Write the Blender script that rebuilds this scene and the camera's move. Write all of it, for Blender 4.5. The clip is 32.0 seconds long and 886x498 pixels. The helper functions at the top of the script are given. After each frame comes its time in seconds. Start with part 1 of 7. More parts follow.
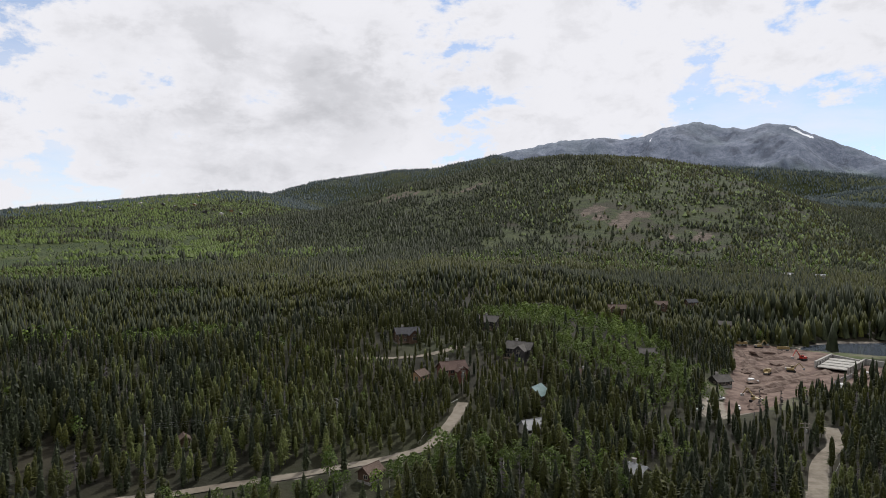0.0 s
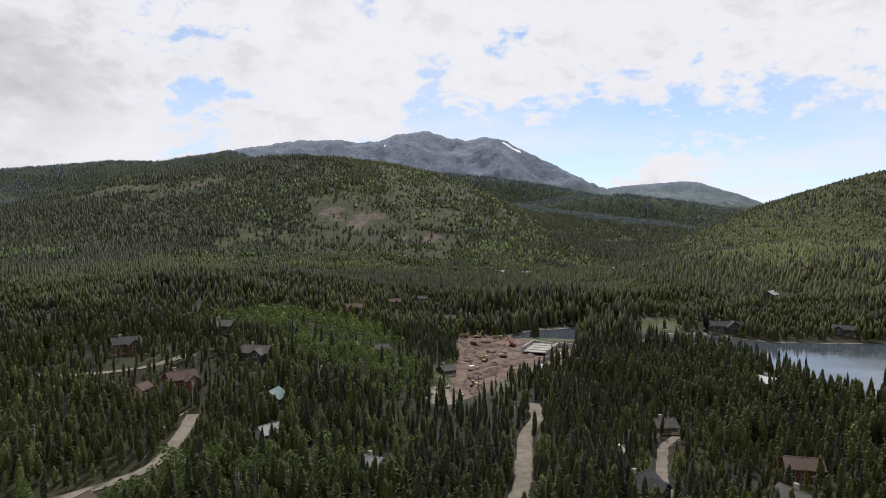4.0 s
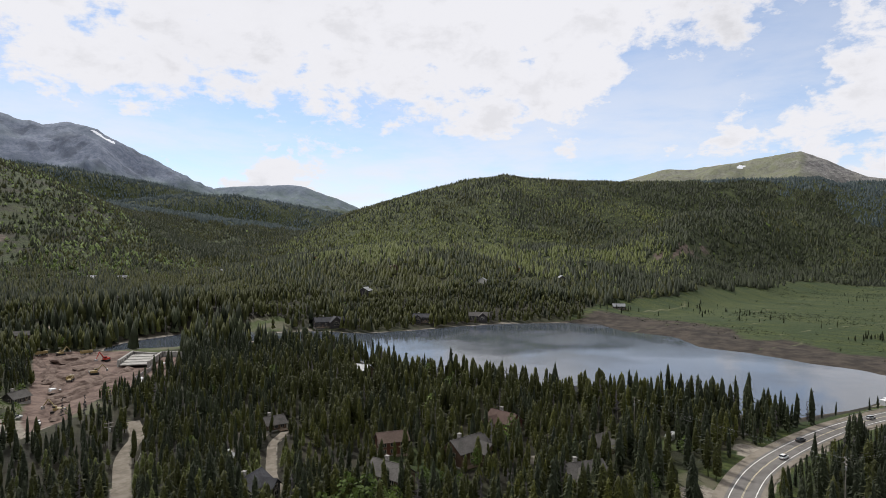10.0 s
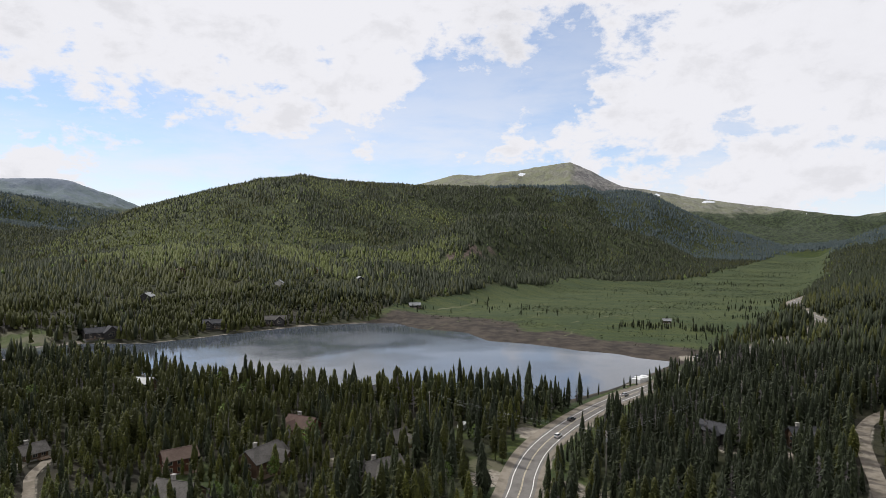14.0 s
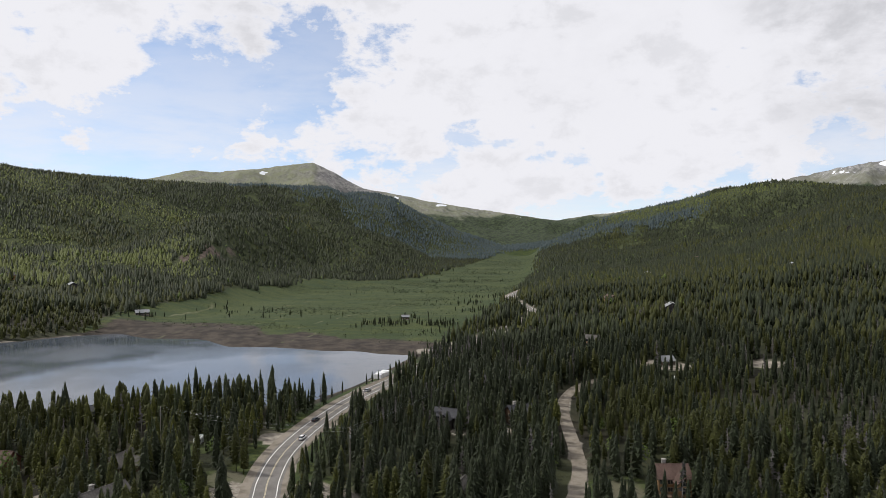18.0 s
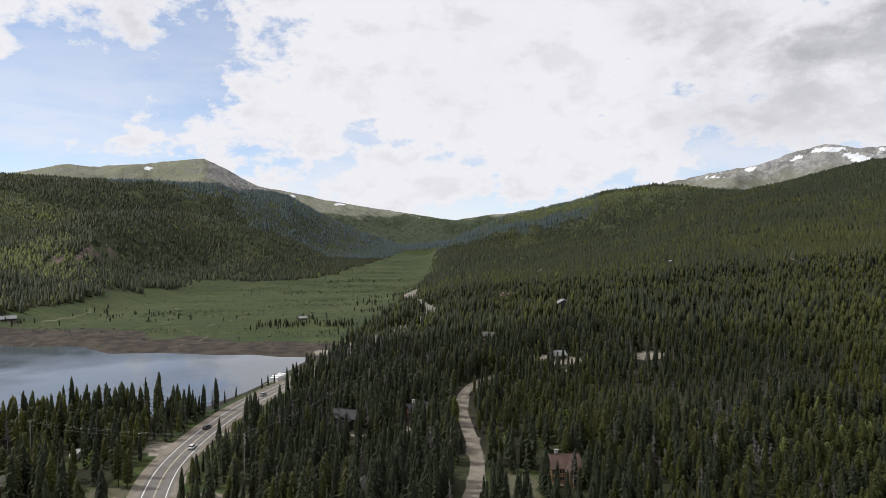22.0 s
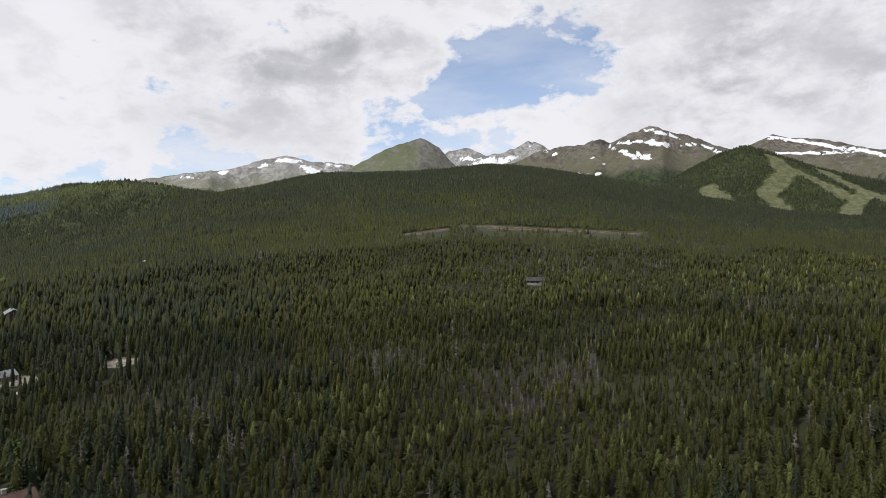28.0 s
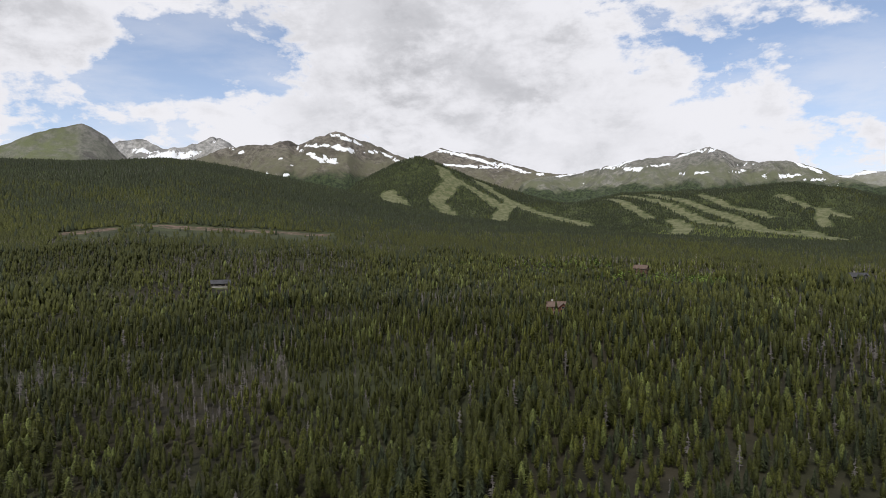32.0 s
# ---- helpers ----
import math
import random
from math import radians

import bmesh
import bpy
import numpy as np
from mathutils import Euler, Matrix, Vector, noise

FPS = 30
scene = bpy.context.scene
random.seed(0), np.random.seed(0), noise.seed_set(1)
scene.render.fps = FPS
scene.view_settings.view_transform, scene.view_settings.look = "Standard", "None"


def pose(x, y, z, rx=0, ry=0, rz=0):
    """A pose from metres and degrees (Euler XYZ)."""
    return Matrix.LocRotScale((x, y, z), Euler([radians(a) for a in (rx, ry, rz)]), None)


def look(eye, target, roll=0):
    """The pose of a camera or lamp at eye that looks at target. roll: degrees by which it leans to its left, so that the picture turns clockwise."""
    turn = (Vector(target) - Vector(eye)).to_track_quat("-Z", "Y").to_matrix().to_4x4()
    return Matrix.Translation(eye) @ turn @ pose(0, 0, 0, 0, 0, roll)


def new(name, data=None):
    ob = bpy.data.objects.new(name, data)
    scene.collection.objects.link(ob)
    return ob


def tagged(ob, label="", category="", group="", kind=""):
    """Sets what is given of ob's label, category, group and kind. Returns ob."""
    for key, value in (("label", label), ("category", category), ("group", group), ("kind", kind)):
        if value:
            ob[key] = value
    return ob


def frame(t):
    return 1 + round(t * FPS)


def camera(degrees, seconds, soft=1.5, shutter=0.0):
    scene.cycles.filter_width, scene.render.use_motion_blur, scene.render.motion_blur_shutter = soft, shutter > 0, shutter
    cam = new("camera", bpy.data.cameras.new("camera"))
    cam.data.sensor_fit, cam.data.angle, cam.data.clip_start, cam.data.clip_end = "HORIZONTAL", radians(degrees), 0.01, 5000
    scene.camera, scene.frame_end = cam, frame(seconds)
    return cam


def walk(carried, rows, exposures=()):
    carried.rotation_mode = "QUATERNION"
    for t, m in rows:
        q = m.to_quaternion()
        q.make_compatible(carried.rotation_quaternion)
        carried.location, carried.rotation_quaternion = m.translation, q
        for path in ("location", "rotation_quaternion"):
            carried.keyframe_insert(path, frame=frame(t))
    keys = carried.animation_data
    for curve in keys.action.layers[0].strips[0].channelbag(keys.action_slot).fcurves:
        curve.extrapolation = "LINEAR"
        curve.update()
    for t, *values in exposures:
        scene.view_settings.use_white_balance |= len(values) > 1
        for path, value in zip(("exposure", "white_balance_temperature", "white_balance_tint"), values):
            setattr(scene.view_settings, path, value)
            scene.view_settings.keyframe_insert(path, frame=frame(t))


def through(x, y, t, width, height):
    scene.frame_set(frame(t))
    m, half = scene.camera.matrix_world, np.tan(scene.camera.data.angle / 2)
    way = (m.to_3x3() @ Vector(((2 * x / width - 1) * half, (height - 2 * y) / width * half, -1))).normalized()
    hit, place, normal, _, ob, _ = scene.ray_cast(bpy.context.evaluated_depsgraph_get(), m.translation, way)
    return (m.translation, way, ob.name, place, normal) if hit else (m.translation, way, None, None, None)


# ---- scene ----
EYE_HEIGHT = 80.0
cam = camera(69.68, 32.0, soft=0.65)
# seconds, yaw, pitch, roll of the hovering camera
TURN = (
    (0.0, 0.00, -0.77, 0.19), (0.5, -3.24, -0.78, 0.11), (1.0, -5.79, -0.80, 0.15), (1.5, -8.08, -0.80, 0.12),
    (2.0, -10.39, -0.80, 0.06), (2.5, -13.62, -0.79, 0.02), (3.0, -16.81, -0.78, -0.01), (3.5, -19.93, -0.77, -0.07),
    (5.5, -33.44, -0.77, -0.08), (6.0, -36.50, -0.74, -0.11), (6.5, -39.43, -0.70, -0.07), (7.0, -42.22, -0.70, -0.03),
    (7.5, -44.88, -0.68, -0.05), (8.0, -47.52, -0.65, -0.10), (8.5, -50.00, -0.62, -0.11), (9.0, -52.34, -0.62, -0.13),
    (9.5, -54.79, -0.58, -0.10), (10.0, -57.43, -0.57, -0.13), (10.5, -59.79, -0.56, -0.12), (11.0, -62.15, -0.53, -0.08),
    (11.5, -64.56, -0.52, -0.09), (12.0, -67.11, -0.50, -0.11), (12.5, -69.64, -0.47, -0.10), (13.0, -72.21, -0.46, -0.06),
    (13.5, -74.28, -0.45, -0.06), (15.5, -80.91, -0.41, 0.02), (16.0, -85.46, -0.40, 0.07), (16.5, -88.78, -0.38, 0.06),
    (17.0, -92.12, -0.40, 0.04), (17.5, -95.45, -0.41, 0.06), (18.0, -98.22, -0.39, 0.07), (18.5, -100.14, -0.40, 0.09),
    (19.0, -101.41, -0.41, 0.14), (19.5, -102.57, -0.42, 0.13), (20.0, -103.81, -0.42, 0.14), (20.5, -104.81, -0.43, 0.11),
    (21.0, -105.56, -0.45, 0.17), (21.5, -106.16, -0.46, 0.14), (22.0, -107.28, -0.45, 0.12), (22.5, -109.33, -0.45, 0.10),
    (23.0, -111.88, -0.46, 0.07), (23.5, -115.20, -0.48, 0.06), (24.0, -118.85, -0.49, 0.08), (24.5, -122.76, -0.49, 0.06),
    (25.0, -126.41, -0.51, 0.07), (25.5, -130.49, -0.51, 0.02), (26.0, -135.44, -0.52, -0.02), (26.5, -140.23, -0.52, 0.04),
    (28.5, -155.90, -0.51, -0.05), (29.0, -159.93, -0.48, -0.08), (29.5, -163.84, -0.46, -0.06), (30.0, -167.34, -0.44, -0.09),
    (30.5, -170.47, -0.45, -0.09), (31.0, -173.49, -0.43, -0.08), (31.5, -176.49, -0.41, -0.08), (32.0, -179.60, -0.41, -0.06),
)
walk(cam, [(t, pose(0, 0, EYE_HEIGHT, 90 + p, r, w)) for t, w, p, r in TURN])
# ---------------------------------------------------------------- sky, clouds and sun
SUN_BEARING, SUN_HEIGHT = 25.0, 50.0


def toward(bearing, height):
    b, e = radians(bearing), radians(height)
    return Vector((math.sin(b) * math.cos(e), math.cos(b) * math.cos(e), math.sin(e)))


world = bpy.data.worlds.new("sky")
scene.world = world
world.use_nodes = True
wt = world.node_tree
wt.nodes.clear()


def wmath(op, a, b=0.0, clamp=False):
    n = wt.nodes.new("ShaderNodeMath")
    n.operation, n.use_clamp = op, clamp
    for k, v in ((0, a), (1, b)):
        if isinstance(v, (int, float)):
            n.inputs[k].default_value = v
        else:
            wt.links.new(v, n.inputs[k])
    return n.outputs[0]


def wrange(v, a, b, c, d, kind="SMOOTHSTEP"):
    n = wt.nodes.new("ShaderNodeMapRange")
    n.interpolation_type = kind
    wt.links.new(v, n.inputs[0])
    for k, q in enumerate((a, b, c, d)):
        n.inputs[k + 1].default_value = q
    return n.outputs[0]


def wmix(f, a, b):
    n = wt.nodes.new("ShaderNodeMix")
    n.data_type = "RGBA"
    for sock, v in ((n.inputs[0], f), (n.inputs[6], a), (n.inputs[7], b)):
        if isinstance(v, tuple):
            sock.default_value = (*v, 1)
        elif isinstance(v, (int, float)):
            sock.default_value = v
        else:
            wt.links.new(v, sock)
    return n.outputs[2]


way = wt.nodes.new("ShaderNodeTexCoord").outputs["Generated"]
xyz = wt.nodes.new("ShaderNodeSeparateXYZ")
wt.links.new(way, xyz.inputs[0])


def cloud_noise(size, detail, rough, shift, tall=2.3):
    n = wt.nodes.new("ShaderNodeTexNoise")
    n.inputs["Scale"].default_value, n.inputs["Detail"].default_value = size, detail
    n.inputs["Roughness"].default_value, n.inputs["Distortion"].default_value = rough, 0.15
    m = wt.nodes.new("ShaderNodeMapping")
    wt.links.new(way, m.inputs[0])
    m.inputs["Location"].default_value = shift
    m.inputs["Scale"].default_value = (1, 1, tall)
    wt.links.new(m.outputs[0], n.inputs["Vector"])
    return n.outputs[0]


# openings in the cloud cover, thicker banks and grey undersides: bearing, height, half-width in degrees, strength
GAPS = ((5, 20, 8, .28), (-2, 20.5, 5, .24), (35, 13, 6, .24), (39, 8, 7, .28), (31, 6, 4, .2), (26, 11, 7, .24), (48, 9, 9, .28), (58, 8, 9, .28), (66, 7, 8, .24), (56, 5, 6, .22), (77, 14, 5, .24), (80, 12, 4, .2), (74, 10, 5, .22),
        (90, 16, 5, .36), (86, 15, 4, .26), (94, 17, 3, .28), (82, 17, 4, .14), (72, 15, 4, .14), (98, 5, 6, .28), (112, 4, 7, .32), (104, 8, 5, .24), (92, 6, 4, .2), (126, 7.5, 5, .28), (132, 8, 5, .26), (120, 5, 5, .26), (137, 8, 5, .28),
        (158, 16, 5, .6), (162, 18, 4, .5), (153, 15, 3, .3), (166, 16, 2.5, .3), (206, 17, 5, .5), (212, 18, 6, .55), (203, 15, 4, .3), (215, 13, 5, .3), (-27, 7, 4, .14))
BANKS = ((44, 5.5, 3.5, .45), (70, 12.5, 4, .24), (102, 5, 3.5, .4), (107, 5.5, 2.5, .3), (98, 4.6, 2, .2), (60, 10, 3, .14), (52, 12.5, 3, .2), (100, 14, 12, .28), (118, 16, 12, .42), (140, 15, 9, .4), (180, 14, 13, .4), (150, 21, 6, .3),
         (185, 8, 8, .3), (160, 10, 5, .3), (30, 17, 8, .2), (50, 18, 12, .34), (68, 19, 7, .24), (-15, 14, 16, .34), (10, 13, 8, .3), (22, 15, 5, .2), (195, 10, 8, .3), (116, 8.5, 4, .3), (202, 9, 6, .3))
GREYS = ((-20, 12.5, 10, .38), (-8, 13.5, 6, .55), (-15, 9, 8, .3), (3, 12, 5, .35), (84, 19, 6, .35), (132, 14, 7, .6), (140, 13, 6, .8), (128, 21, 6, .4), (146, 19, 7, .7), (140, 23, 9, .5), (172, 16, 8, .62), (182, 18, 9, .9), (192, 12, 7, .5),
         (176, 9, 7, .3), (165, 21, 5, .45), (198, 19, 5, .4), (110, 19, 8, .14), (40, 20, 9, .1))


def spots_of_sky(places, gain):
    total = 0.0
    for b, e, size, strength in places:
        n = wt.nodes.new("ShaderNodeVectorMath")
        n.operation = "DOT_PRODUCT"
        wt.links.new(way, n.inputs[0])
        n.inputs[1].default_value = toward(b, e)
        bump = wrange(n.outputs["Value"], math.cos(radians(size * 1.3)), 1.0, 0.0, strength * gain)
        total = bump if isinstance(total, float) else wmath("ADD", total, bump)
    return total


mass, lumps, shreds = cloud_noise(3.4, 9, 0.60, (0.3, 1.7, 0.2), 2.0), cloud_noise(11.0, 9, 0.62, (4.3, 0.7, 2.2), 1.7), cloud_noise(30.0, 6, 0.6, (1.3, 5.7, 0.2), 2.2)
cover = wmath("ADD", wmath("MULTIPLY", mass, 1.2), wmath("ADD", wmath("MULTIPLY", lumps, 1.5), wmath("MULTIPLY", shreds, 0.4)))
cover = wmath("ADD", cover, -0.95)
cover = wmath("ADD", cover, wmath("SUBTRACT", spots_of_sky(BANKS, 0.70), spots_of_sky(GAPS, 0.44)))
# closed cover higher up
cover = wmath("ADD", cover, wrange(xyz.outputs[2], 0.16, 0.40, 0.0, 0.20))
# thin haze pales the low sky
veil = wmath("MULTIPLY", wrange(xyz.outputs[2], 0.02, 0.36, 0.74, 0.30), wrange(cloud_noise(3.6, 8, 0.6, (5, 2, 1), 4.0), 0.34, 0.66, 0.6, 1.25))
thick = wmath("MAXIMUM", wrange(cover, 0.36, 0.68, 0.0, 1.0), veil, True)
belly = wmath("MULTIPLY", spots_of_sky(GREYS, 0.50), wrange(wmath("ADD", wmath("MULTIPLY", mass, 0.45), wmath("MULTIPLY", lumps, 0.55)), 0.42, 0.56, 0.12, 1.0))
belly = wmath("ADD", belly, wmath("MULTIPLY", wrange(lumps, 0.50, 0.68, 0.0, 0.22), wrange(cover, 0.60, 0.9, 0.0, 1.0)))
belly = wmath("MULTIPLY", belly, wrange(cover, 0.46, 0.74, 0.15, 1.0), True)
cloud = wmix(belly, (0.862, 0.860, 0.905), (0.44, 0.445, 0.475))
sky = wt.nodes.new("ShaderNodeTexSky")
sky.sky_type, sky.sun_disc = "NISHITA", False
sky.sun_elevation, sky.sun_rotation = radians(SUN_HEIGHT), radians(SUN_BEARING)
sky.altitude, sky.dust_density = 3000, 0.6
blue = wt.nodes.new("ShaderNodeBackground")
tint = wt.nodes.new("ShaderNodeMix")
tint.data_type, tint.blend_type = "RGBA", "MULTIPLY"
tint.inputs[0].default_value = 1.0
wt.links.new(sky.outputs[0], tint.inputs[6])
tint.inputs[7].default_value = (0.88, 1.0, 1.06, 1)
wt.links.new(tint.outputs[2], blue.inputs[0])
blue.inputs[1].default_value = 0.145
white = wt.nodes.new("ShaderNodeBackground")
wt.links.new(cloud, white.inputs[0])
white.inputs[1].default_value = 1.0
blend = wt.nodes.new("ShaderNodeMixShader")
wt.links.new(thick, blend.inputs[0])
wt.links.new(blue.outputs[0], blend.inputs[1])
wt.links.new(white.outputs[0], blend.inputs[2])
out = wt.nodes.new("ShaderNodeOutputWorld")
wt.links.new(blend.outputs[0], out.inputs[0])

sun = new("sun", bpy.data.lights.new("sun", "SUN"))
sun.data.energy, sun.data.angle, sun.data.color = 2.9, radians(3), (1.0, 0.975, 0.925)
sun.matrix_world = look(toward(SUN_BEARING, SUN_HEIGHT) * 3000, (0, 0, 0))
# ---------------------------------------------------------------- materials
class Maker:
    """A small builder of node materials."""

    def __init__(self, name):
        self.m = bpy.data.materials.new(name)
        self.m.use_nodes = True
        self.t = self.m.node_tree
        self.b = self.t.nodes["Principled BSDF"]
        self.b.inputs["Roughness"].default_value = 0.9
        self.b.inputs["Specular IOR Level"].default_value = 0.2

    def link(self, a, b):
        self.t.links.new(a, b)

    def place(self, name="Object"):
        return self.t.nodes.new("ShaderNodeTexCoord").outputs[name]

    def noise(self, size, detail=4, rough=0.55, stretch=None):
        """size in metres."""
        n = self.t.nodes.new("ShaderNodeTexNoise")
        n.inputs["Scale"].default_value, n.inputs["Detail"].default_value = 1.0, detail
        n.inputs["Roughness"].default_value = rough
        v = self.t.nodes.new("ShaderNodeMapping")
        s = stretch or (1, 1, 1)
        v.inputs["Scale"].default_value = [q / size for q in s]
        g = self.t.nodes.new("ShaderNodeNewGeometry")
        self.link(g.outputs["Position"], v.inputs[0])
        self.link(v.outputs[0], n.inputs["Vector"])
        return n.outputs[0]

    def span(self, v, a, b, c=0.0, d=1.0):
        n = self.t.nodes.new("ShaderNodeMapRange")
        n.interpolation_type = "SMOOTHSTEP"
        self.link(v, n.inputs[0])
        for k, q in enumerate((a, b, c, d)):
            n.inputs[k + 1].default_value = q
        return n.outputs[0]

    def math(self, op, a, b):
        n = self.t.nodes.new("ShaderNodeMath")
        n.operation = op
        for k, v in ((0, a), (1, b)):
            if isinstance(v, (int, float)):
                n.inputs[k].default_value = v
            else:
                self.link(v, n.inputs[k])
        return n.outputs[0]

    def mix(self, f, a, b):
        n = self.t.nodes.new("ShaderNodeMix")
        n.data_type = "RGBA"
        for sock, v in ((n.inputs[0], f), (n.inputs[6], a), (n.inputs[7], b)):
            if isinstance(v, tuple):
                sock.default_value = (*v, 1)
            elif isinstance(v, (int, float)):
                sock.default_value = v
            else:
                self.link(v, sock)
        return n.outputs[2]

    def attribute(self, name):
        n = self.t.nodes.new("ShaderNodeAttribute")
        n.attribute_name = name
        return n.outputs["Fac"]

    def island(self):
        return self.t.nodes.new("ShaderNodeNewGeometry").outputs["Random Per Island"]

    def thing(self):
        return self.t.nodes.new("ShaderNodeObjectInfo").outputs["Random"]

    def height(self):
        n = self.t.nodes.new("ShaderNodeSeparateXYZ")
        self.link(self.t.nodes.new("ShaderNodeNewGeometry").outputs["Position"], n.inputs[0])
        return n.outputs[2]

    def colour(self, c):
        self.link(c, self.b.inputs["Base Color"])
        return self

    def bump(self, v, depth, distance=1.0):
        n = self.t.nodes.new("ShaderNodeBump")
        n.inputs["Strength"].default_value, n.inputs["Distance"].default_value = depth, distance
        self.link(v, n.inputs["Height"])
        self.link(n.outputs[0], self.b.inputs["Normal"])
        return self

    def rough(self, r, spec=0.2, metal=0.0):
        self.b.inputs["Roughness"].default_value = r
        self.b.inputs["Specular IOR Level"].default_value = spec
        self.b.inputs["Metallic"].default_value = metal
        return self


def plain(name, dark, light, size=1.0, rough=0.8, metal=0.0, spec=0.2, bump=0.0, stretch=None):
    k = Maker(name)
    n = k.noise(size, 5, 0.6, stretch)
    big = k.noise(size * 7, 3)
    k.colour(k.mix(k.span(k.math("ADD", k.math("MULTIPLY", n, 0.6), k.math("MULTIPLY", big, 0.4)), 0.36, 0.64), dark, light)).rough(rough, spec, metal)
    if bump:
        k.bump(n, bump, size * 0.2)
    return k.m


def foliage(name, dark, light, stand_dark, per_thing=False):
    """Needles or leaves: tone by bough, by stand and by fine grain that paints dark gaps, with some light let through.
    """
    k = Maker(name)
    tree = k.thing() if per_thing else k.attribute("tone")
    share = k.math("ADD", k.math("MULTIPLY", tree, 0.85), k.math("MULTIPLY", k.island(), 0.15))
    tone = k.mix(k.math("POWER", share, 1.3), dark, light)
    # tone differs by stand; the broad part also paints cloud shade and relief
    stand = k.span(k.math("ADD", k.math("MULTIPLY", k.noise(70, 3), 0.45), k.math("MULTIPLY", k.noise(260, 3, 0.5), 0.55)), 0.41, 0.58, 0.0, 0.8)
    tone = k.mix(stand, tone, stand_dark)
    # fine noise paints the shaded gaps between tufts into the colour
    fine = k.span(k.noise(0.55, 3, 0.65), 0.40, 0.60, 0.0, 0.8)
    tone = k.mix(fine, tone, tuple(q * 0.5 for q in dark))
    k.colour(tone).rough(0.7, 0.25)
    through = k.t.nodes.new("ShaderNodeBsdfTranslucent")
    k.link(tone, through.inputs[0])
    both = k.t.nodes.new("ShaderNodeMixShader")
    both.inputs[0].default_value = 0.24
    k.link(k.b.outputs[0], both.inputs[1])
    k.link(through.outputs[0], both.inputs[2])
    k.link(both.outputs[0], k.t.nodes["Material Output"].inputs[0])
    return k.m


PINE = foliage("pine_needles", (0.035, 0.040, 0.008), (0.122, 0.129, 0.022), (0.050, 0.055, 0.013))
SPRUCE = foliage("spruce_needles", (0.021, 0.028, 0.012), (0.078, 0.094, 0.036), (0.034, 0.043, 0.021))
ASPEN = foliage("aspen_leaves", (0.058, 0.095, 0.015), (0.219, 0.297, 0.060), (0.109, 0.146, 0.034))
# lighter needle colour paints sunlight onto parts of the forest
SUNLIT_PINE = foliage("sunlit_pine_needles", (0.093, 0.109, 0.029), (0.206, 0.234, 0.065), (0.135, 0.158, 0.046))
# blue mixed into these needle colours stands in for distance haze
HAZE_SPRUCE = foliage("hazy_spruce_needles", (0.051, 0.074, 0.079), (0.109, 0.144, 0.142), (0.070, 0.097, 0.100))
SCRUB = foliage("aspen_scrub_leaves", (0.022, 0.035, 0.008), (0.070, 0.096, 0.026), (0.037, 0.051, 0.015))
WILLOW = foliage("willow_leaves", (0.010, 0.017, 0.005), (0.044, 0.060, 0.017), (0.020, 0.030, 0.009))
DEAD = plain("dead_wood", (0.070, 0.063, 0.060), (0.160, 0.147, 0.140), 2.0)
BARK = plain("bark", (0.055, 0.042, 0.033), (0.14, 0.115, 0.095), 0.8, bump=0.4)
PALE_BARK = plain("aspen_bark", (0.28, 0.27, 0.23), (0.48, 0.47, 0.42), 0.8)


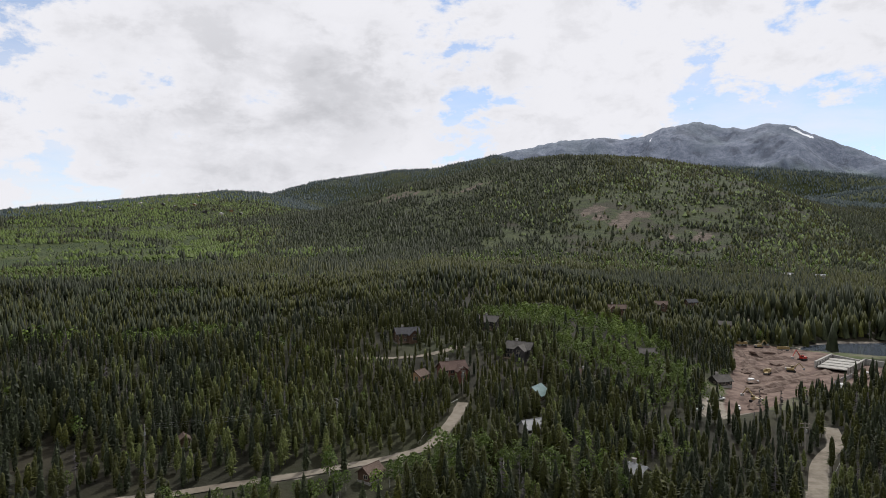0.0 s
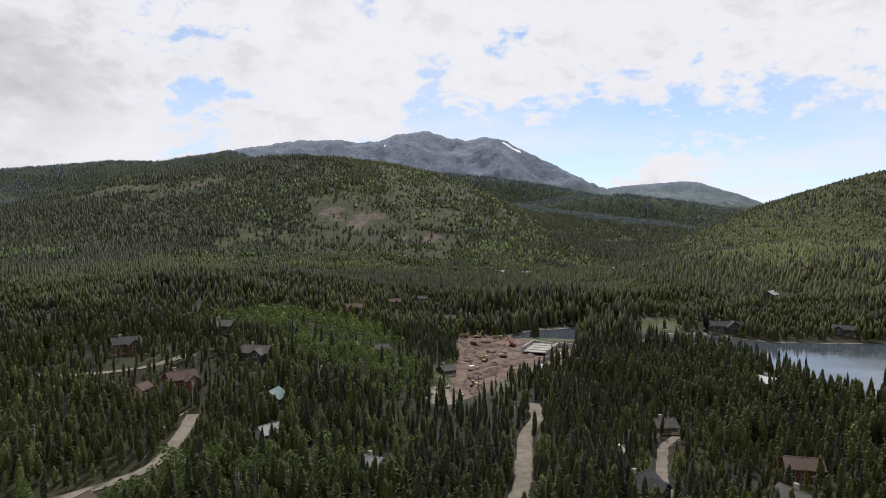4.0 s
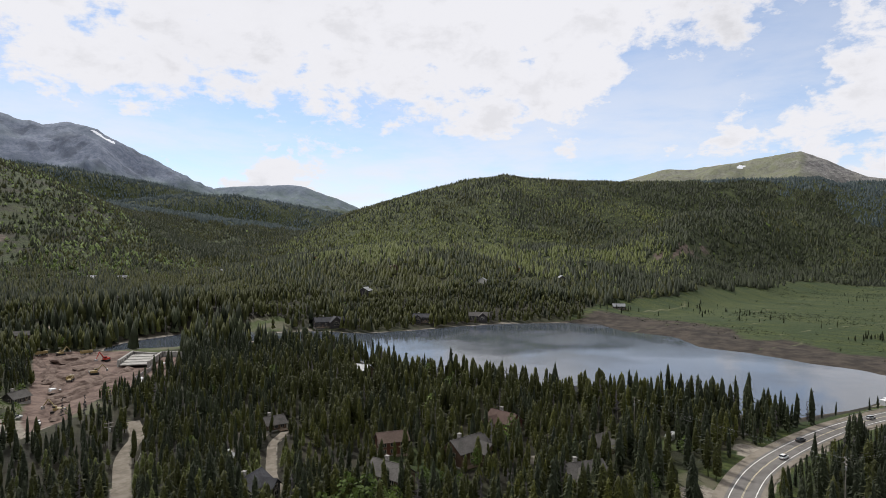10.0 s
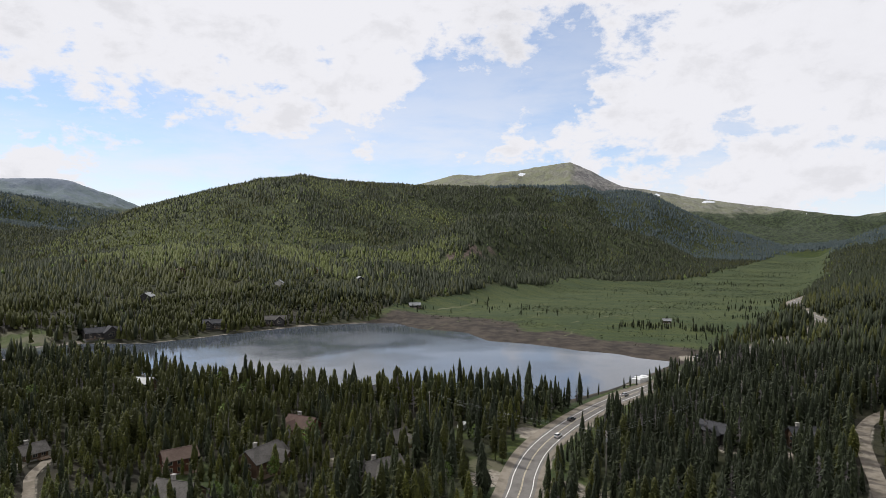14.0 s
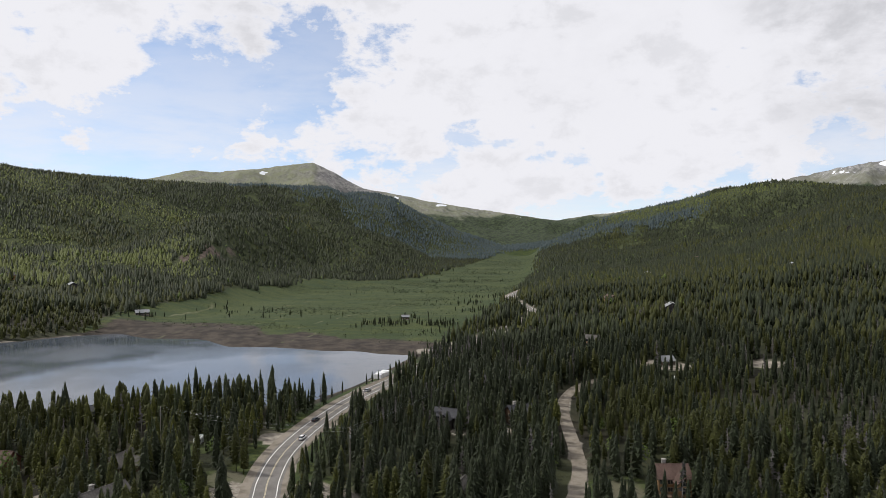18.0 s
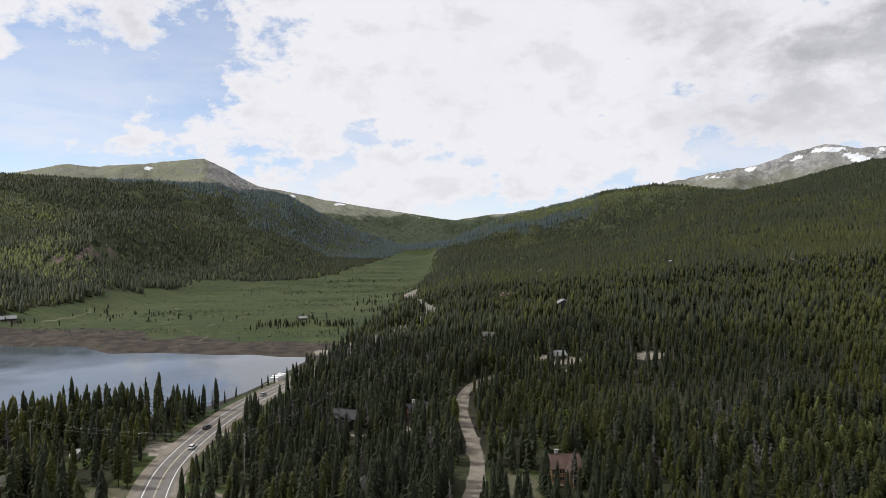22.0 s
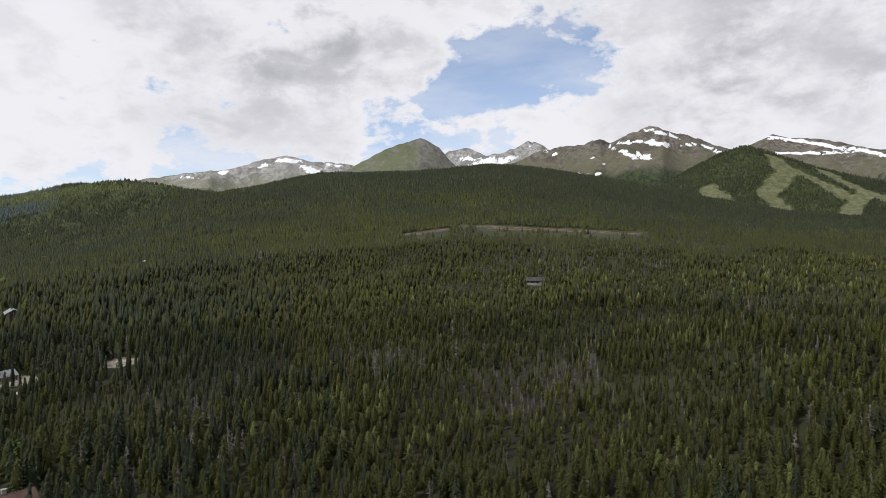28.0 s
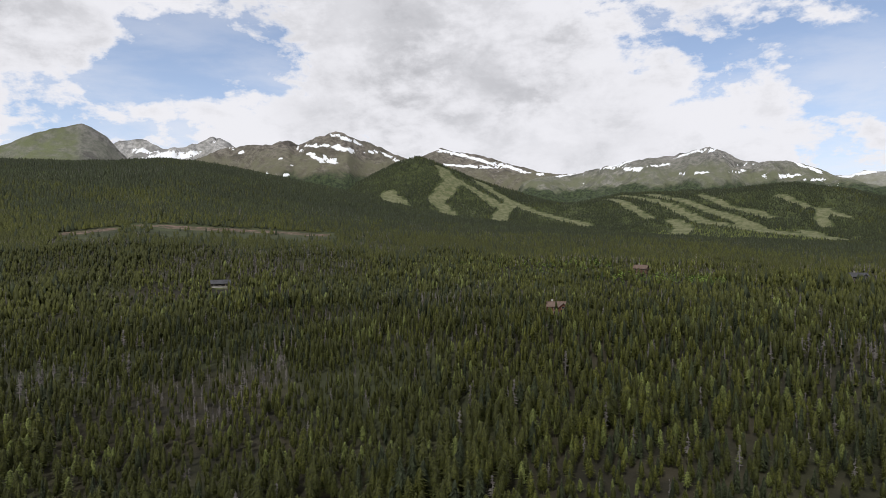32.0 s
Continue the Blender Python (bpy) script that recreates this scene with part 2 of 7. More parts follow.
def ground_material():
    k = Maker("valley_ground")
    fine, mid, big = k.noise(2.5, 6, 0.62), k.noise(22, 4), k.noise(140, 3)
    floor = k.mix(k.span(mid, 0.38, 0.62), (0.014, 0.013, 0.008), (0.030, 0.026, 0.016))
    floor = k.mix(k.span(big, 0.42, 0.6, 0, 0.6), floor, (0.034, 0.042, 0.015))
    # far floor takes the trees' green so gaps between them don't show
    floor = k.mix(k.attribute("canopy_fill"), floor, k.mix(k.span(mid, 0.38, 0.62), (0.026, 0.034, 0.012), (0.050, 0.060, 0.021)))
    grass = k.mix(k.span(fine, 0.35, 0.65), (0.025, 0.036, 0.008), (0.060, 0.074, 0.018))
    grass = k.mix(k.span(k.noise(30, 6, 0.65, (1.7, 0.35, 1)), 0.46, 0.55, 0, 0.9), grass, (0.026, 0.042, 0.013))
    grass = k.mix(k.span(k.noise(90, 4), 0.5, 0.66, 0, 0.5), grass, (0.066, 0.080, 0.026))
    grass = k.mix(k.span(k.noise(7, 6, 0.7, (1.3, 0.7, 1)), 0.50, 0.60, 0, 0.75), grass, (0.024, 0.038, 0.012))
    mud = k.mix(k.span(k.noise(14, 6, 0.65), 0.35, 0.65), (0.020, 0.016, 0.012), (0.062, 0.049, 0.038))
    earth = k.mix(k.span(k.noise(9, 6, 0.7), 0.35, 0.62), (0.062, 0.037, 0.029), (0.165, 0.116, 0.094))
    yard = k.mix(k.span(mid, 0.4, 0.6), (0.050, 0.066, 0.020), (0.098, 0.092, 0.060))
    gravel = k.mix(k.span(fine, 0.3, 0.7), (0.16, 0.14, 0.115), (0.29, 0.26, 0.215))
    rock = k.mix(k.span(k.noise(11, 6, 0.68), 0.36, 0.64), (0.056, 0.042, 0.033), (0.128, 0.098, 0.078))
    scrub = k.mix(k.span(k.noise(12, 6, 0.65), 0.4, 0.6), (0.020, 0.028, 0.008), (0.040, 0.052, 0.016))
    scrub = k.mix(k.span(k.noise(60, 4), 0.48, 0.62, 0, 0.8), scrub, (0.030, 0.026, 0.017))
    runs = k.mix(k.span(mid, 0.35, 0.65), (0.066, 0.076, 0.032), (0.118, 0.118, 0.066))
    edge = k.math("MULTIPLY", k.math("SUBTRACT", k.noise(10, 5, 0.65), 0.5), 0.9)
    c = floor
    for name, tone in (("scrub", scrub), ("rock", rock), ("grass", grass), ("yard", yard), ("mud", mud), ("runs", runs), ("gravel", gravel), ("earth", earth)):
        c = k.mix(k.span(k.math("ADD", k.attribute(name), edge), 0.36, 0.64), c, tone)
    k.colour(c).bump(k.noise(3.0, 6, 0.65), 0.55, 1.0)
    return k.m


GROUND = ground_material()


def rock_material(name, rock_dark, rock_light, turf, tree_line, turf_line, relief=1.0, snow=(0.80, 0.82, 0.86)):
    """Alpine flank: woods below, turf, then bare rock, with old snow where it lies."""
    k = Maker(name)
    z = k.math("ADD", k.height(), k.math("MULTIPLY", k.math("SUBTRACT", k.noise(140, 6, 0.6), 0.5), 190))
    c = k.mix(k.span(k.noise(26, 9, 0.75), 0.38, 0.60), rock_dark, rock_light)
    c = k.mix(k.span(k.noise(120, 5, 0.6, (1, 1, 0.25)), 0.52, 0.60, 0, 0.6), c, tuple(q * 0.55 for q in rock_dark))
    c = k.mix(k.span(k.noise(330, 5), 0.42, 0.62, 0, 0.5), c, tuple(0.5 * (a + b) * 1.15 for a, b in zip(rock_dark, turf)))
    c = k.mix(k.math("MULTIPLY", k.span(z, turf_line - 50, turf_line + 60, 1, 0), k.math("MULTIPLY", k.attribute("turf"), k.span(k.noise(60, 6), 0.36, 0.6, 0.35, 1))), c, turf)
    wood = k.mix(k.span(k.noise(16, 5, 0.7), 0.4, 0.6), (0.024, 0.034, 0.020), (0.058, 0.075, 0.036))
    c = k.mix(k.span(z, tree_line - 25, tree_line + 25, 1, 0), c, wood)
    patch = k.span(k.math("ADD", k.attribute("snow"), k.math("MULTIPLY", k.math("SUBTRACT", k.noise(34, 7, 0.68), 0.5), 1.9)), 0.52, 0.60)
    c = k.mix(patch, c, snow)
    k.colour(c).bump(k.noise(55, 9, 0.72), relief, 26.0)
    return k.m


def water_material():
    k = Maker("lake_water")
    k.b.inputs["Base Color"].default_value = (0.060, 0.072, 0.090, 1)
    k.b.inputs["IOR"].default_value = 1.33
    k.rough(0.10, 0.5)
    k.link(k.span(k.noise(60, 4, 0.6, (1, 1, 1)), 0.35, 0.65, 0.05, 0.15), k.b.inputs["Roughness"])
    k.bump(k.noise(1.6, 3, 0.5), 0.02, 0.1)
    return k.m


WATER = water_material()
ASPHALT = plain("asphalt", (0.115, 0.106, 0.097), (0.165, 0.154, 0.143), 3.0, 0.9, stretch=(1, 1, 1))
DIRT_ROAD = plain("dirt_road", (0.132, 0.113, 0.088), (0.220, 0.193, 0.157), 3.0, 0.95)
LINE_PAINT = plain("line_paint", (0.55, 0.55, 0.53), (0.75, 0.75, 0.72), 1.0, 0.7)
YELLOW_PAINT = plain("yellow_paint", (0.46, 0.40, 0.26), (0.56, 0.50, 0.36), 1.0, 0.7)
# ---------------------------------------------------------------- the lie of the land
# bearings are degrees clockwise from +y; the lake's surface is z = 0
def lattice(ix, iy, seed):
    h = (ix.astype(np.int64) * 374761393 + iy.astype(np.int64) * 668265263 + seed * 144269) & 0x7FFFFFFF
    h = ((h ^ (h >> 13)) * 1274126177) & 0x7FFFFFFF
    h = ((h ^ (h >> 16)) * 2246822519) & 0x7FFFFFFF
    return (h & 0xFFFF) / 65535.0


def value_noise(x, y, seed=0):
    x0, y0 = np.floor(x), np.floor(y)
    u, v = x - x0, y - y0
    u, v = u * u * (3 - 2 * u), v * v * (3 - 2 * v)
    a, b = lattice(x0, y0, seed), lattice(x0 + 1, y0, seed)
    c, d = lattice(x0, y0 + 1, seed), lattice(x0 + 1, y0 + 1, seed)
    return (a + (b - a) * u) * (1 - v) + (c + (d - c) * u) * v


def fbm(x, y, size, octaves=4, seed=0):
    """Fractal noise about 0, roughly -0.5 to 0.5."""
    total, gain, norm = 0.0, 1.0, 0.0
    for k in range(octaves):
        total = total + gain * (value_noise(x / size * 2 ** k, y / size * 2 ** k, seed + k) - 0.5)
        norm, gain = norm + gain, gain * 0.5
    return total / norm


def ridged(x, y, size, octaves=4, seed=0):
    total, gain, norm = 0.0, 1.0, 0.0
    for k in range(octaves):
        n = value_noise(x / size * 2 ** k, y / size * 2 ** k, seed + k)
        total, norm, gain = total + gain * (1 - np.abs(2 * n - 1)), norm + gain, gain * 0.5
    return total / norm


def bearing_of(x, y):
    b = np.degrees(np.arctan2(x, y))
    return np.where(b < -90, b + 360, b)


def smooth(a, b, v):
    """0 at a, 1 at b, eased."""
    t = np.clip((v - a) / (b - a), 0, 1)
    return t * t * (3 - 2 * t)


# height of the rolling valley ground: rows by bearing, columns by distance
RINGS = (0, 150, 350, 550, 850, 1300, 2200, 4200)
VALLEY = {
    -50: (0, 2, 10, 22, 40, 62, 110, 200), -20: (0, 0, 14, 26, 42, 65, 110, 190),
    5: (0, 0, 24, 34, 45, 60, 100, 180), 27: (0, 0, 3, 3, 25, 45, 80, 150),
    50: (0, 0, 3, 0, 30, 62, 95, 150), 75: (0, 0, 3, 0, 24, 52, 90, 150),
    98: (0, 0, 4, 1, 8, 21, 46, 95), 112: (0, 0, 8, 20, 36, 52, 80, 140),
    135: (0, 0, 14, 34, 58, 85, 140, 210), 160: (0, -2, 18, 42, 70, 102, 165, 240),
    185: (0, -4, 34, 48, 70, 88, 115, 160), 230: (0, 0, 26, 40, 55, 62, 70, 120),
}


def valley(x, y):
    d, b = np.hypot(x, y), bearing_of(x, y)
    keys = sorted(VALLEY)
    cols = [np.interp(d, RINGS, VALLEY[k]) for k in keys] + [np.interp(d, RINGS, VALLEY[keys[0]])]
    edges = keys + [keys[0] + 360]
    b = np.where(b < keys[0], b + 360, b)
    z = np.zeros_like(d)
    for k in range(len(keys)):
        t = (b - edges[k]) / (edges[k + 1] - edges[k])
        m = (t >= 0) & (t < 1)
        t = t * t * (3 - 2 * t)
        z = np.where(m, cols[k] * (1 - t) + cols[k + 1] * t, z)
    return z


# forested hills: crest as (bearing, distance, height), foot width in front and behind, roundness
HILLS = {
    "east_hill": ([(-20, 1550, 70), (-14.1, 1550, 107), (-4.2, 1550, 203), (0.8, 1550, 230), (5.9, 1550, 260), (8.4, 1550, 268), (11.2, 1550, 273), (14.1, 1550, 271),
                   (17.7, 1550, 263), (22.4, 1550, 239), (25.3, 1550, 214), (29.2, 1550, 161), (33.2, 1550, 107), (37.3, 1550, 63)], 760, 700, 1.2),
    "north_bench": ([(-75, 2500, 150), (-50, 2500, 160), (-34.8, 2500, 170), (-27.8, 2500, 210), (-18.8, 2500, 252), (-15.5, 2500, 244), (-11, 2600, 190), (-5, 2600, 120)], 1500, 800, 1.0),
    "far_bench": ([(-22, 3300, 220), (-15.5, 3300, 303), (-11.2, 3300, 375), (-4.7, 3300, 434), (-1.2, 3300, 443), (4.9, 3300, 513), (12, 3300, 400)], 900, 700, 1.0),
    "south_hill": ([(40, 1650, 54), (44.0, 1650, 85), (49.0, 1650, 150), (53.4, 1650, 190), (59.0, 1680, 235), (62.9, 1700, 253), (66.9, 1740, 245), (73.0, 1800, 241), (78.1, 1900, 245), (83.1, 2000, 255), (87.9, 2100, 261), (90.2, 2150, 226), (93.8, 2250, 174), (96.8, 2350, 71), (98.9, 2400, 29), (102, 2400, -2)], 680, 700, 1.1),
    "spur": ([(70, 1060, 62), (75.6, 1110, 103), (78.1, 1140, 125), (83.1, 1330, 140), (86.9, 1470, 142), (90.2, 1480, 115), (93.8, 1520, 90), (96.8, 1600, 47), (100, 1850, -14), (103, 2100, -62)], 330, 320, 1.1),
    "low_bench": ([(40, 1000, 40), (46.8, 1000, 62), (51.1, 1000, 72), (55.7, 1000, 77), (60.5, 1000, 72), (65.4, 1000, 70), (69.0, 1000, 70), (73.0, 1000, 60), (78, 1000, 40)], 330, 300, 1.0),
    "upper_valley_hill": ([(105.3, 2300, 56), (107.3, 2300, 76), (112.3, 2300, 166), (117.1, 2300, 209), (121.7, 2300, 256), (125.6, 2300, 275), (128.1, 2300, 269), (132.0, 2300, 240), (138, 2300, 190)], 800, 600, 1.1),
    "west_slope": ([(119, 2100, 80), (124.2, 2100, 118), (131.2, 2100, 203), (136.2, 2100, 240), (141.3, 2100, 280), (146.3, 2100, 283), (151.1, 2100, 290), (155.7, 2100, 305), (158.1, 2100, 300),
                    (161.7, 2100, 288), (165.5, 2100, 265), (170.3, 2100, 232), (175.3, 2100, 188), (180.4, 2100, 151), (188.0, 2100, 123), (195.3, 2100, 104), (204.2, 2100, 77), (212.0, 2100, 61)], 1650, 700, 0.95),
    "ravine_ridge": ([(20, 2950, 380), (24, 2950, 385), (27.2, 2950, 369), (33, 2950, 323), (36, 2950, 291), (39, 2950, 255), (42, 2950, 214)], 700, 400, 1.0),
    "ravine_back": ([(31, 2600, 225), (35, 2600, 253), (39, 2600, 260), (43.5, 2600, 230), (48.3, 2600, 191), (52, 2600, 153)], 500, 400, 1.0),
    "ravine_hill": ([(26, 2150, 208), (31.5, 2150, 185), (36, 2150, 163), (42, 2150, 136), (46, 2150, 103), (50, 2150, 80)], 800, 500, 1.0),
    "valley_end": ([(88, 2650, 284), (91, 2650, 293), (93.5, 2650, 275), (96, 2650, 210), (99, 2650, 145), (102, 2650, 94), (104.5, 2650, 52)], 700, 400, 1.0),
    "ski_hill": ([(162, 2900, 250), (168.4, 2900, 274), (170.3, 2900, 301), (172.8, 2900, 374), (175.3, 2900, 437), (177.4, 2900, 471), (179.4, 2900, 433), (182.9, 2900, 361), (188.0, 2900, 282),
                  (192.9, 2900, 209), (199.9, 2900, 139), (204.2, 2900, 114)], 1000, 500, 1.1),
    "ski_bench": ([(182, 3200, 220), (185.5, 3200, 239), (190.5, 3200, 250), (195.3, 3200, 315), (199.9, 3200, 322), (204.2, 3200, 327), (208.3, 3200, 345), (212.0, 3200, 311), (214.4, 3200, 270), (225, 3200, 200)], 1300, 600, 1.0),
}


def hill(spec, x, y):
    crest, front, back, power = spec
    b, d = bearing_of(x, y), np.hypot(x, y)
    bs = [c[0] for c in crest]
    cd = np.interp(b, bs, [c[1] for c in crest])
    cz = np.interp(b, bs, [c[2] for c in crest])
    fade = smooth(bs[0] - 4, bs[0], b) * (1 - smooth(bs[-1], bs[-1] + 4, b))
    t = np.where(d < cd, (cd - d) / front, (d - cd) / back)
    shape = np.where(t < 1, np.cos(np.clip(t, 0, 1) * math.pi) * 0.5 + 0.5, 0) ** power
    return cz, shape * fade


def polygon_distance(x, y, pts):
    """Signed distance to a closed outline, negative inside."""
    pts = np.asarray(pts, float)
    best = np.full(np.shape(x), 1e9)
    inside = np.zeros(np.shape(x), bool)
    for (ax, ay), (bx, by) in zip(pts, np.roll(pts, -1, axis=0)):
        ex, ey = bx - ax, by - ay
        t = np.clip(((x - ax) * ex + (y - ay) * ey) / (ex * ex + ey * ey + 1e-9), 0, 1)
        best = np.minimum(best, np.hypot(x - ax - t * ex, y - ay - t * ey))
        cross = (ay > y) != (by > y)
        xx = ax + (y - ay) * ex / (ey if abs(ey) > 1e-9 else 1e-9)
        inside ^= cross & (x < xx)
    return np.where(inside, -best, best)


def line_distance(x, y, pts):
    """Distance to an open line and how far along it (0 to 1) the nearest place lies."""
    best, along = np.full(np.shape(x), 1e9), np.zeros(np.shape(x))
    n = len(pts) - 1
    for k in range(n):
        (ax, ay), (bx, by) = pts[k][:2], pts[k + 1][:2]
        ex, ey = bx - ax, by - ay
        t = np.clip(((x - ax) * ex + (y - ay) * ey) / (ex * ex + ey * ey + 1e-9), 0, 1)
        d = np.hypot(x - ax - t * ex, y - ay - t * ey)
        along = np.where(d < best, (k + t) / n, along)
        best = np.minimum(best, d)
    return best, along


def rough_ground(x, y):
    """The land before the lake, meadow and roads are cut into it."""
    d = np.hypot(x, y)
    z = valley(x, y) + fbm(x, y, 190, 4, 3) * 18 * smooth(200, 800, d)
    for name, spec in HILLS.items():
        cz, shape = hill(spec, x, y)
        bump = fbm(x, y, 320, 4, len(name)) * 34 * shape * (1 - shape) * 2
        bump = bump + (ridged(x, y, 260, 3, len(name) + 3) - 0.62) * 62 * shape * (1 - shape) * 2
        z = z + np.maximum(cz + bump - z, 0) * shape
    return z


LAKE = [(264, 463), (307, 487), (343, 484), (380, 473), (377, 463), (385, 430), (416, 410), (422, 373), (431, 353), (456, 339), (504, 314), (559, 286), (597, 242), (608, 209), (570, 174),
        (557, 128), (515, 99), (506, 61), (483, 22), (475, -6), (464, -20), (455, -42), (400, -15), (360, 7), (333, 24), (329, 42), (325, 67), (313, 125), (306, 187), (313, 228), (340, 294), (358, 366), (350, 430), (300, 440)]
SITE = [(214, 466), (241, 468), (256, 453), (263, 420), (271, 391), (234, 340), (204, 329), (177, 316), (148, 294), (128, 285), (136, 305), (176, 383)]
MEADOW = [(612, 232), (690, 215), (760, 165), (900, 118), (1030, 60), (1090, 10), (1100, -60), (1160, -126), (1400, -229), (1717, -356), (2085, -510), (2050, -618), (1096, -325), (860, -235), (700, -165), (575, -105), (490, -85), (466, -60),
          (455, -20), (471, 21), (502, 97), (556, 170)]
HIGHWAY = [(60, 70), (110, 45), (150, 33), (180, 28), (202, 27), (218, 27.5), (240, 26), (263, 21), (291, 12), (318, 1), (344, -13), (381, -34), (416, -54), (460, -78), (520, -115), (560, -152), (603, -178), (644, -182), (704, -184), (745, -190), (820, -235)]
DIRT_ROADS = {
    "dam_road": ([(40, 110), (80, 148), (97, 168), (108, 183.5), (119, 201.5), (129, 218), (138, 229), (150, 242), (160, 262)], 5.4),
    "ridge_road": ([(150, -45), (186, -67), (198, -73), (212, -78.5), (229, -83), (255, -89), (278, -95), (296, -103), (314, -117), (328, -140)], 5.2),
    "north_road": ([(-140, 172), (-99, 184), (-82, 190), (-68, 196), (-51, 201.5), (-34, 208), (-16, 215), (-5, 222), (0, 233), (5, 249), (8, 262)], 4.6),
    "lane": ([(140, 150), (152, 167), (163, 179), (173, 189), (186, 196)], 3.4),
    "upper_lane": ([(-57, 344), (-40, 333), (-22, 330), (-7, 331), (10, 345)], 6.0),
    "shore_lane": ([(235, 524), (285, 567), (322, 590), (350, 602), (385, 628), (430, 690)], 6.0),
}
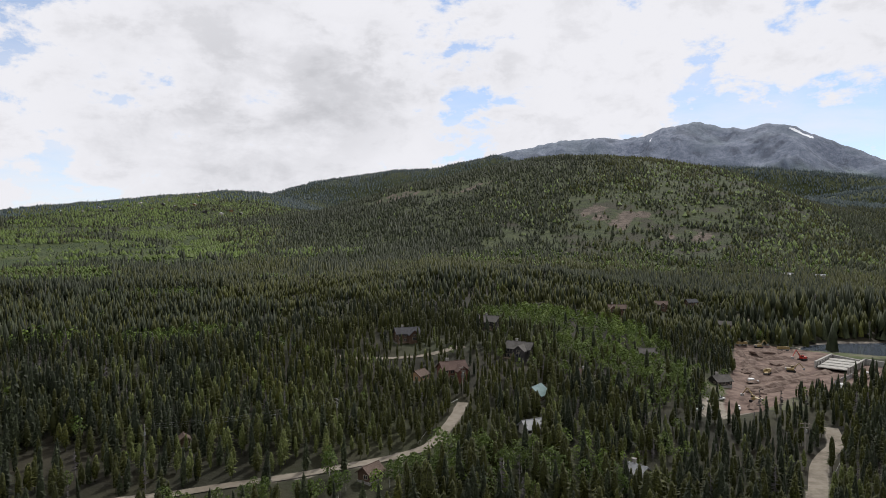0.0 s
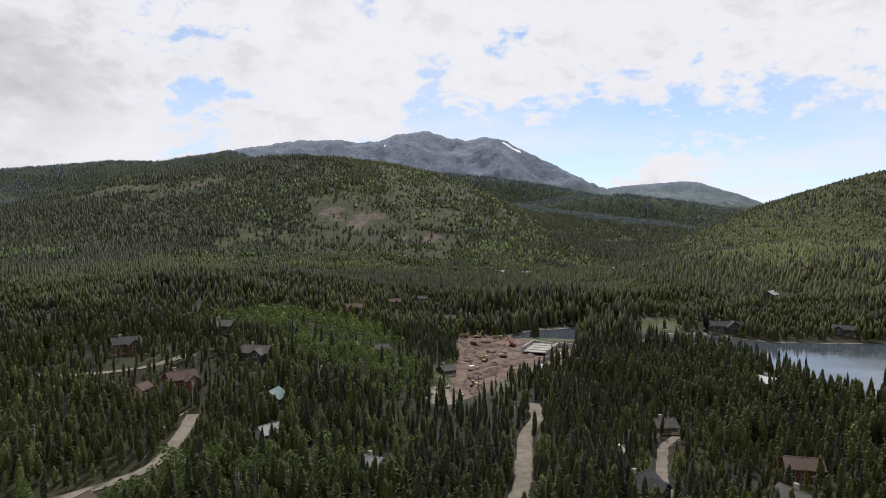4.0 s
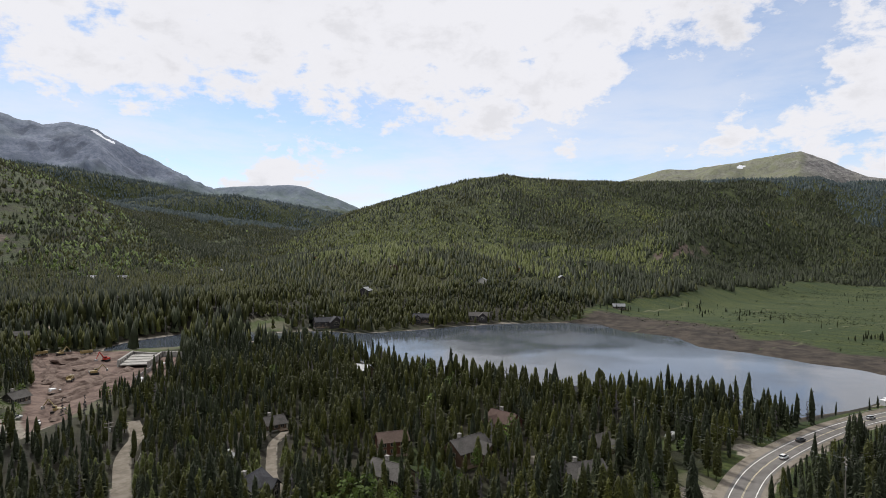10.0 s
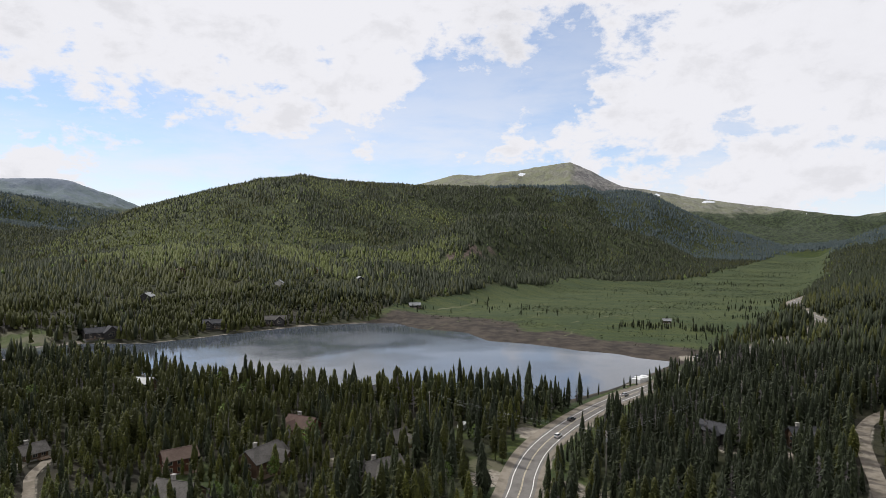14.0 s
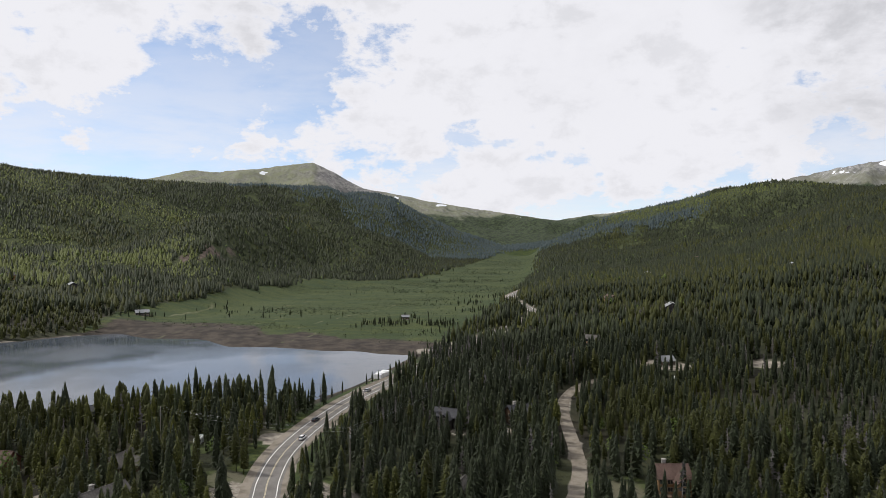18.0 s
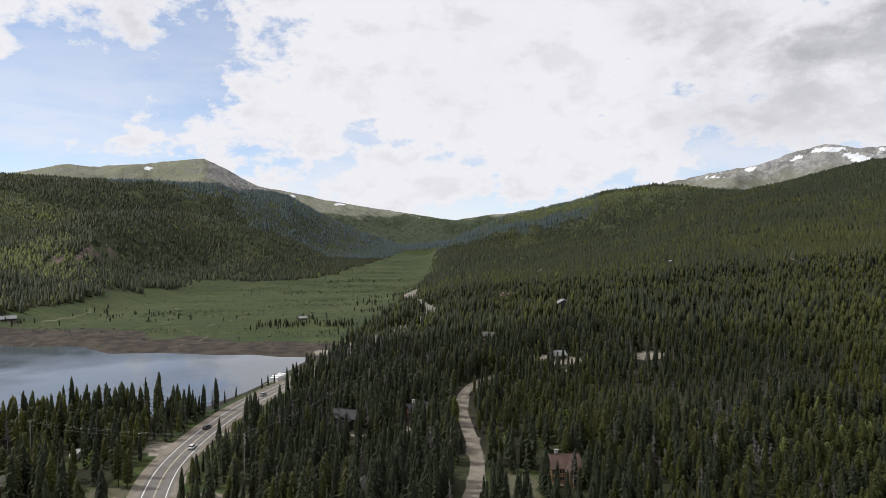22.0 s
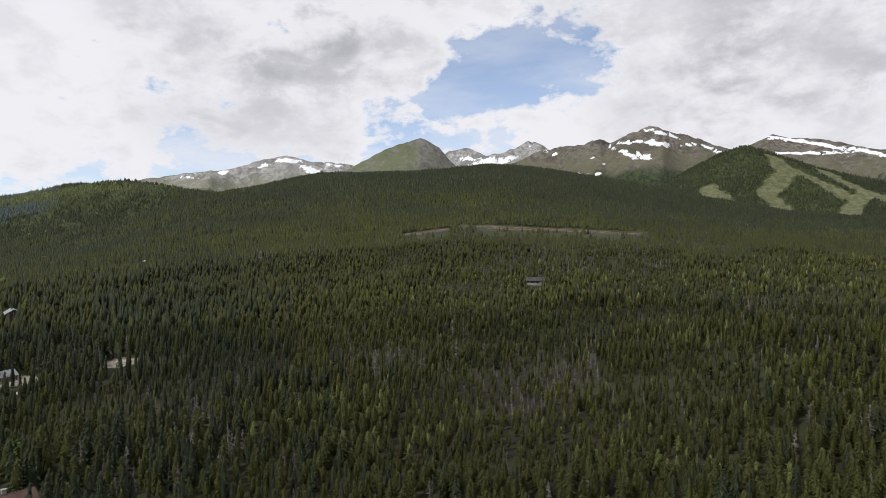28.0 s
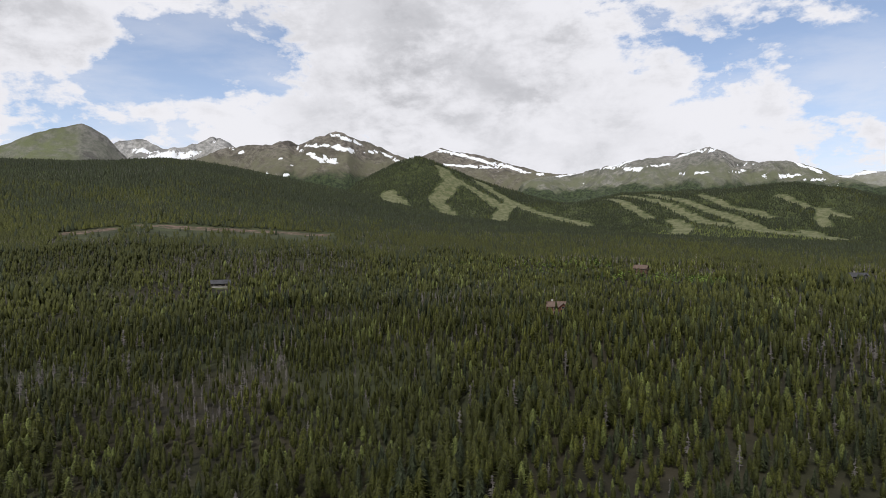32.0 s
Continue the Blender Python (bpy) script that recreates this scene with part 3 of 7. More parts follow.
# houses: x, y, turn, width, depth, storeys, wall, roof, description, side of the cross wing, chimney, deck
HOUSES = (
    (-23, 199, 30, 7, 6, 1, "brown", "brown", "small brown cabin beside the dirt road", 0, False, False),
    (-21, 365, 10, 15, 9, 2, "brown", "dark", "dark brown house with a low charcoal roof", 1, True, True),
    (28, 390, -20, 16, 9, 2, "dark", "grey", "large dark house with grey-green gables", -1, True, True),
    (4, 292, 15, 13, 9, 2, "red", "red", "red-brown log house above its clearing", 1, True, True),
    (-11, 293, 35, 8, 6, 1, "raw", "brown", "pale raw-timber cabin among dark pines", 0, False, False),
    (39, 322, -15, 15, 9, 2, "dark", "grey", "dark timber house with grey gabled roof", 1, True, True),
    (138, 508, 5, 17, 9, 2, "brown", "brown", "brown house with a broad brown roof", -1, True, True),
    (39, 266, 40, 9, 9, 1, "brown", "teal", "brown cabin with a steep teal metal roof", 0, False, True),
    (32, 231, 20, 8, 7, 1, "pale", "pale", "low shed with a pale metal roof", 0, False, False),
    (64, 289, -30, 9, 7, 2, "red", "brown", "red-brown cabin half hidden by spruces", 0, True, False),
    (118, 369, 10, 11, 8, 1, "brown", "grey", "low brown house with a grey-green roof", 0, False, True),
    (147, 337, 25, 10, 8, 1, "dark", "grey", "grey-roofed house beside the building site", 0, True, False),
    (197, 575, 0, 12, 8, 2, "brown", "brown", "brown house on the wooded hillside", 1, False, True),
    (234, 600, 20, 11, 8, 2, "brown", "dark", "dark-roofed house on the wooded hillside", 0, False, True),
    (232, 524, -10, 13, 8, 1, "brown", "grey", "long low house with a grey roof", 0, False, False),
    (-93, 227, 60, 5, 4, 1, "brown", "brown", "small weathered shed in the pines", 0, False, False),
    (61, 201, -20, 8, 7, 1, "brown", "pale", "cabin with a pale metal roof in tall spruces", 0, True, False),
    (430, 790, 0, 14, 8, 1, "pale", "pale", "pale-roofed houses on the far hillside", 0, False, False),
    (462, 780, 10, 16, 8, 1, "pale", "pale", "pale-roofed house on the far hillside", 1, False, False),
    (437, 404, 10, 30, 11, 2, "dark", "dark", "long dark lakeshore lodge with many gables", 1, True, True),
    (507, 348, -5, 18, 9, 2, "dark", "dark", "dark lakeshore house in the trees", -1, True, True),
    (556, 312, 0, 22, 10, 2, "dark", "grey", "large grey-roofed lakeshore house", 1, True, True),
    (187, 204, 15, 9, 8, 1, "brown", "grey", "low brown house with a grey roof", 0, True, True),
    (235, 120, -25, 14, 10, 2, "red", "red", "red-brown house with rust-coloured shingles", -1, True, True),
    (198, 116, 28, 17, 11, 2, "brown", "grey", "large brown house with grey shingled gables and stone chimney", 1, True, True),
    (190, 144, 10, 12, 8, 2, "red", "brown", "red log house behind thin pines", 0, False, True),
    (163, 124, -25, 15, 10, 2, "brown", "grey", "grey-shingled house with a stone chimney", 0, True, True),
    (236, 80, 30, 12, 9, 1, "brown", "grey", "low house with a weathered grey roof", 1, False, False),
    (301, 117, -10, 11, 8, 2, "dark", "dark", "slate-roofed house near the lake", 0, True, True),
    (132, 154, 35, 12, 9, 2, "dark", "dark", "dark steep-roofed house in the pines", 1, True, False),
    (285, 198, 0, 10, 8, 1, "brown", "grey", "grey-roofed cabin among pines by the lake", 0, False, True),
    (293, 175, 15, 10, 8, 1, "brown", "grey", "grey-roofed cabin near the shore", 0, False, False),
    (282, 234, -20, 10, 8, 2, "brown", "pale", "lakeside cabin with a pale roof", 0, True, True),
    (432, 569, 0, 18, 9, 1, "pale", "pale", "pale low building on the wooded slope", 0, False, False),
    (197, 72, 20, 15, 10, 2, "red", "grey", "red-walled house with a wide grey roof", -1, True, True),
    (268, -40, -15, 12, 8, 2, "dark", "dark", "black-boarded house with charcoal gables", 1, False, True),
    (264, -71, 20, 12, 8, 2, "brown", "dark", "brown timber house with a dark grey roof", 1, True, True),
    (315, -53, 0, 6, 5, 1, "pale", "pale", "small shed with a pale metal roof", 0, False, False),
    (679, 209, 5, 14, 8, 1, "dark", "pale", "dark house with pale roof at the meadow edge", 0, False, True),
    (187, -99, 12, 11, 9, 2, "tan", "red", "tan timber house with rust-brown gabled roofs", 1, True, True),
    (342, -178, 20, 9, 7, 1, "brown", "pale", "small cabin with a pale roof at a stony clearing", 0, False, False),
    (402, -158, -10, 9, 7, 2, "raw", "grey", "pale timber house among dark spruces", 0, False, True),
    (196, -34, 45, 8, 8, 1, "brown", "grey", "small cabin with a steep grey roof", 0, False, False),
    (650, -55, 0, 8, 5, 1, "brown", "pale", "lone barn with a pale roof in the meadow", 0, False, False),
    (-68, -398, 10, 15, 8, 2, "red", "brown", "dark red-brown house standing in dead pines", 1, True, True),
    (-178, -586, -10, 13, 9, 2, "brown", "brown", "tall brown house in the forest", 0, True, True),
    (-343, -534, 15, 15, 9, 2, "dark", "dark", "dark house at a forest clearing", 1, True, True),
    (184, -514, 5, 16, 8, 1, "dark", "dark", "long low dark house in the pines", 0, False, False),
    (-600, -1340, 0, 34, 14, 2, "brown", "brown", "large brown ski lodge below the runs", 1, True, True),
)
# cleared yards, and gaps opened for the camera's view: x, y, radius
CLEARINGS = [(h[0], h[1], h[3] * 0.5 + 0.8) for h in HOUSES] + [(283, 428, 20), (264, 440, 14), (300, 436, 10), (255, 62, 9), (150, 330, 16), (160, 300, 12), (210, 8, 9), (222, 45, 9), (400, 452, 26), (372, 470, 14), (192, -86, 8), (199, -120, 7), (335, -180, 10), (316, -222, 11), (352, -170, 9), (180, -82, 6), (268, 33, 7), (397, -155, 5), (256, -58, 7)]


def land(x, y):
    """Height of the ground everywhere."""
    x, y = np.asarray(x, float), np.asarray(y, float)
    z = rough_ground(x, y)
    d = np.hypot(x, y)
    m = polygon_distance(x, y, MEADOW)
    z = z + (np.interp(d, (400, 550, 850, 1300, 2200), (0.8, 1.5, 7, 20, 45)) + fbm(x, y, 60, 3, 8) * 1.6 - z) * smooth(25, -45, m)
    s = polygon_distance(x, y, SITE)
    pit = 1.3 + fbm(x, y, 24, 4, 21) * 5.0
    z = z + (pit - z) * smooth(14, -8, s)
    w = polygon_distance(x, y, LAKE) + fbm(x, y, 35, 3, 5) * 9
    k = smooth(0, 48, w)
    z = np.where(w < 0, -0.35 + np.maximum(w * 0.06, -3), np.where(w < 48, k * np.maximum(z, 0.8) + (1 - k) * (-0.35 + w * 0.06), z))
    return z


# the plan above has its far field drawn in; spread() stretches it away from the camera, angles kept
DRAWN = (0, 680, 1000, 1550, 2100, 2500, 2900, 3300, 4200, 4900)
STRETCHED = (0, 680, 1250, 2150, 2780, 3100, 3350, 3600, 4250, 4900)


def spread(x, y):
    """A place of the plan, out in the land."""
    d = np.maximum(np.hypot(x, y), 1e-6)
    k = np.interp(d, DRAWN, STRETCHED) / d
    return x * k, y * k


def plan_of(x, y):
    """A place in the land, on the plan."""
    d = np.maximum(np.hypot(x, y), 1e-6)
    k = np.interp(d, STRETCHED, DRAWN) / d
    return x * k, y * k


def lifted(x, y, z):
    """A height on the plan, scaled about the eye so that its angle of view stays."""
    d = np.maximum(np.hypot(x, y), 1e-6)
    return EYE_HEIGHT + (z - EYE_HEIGHT) * np.interp(d, DRAWN, STRETCHED) / d


def road_heights(pts):
    zs = land(np.array([p[0] for p in pts]), np.array([p[1] for p in pts]))
    zs = np.maximum(zs, 1.2)
    for _ in range(3):
        zs[1:-1] = (zs[:-2] + 2 * zs[1:-1] + zs[2:]) / 4
    return zs


def dense(pts, step):
    """A smooth line through the points at even steps."""
    p = np.array(pts, float)
    q = []
    for k in range(len(p) - 1):
        a, b, c, e = p[max(k - 1, 0)], p[k], p[k + 1], p[min(k + 2, len(p) - 1)]
        n = max(2, int(np.hypot(*(c - b)[:2]) / step))
        for t in np.arange(n) / n:
            q.append(0.5 * (2 * b + (c - a) * t + (2 * a - 5 * b + 4 * c - e) * t * t + (3 * b - a - 3 * c + e) * t ** 3))
    q.append(p[-1])
    return np.array(q)


ROUTES = [("highway", [(x, y, z) for (x, y), z in zip(HIGHWAY, road_heights(HIGHWAY))], 14.0)]
ROUTES += [(n, [(x, y, z) for (x, y), z in zip(p, road_heights(p))], w) for n, (p, w) in DIRT_ROADS.items()]


def graded(x, y):
    """The ground with the road beds cut into it."""
    x, y = plan_of(np.asarray(x, float), np.asarray(y, float))
    z = land(x, y)
    for name, pts, width in ROUTES:
        near = (np.hypot(x, y) < 950)
        d, along = line_distance(x[near], y[near], pts)
        rz = np.interp(along * (len(pts) - 1), np.arange(len(pts)), [p[2] for p in pts])
        k = smooth(width / 2 + 12, width / 2 + 1.5, d)
        z[near] = z[near] + (rz - 0.35 - z[near]) * k
    return lifted(x, y, z)


def wooded(x, y):
    """How densely trees stand, 0 to 1."""
    x, y = plan_of(x, y)
    f = np.ones(np.shape(x))
    f *= smooth(4, 12, polygon_distance(x, y, LAKE))
    f *= smooth(-2, 6, polygon_distance(x, y, SITE))
    f *= smooth(-4, 14, polygon_distance(x, y, MEADOW) + fbm(x, y, 50, 3, 31) * 40)
    for name, pts, width in ROUTES:
        d = np.full(np.shape(x), 1e3)
        close = np.hypot(x, y) < 950
        d[close] = line_distance(x[close], y[close], pts)[0]
        f *= smooth(width / 2 + 0.3, width / 2 + np.where(np.hypot(x, y) < 350, 4 if name == "highway" else 6 if name == "ridge_road" else 2.2, 1.0), d)
        if name == "highway":
            # only a few small trees between the highway and the lake
            f *= np.where((polygon_distance(x, y, LAKE) < 21) & (d < 40) & (x > 318) & (x < 480), 0.10, 1)
            f *= np.where((d < 22) & (y > 27) & (x < 262), 0.35, 1)
    for yx, yy, r in CLEARINGS:
        near = np.nonzero((np.abs(x - yx) < r * 5) & (np.abs(y - yy) < r * 5))[0]
        if not len(near):
            continue
        a, c = x[near] - yx, y[near] - yy
        g = smooth(r * 0.7, r * 0.95, np.hypot(a, c))
        n = math.hypot(yx, yy)
        # fewer trees on the camera's side, so what stands behind stays in view
        u, v = (a * yx + c * yy) / n, np.abs(a * yy - c * yx) / n
        f[near] *= g * np.where((u < 0) & (u > -r * (2.0 if n < 350 else 4.5)) & (v < r * 0.7), 0.5 if n < 350 else 0.12, 1)
    return f
# ---------------------------------------------------------------- building helpers
def mesh_object(name, verts, faces, material, parent=None, smooth_faces=False):
    """A mesh object from arrays; faces is an (n, 3) or (n, 4) array."""
    me = bpy.data.meshes.new(name)
    verts, faces = np.asarray(verts, np.float32), np.asarray(faces, np.int32)
    n, k = faces.shape
    me.vertices.add(len(verts))
    me.vertices.foreach_set("co", verts.ravel())
    me.loops.add(n * k)
    me.loops.foreach_set("vertex_index", faces.ravel())
    me.polygons.add(n)
    me.polygons.foreach_set("loop_start", np.arange(0, n * k, k, dtype=np.int32))
    if smooth_faces:
        me.polygons.foreach_set("use_smooth", np.ones(n, bool))
    me.materials.append(material)
    me.update(calc_edges=True)
    ob = new(name, me)
    if parent:
        ob.parent = parent
    return ob


def grid_faces(rows, cols):
    i = np.arange((rows - 1) * (cols - 1))
    a = i // (cols - 1) * cols + i % (cols - 1)
    return np.stack([a, a + 1, a + cols + 1, a + cols], 1)


def put_attribute(ob, name, values):
    ob.data.attributes.new(name, "FLOAT", "POINT").data.foreach_set("value", np.asarray(values, np.float32).ravel())


def blob(x, y, cx, cy, rx, ry=None, turn=0.0):
    """1 inside an oval stretch of the plan, fading to 0."""
    c, s = math.cos(radians(turn)), math.sin(radians(turn))
    u, v = (x - cx) * c + (y - cy) * s, -(x - cx) * s + (y - cy) * c
    return smooth(1.25, 0.75, np.hypot(u / rx, v / (ry or rx)))


def polar(b, d):
    return d * math.sin(radians(b)), d * math.cos(radians(b))


# ---------------------------------------------------------------- the ground, one sheet out to the horizon
turns = np.concatenate([np.arange(-48, 228, 0.48), np.arange(228, 312, 4.0), [312.0]])
rings = np.concatenate([np.linspace(0.0, 120, 8)[:-1], np.geomspace(120, 720, 100)[:-1], np.geomspace(720, 2200, 50)[:-1], np.linspace(2200, 3500, 56)[:-1], np.linspace(3500, 3700, 4)[:-1], np.linspace(3700, 4900, 8)])
GB, GD = np.meshgrid(np.radians(turns), rings)
GX, GY = GD * np.sin(GB), GD * np.cos(GB)
GZ = graded(GX, GY)
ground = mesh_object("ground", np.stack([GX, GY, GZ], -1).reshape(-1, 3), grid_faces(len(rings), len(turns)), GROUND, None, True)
tagged(ground, "dark forest floor, green meadow and bare brown earth", "ground", kind="structure")
PX, PY = plan_of(GX, GY)
PD = np.hypot(PX, PY)
lake_d = polygon_distance(PX, PY, LAKE)
meadow_d = polygon_distance(PX, PY, MEADOW)
site_d = polygon_distance(PX, PY, SITE)
OPEN = ((23, 1190, 150, 170), (25, 1320, 120, 150), (16, 1000, 150, 60), (14, 1130, 60, 60), (4.9, 1045, 45, 60), (-34, 1150, 190, 190), (-23.5, 1330, 60, 170), (-29, 1420, 120, 110), (-22, 1000, 70, 70), (0.8, 1264, 90, 30), (-4.2, 1316, 60, 25), (27, 1300, 60, 150))
PASTURE = ((-34, 1130, 210, 200), (-23.5, 1330, 60, 190), (-38, 1500, 200, 150), (-22, 960, 60, 60))
slope_e = sum(blob(PX, PY, *polar(b, d), rx, ry, -b) for b, d, rx, ry in OPEN)
put_attribute(ground, "grass", np.clip(smooth(30, -10, meadow_d) + 0.8 * sum(blob(PX, PY, *polar(b, d), rx, ry, -b) for b, d, rx, ry in PASTURE) + 0.7 * smooth(24, 12, line_distance(PX, PY, HIGHWAY)[0]) * (PD < 480) + blob(PX, PY, 188, -84, 13) + blob(PX, PY, 395, 450, 32, 26) + blob(PX, PY, 190, 128, 16), 0, 1) * smooth(2, 18, lake_d))
put_attribute(ground, "mud", smooth(95, 40, lake_d + fbm(PX, PY, 70, 5, 77) * 130) * smooth(20, -20, meadow_d) + 0.75 * smooth(14, 3, lake_d))
# grows with distance from the camera
put_attribute(ground, "canopy_fill", smooth(650, 1000, PD))
put_attribute(ground, "scrub", np.clip(slope_e * smooth(-0.35, 0.05, fbm(PX, PY, 90, 4, 14)), 0, 1))
ROCKS = ((-3.6, 1330, 85, 30, 0), (2.2, 1300, 60, 24, 0), (13.7, 1130, 32, 40, 0), (16.5, 1105, 40, 45, 0), (1.0, 980, 5, 20, 0), (5, 1260, 20, 14, 0), (21, 1060, 40, 26, 0), (79.3, 985, 10, 36, 80), (76.0, 930, 8, 24, 80), (78.0, 960, 7, 30, 80), (66, 1180, 12, 8, 0))
put_attribute(ground, "rock", np.clip(sum(blob(PX, PY, *polar(b, d), rx, ry, t) for b, d, rx, ry, t in ROCKS), 0, 1) * (0.2 + 0.75 * smooth(-0.2, 0.2, fbm(PX, PY, 22, 4, 15))))
RUNS = (((179.6, 2715), (180.4, 2515), (179.0, 2307), (180.2, 2126), 27), ((180.7, 2604), (182.2, 2548), (183.9, 2441), (184.6, 2380), 27), ((182.7, 2746), (184.7, 2574), (186.5, 2416), (188.5, 2327), (192.4, 2175), 21), ((185.7, 2434), (184.9, 2255), (184.5, 2100), 22),
        ((174.7, 2330), (175.0, 2150), 24), ((175.6, 2245), (176.4, 2077), 19), ((193.4, 2800), (194.8, 2626), (196.2, 2423), (197.6, 2304), 19), ((195.0, 2850), (197.6, 2695), (199.9, 2476), (202.1, 2284), 21), ((197.6, 2850), (200.5, 2608), (203.8, 2382), (205.9, 2239), 22),
        ((199.6, 2294), (200.5, 2175), (199.9, 2074), 24), ((201.2, 2324), (204.2, 2252), (208.3, 2141), (214.4, 2024), 22), ((201.6, 2818), (203.8, 2563), (206.7, 2382), 20), ((210.7, 2530), (210.2, 2385), (210.6, 2294), 18), ((207.5, 2715), (209.4, 2556), (212.0, 2430), 18), ((209.4, 2203), (210.4, 2107), (212.8, 2047), 24))
run_mask = np.zeros_like(PX)
for *pts, width in RUNS:
    q, _ = line_distance(PX, PY, [polar(b, d) for b, d in pts])
    width *= 1.25
    run_mask = np.maximum(run_mask, smooth(width * 1.1, width * 0.7, q + fbm(PX, PY, 50, 3, 9) * 14))
CUTS = ((156.5, 838, 169, 842, 16), (149, 808, 152.3, 828, 12), (154, 838, 155.5, 838, 12))
dug = np.zeros_like(GX)
for b0, d0, b1, d1, width in CUTS:
    q, _ = line_distance(PX, PY, [polar(b0, d0), polar(b1, d1)])
    dug = np.maximum(dug, smooth(width * 1.2, width * 0.6, q + fbm(PX, PY, 30, 3, 19) * 8))
for pts, width in ((((560, 165), (610, 150), (655, 120), (640, 90), (700, 70), (760, 90), (820, 60), (900, 40)), 2.2), (((690, 185), (720, 165), (745, 155), (770, 165)), 3.5), (((520, 60), (570, 30), (600, 50), (660, 20), (720, -20), (790, -60)), 2.0)):
    q, _ = line_distance(PX, PY, [tuple(p) for p in dense(pts, 8)])
    run_mask = np.maximum(run_mask, 0.62 * smooth(width * 1.6, width * 0.5, q))
put_attribute(ground, "runs", run_mask)
put_attribute(ground, "earth", np.maximum(smooth(6, -4, site_d), 0.52 * dug))
verge = np.zeros_like(PX)
for name, pts, width in ROUTES:
    q, _ = line_distance(PX, PY, pts)
    verge = np.maximum(verge, smooth(width / 2 + (0.5 if name == "highway" else 1.2), width / 2, q) * (0.9 if name == "highway" else 0.6))
for gx, gy, r in ((207, 14, 9), (200, 6, 9), (211, 40, 8), (265, 30, 8), (280, 10, 5), (164, 197, 7), (172, 205, 6), (178, 203, 5), (213, 93, 6), (282, 52, 7), (130, 295, 12), (118, 280, 9), (199, -123, 6), (335, -180, 10), (316, -222, 11), (352, -170, 9), (256, -60, 6),
                  (262, -46, 7), (468, -57, 10), (500, -77, 10), (375, -17, 7), (-106, -416, 7), (-233, -373, 10)):
    verge = np.maximum(verge, 0.85 * blob(PX, PY, gx, gy, r))
verge = np.maximum(verge, 0.62 * smooth(13, 4, lake_d + fbm(PX, PY, 30, 3, 18) * 8) * smooth(-5, 20, meadow_d) * (PD > 480))
put_attribute(ground, "gravel", verge)
put_attribute(ground, "yard", np.clip(sum([blob(PX, PY, yx, yy, r * 1.05) for yx, yy, r in CLEARINGS], np.zeros_like(PX)), 0, 1) * 0.8)


def surface(x, y):
    """Height of the ground sheet itself, between its corners."""
    d, b = np.hypot(x, y), bearing_of(x, y)
    b = np.where(b < turns[0], b + 360, b)
    i = np.clip(np.searchsorted(rings, d, "right") - 1, 0, len(rings) - 2)
    j = np.clip(np.searchsorted(turns, b, "right") - 1, 0, len(turns) - 2)
    u = np.clip((d - rings[i]) / (rings[i + 1] - rings[i]), 0, 1)
    v = np.clip((b - turns[j]) / (turns[j + 1] - turns[j]), 0, 1)
    return (GZ[i, j] * (1 - v) + GZ[i, j + 1] * v) * (1 - u) + (GZ[i + 1, j] * (1 - v) + GZ[i + 1, j + 1] * v) * u


def ground_height(x, y):
    return float(surface(np.array([float(x)]), np.array([float(y)]))[0])


# ---------------------------------------------------------------- lake
def sheet(name, outline, z, material):
    bm = bmesh.new()
    f = bm.faces.new([bm.verts.new((x, y, z)) for x, y in outline])
    if f.normal.z < 0:
        f.normal_flip()
    bmesh.ops.triangulate(bm, faces=bm.faces[:])
    me = bpy.data.meshes.new(name)
    bm.to_mesh(me)
    bm.free()
    me.materials.append(material)
    return new(name, me)


tagged(sheet("lake", [(200, 520), (640, 520), (640, -60), (470, -75), (452, -50), (404, -24), (364, -2), (320, 20), (296, 60), (290, 300), (262, 400), (258, 440)], 0.0, WATER), "still grey-blue lake reflecting the cloudy sky", "lake", kind="structure")


# ---------------------------------------------------------------- roads
def ribbon(name, pts, offset, width, lift, material, parent=None):
    """A strip along a line, offset to its side."""
    p = dense(pts, 3.0)
    t = np.gradient(p[:, :2], axis=0)
    t /= np.hypot(t[:, 0], t[:, 1])[:, None]
    side = np.stack([t[:, 1], -t[:, 0]], 1)
    rows = []
    for o in (offset - width / 2, offset + width / 2):
        rows.append(np.column_stack([p[:, :2] + side * o, p[:, 2] + lift]))
    v = np.stack(rows, 1).reshape(-1, 3)
    f = grid_faces(len(p), 2)
    ob = mesh_object(name, v, f, material, parent)
    return ob


for name, pts, width in ROUTES:
    pts = [(*[float(q) for q in spread(x, y)], float(lifted(x, y, z))) for x, y, z in pts]
    if name == "highway":
        road = ribbon("road", pts, 0, 9.6, 0.0, ASPHALT)
        tagged(road, "two-lane asphalt highway with white edge lines", "road", kind="structure")
        for o, w in ((-6.5, 3.4), (5.8, 2.0)):
            tagged(ribbon("road_shoulder", pts, o, w, -0.03, DIRT_ROAD), "tan gravel shoulder beside the highway", "road", kind="structure")
        for o, w, m in ((-3.6, 0.28, LINE_PAINT), (3.6, 0.28, LINE_PAINT), (0.14, 0.14, YELLOW_PAINT), (-0.14, 0.14, YELLOW_PAINT)):
            tagged(ribbon("lane_line", pts, o, w, 0.012, m, road))
    else:
        tagged(ribbon(name, pts, 0, width, 0.0, DIRT_ROAD), "pale packed-dirt road through the pines", "road", kind="structure")
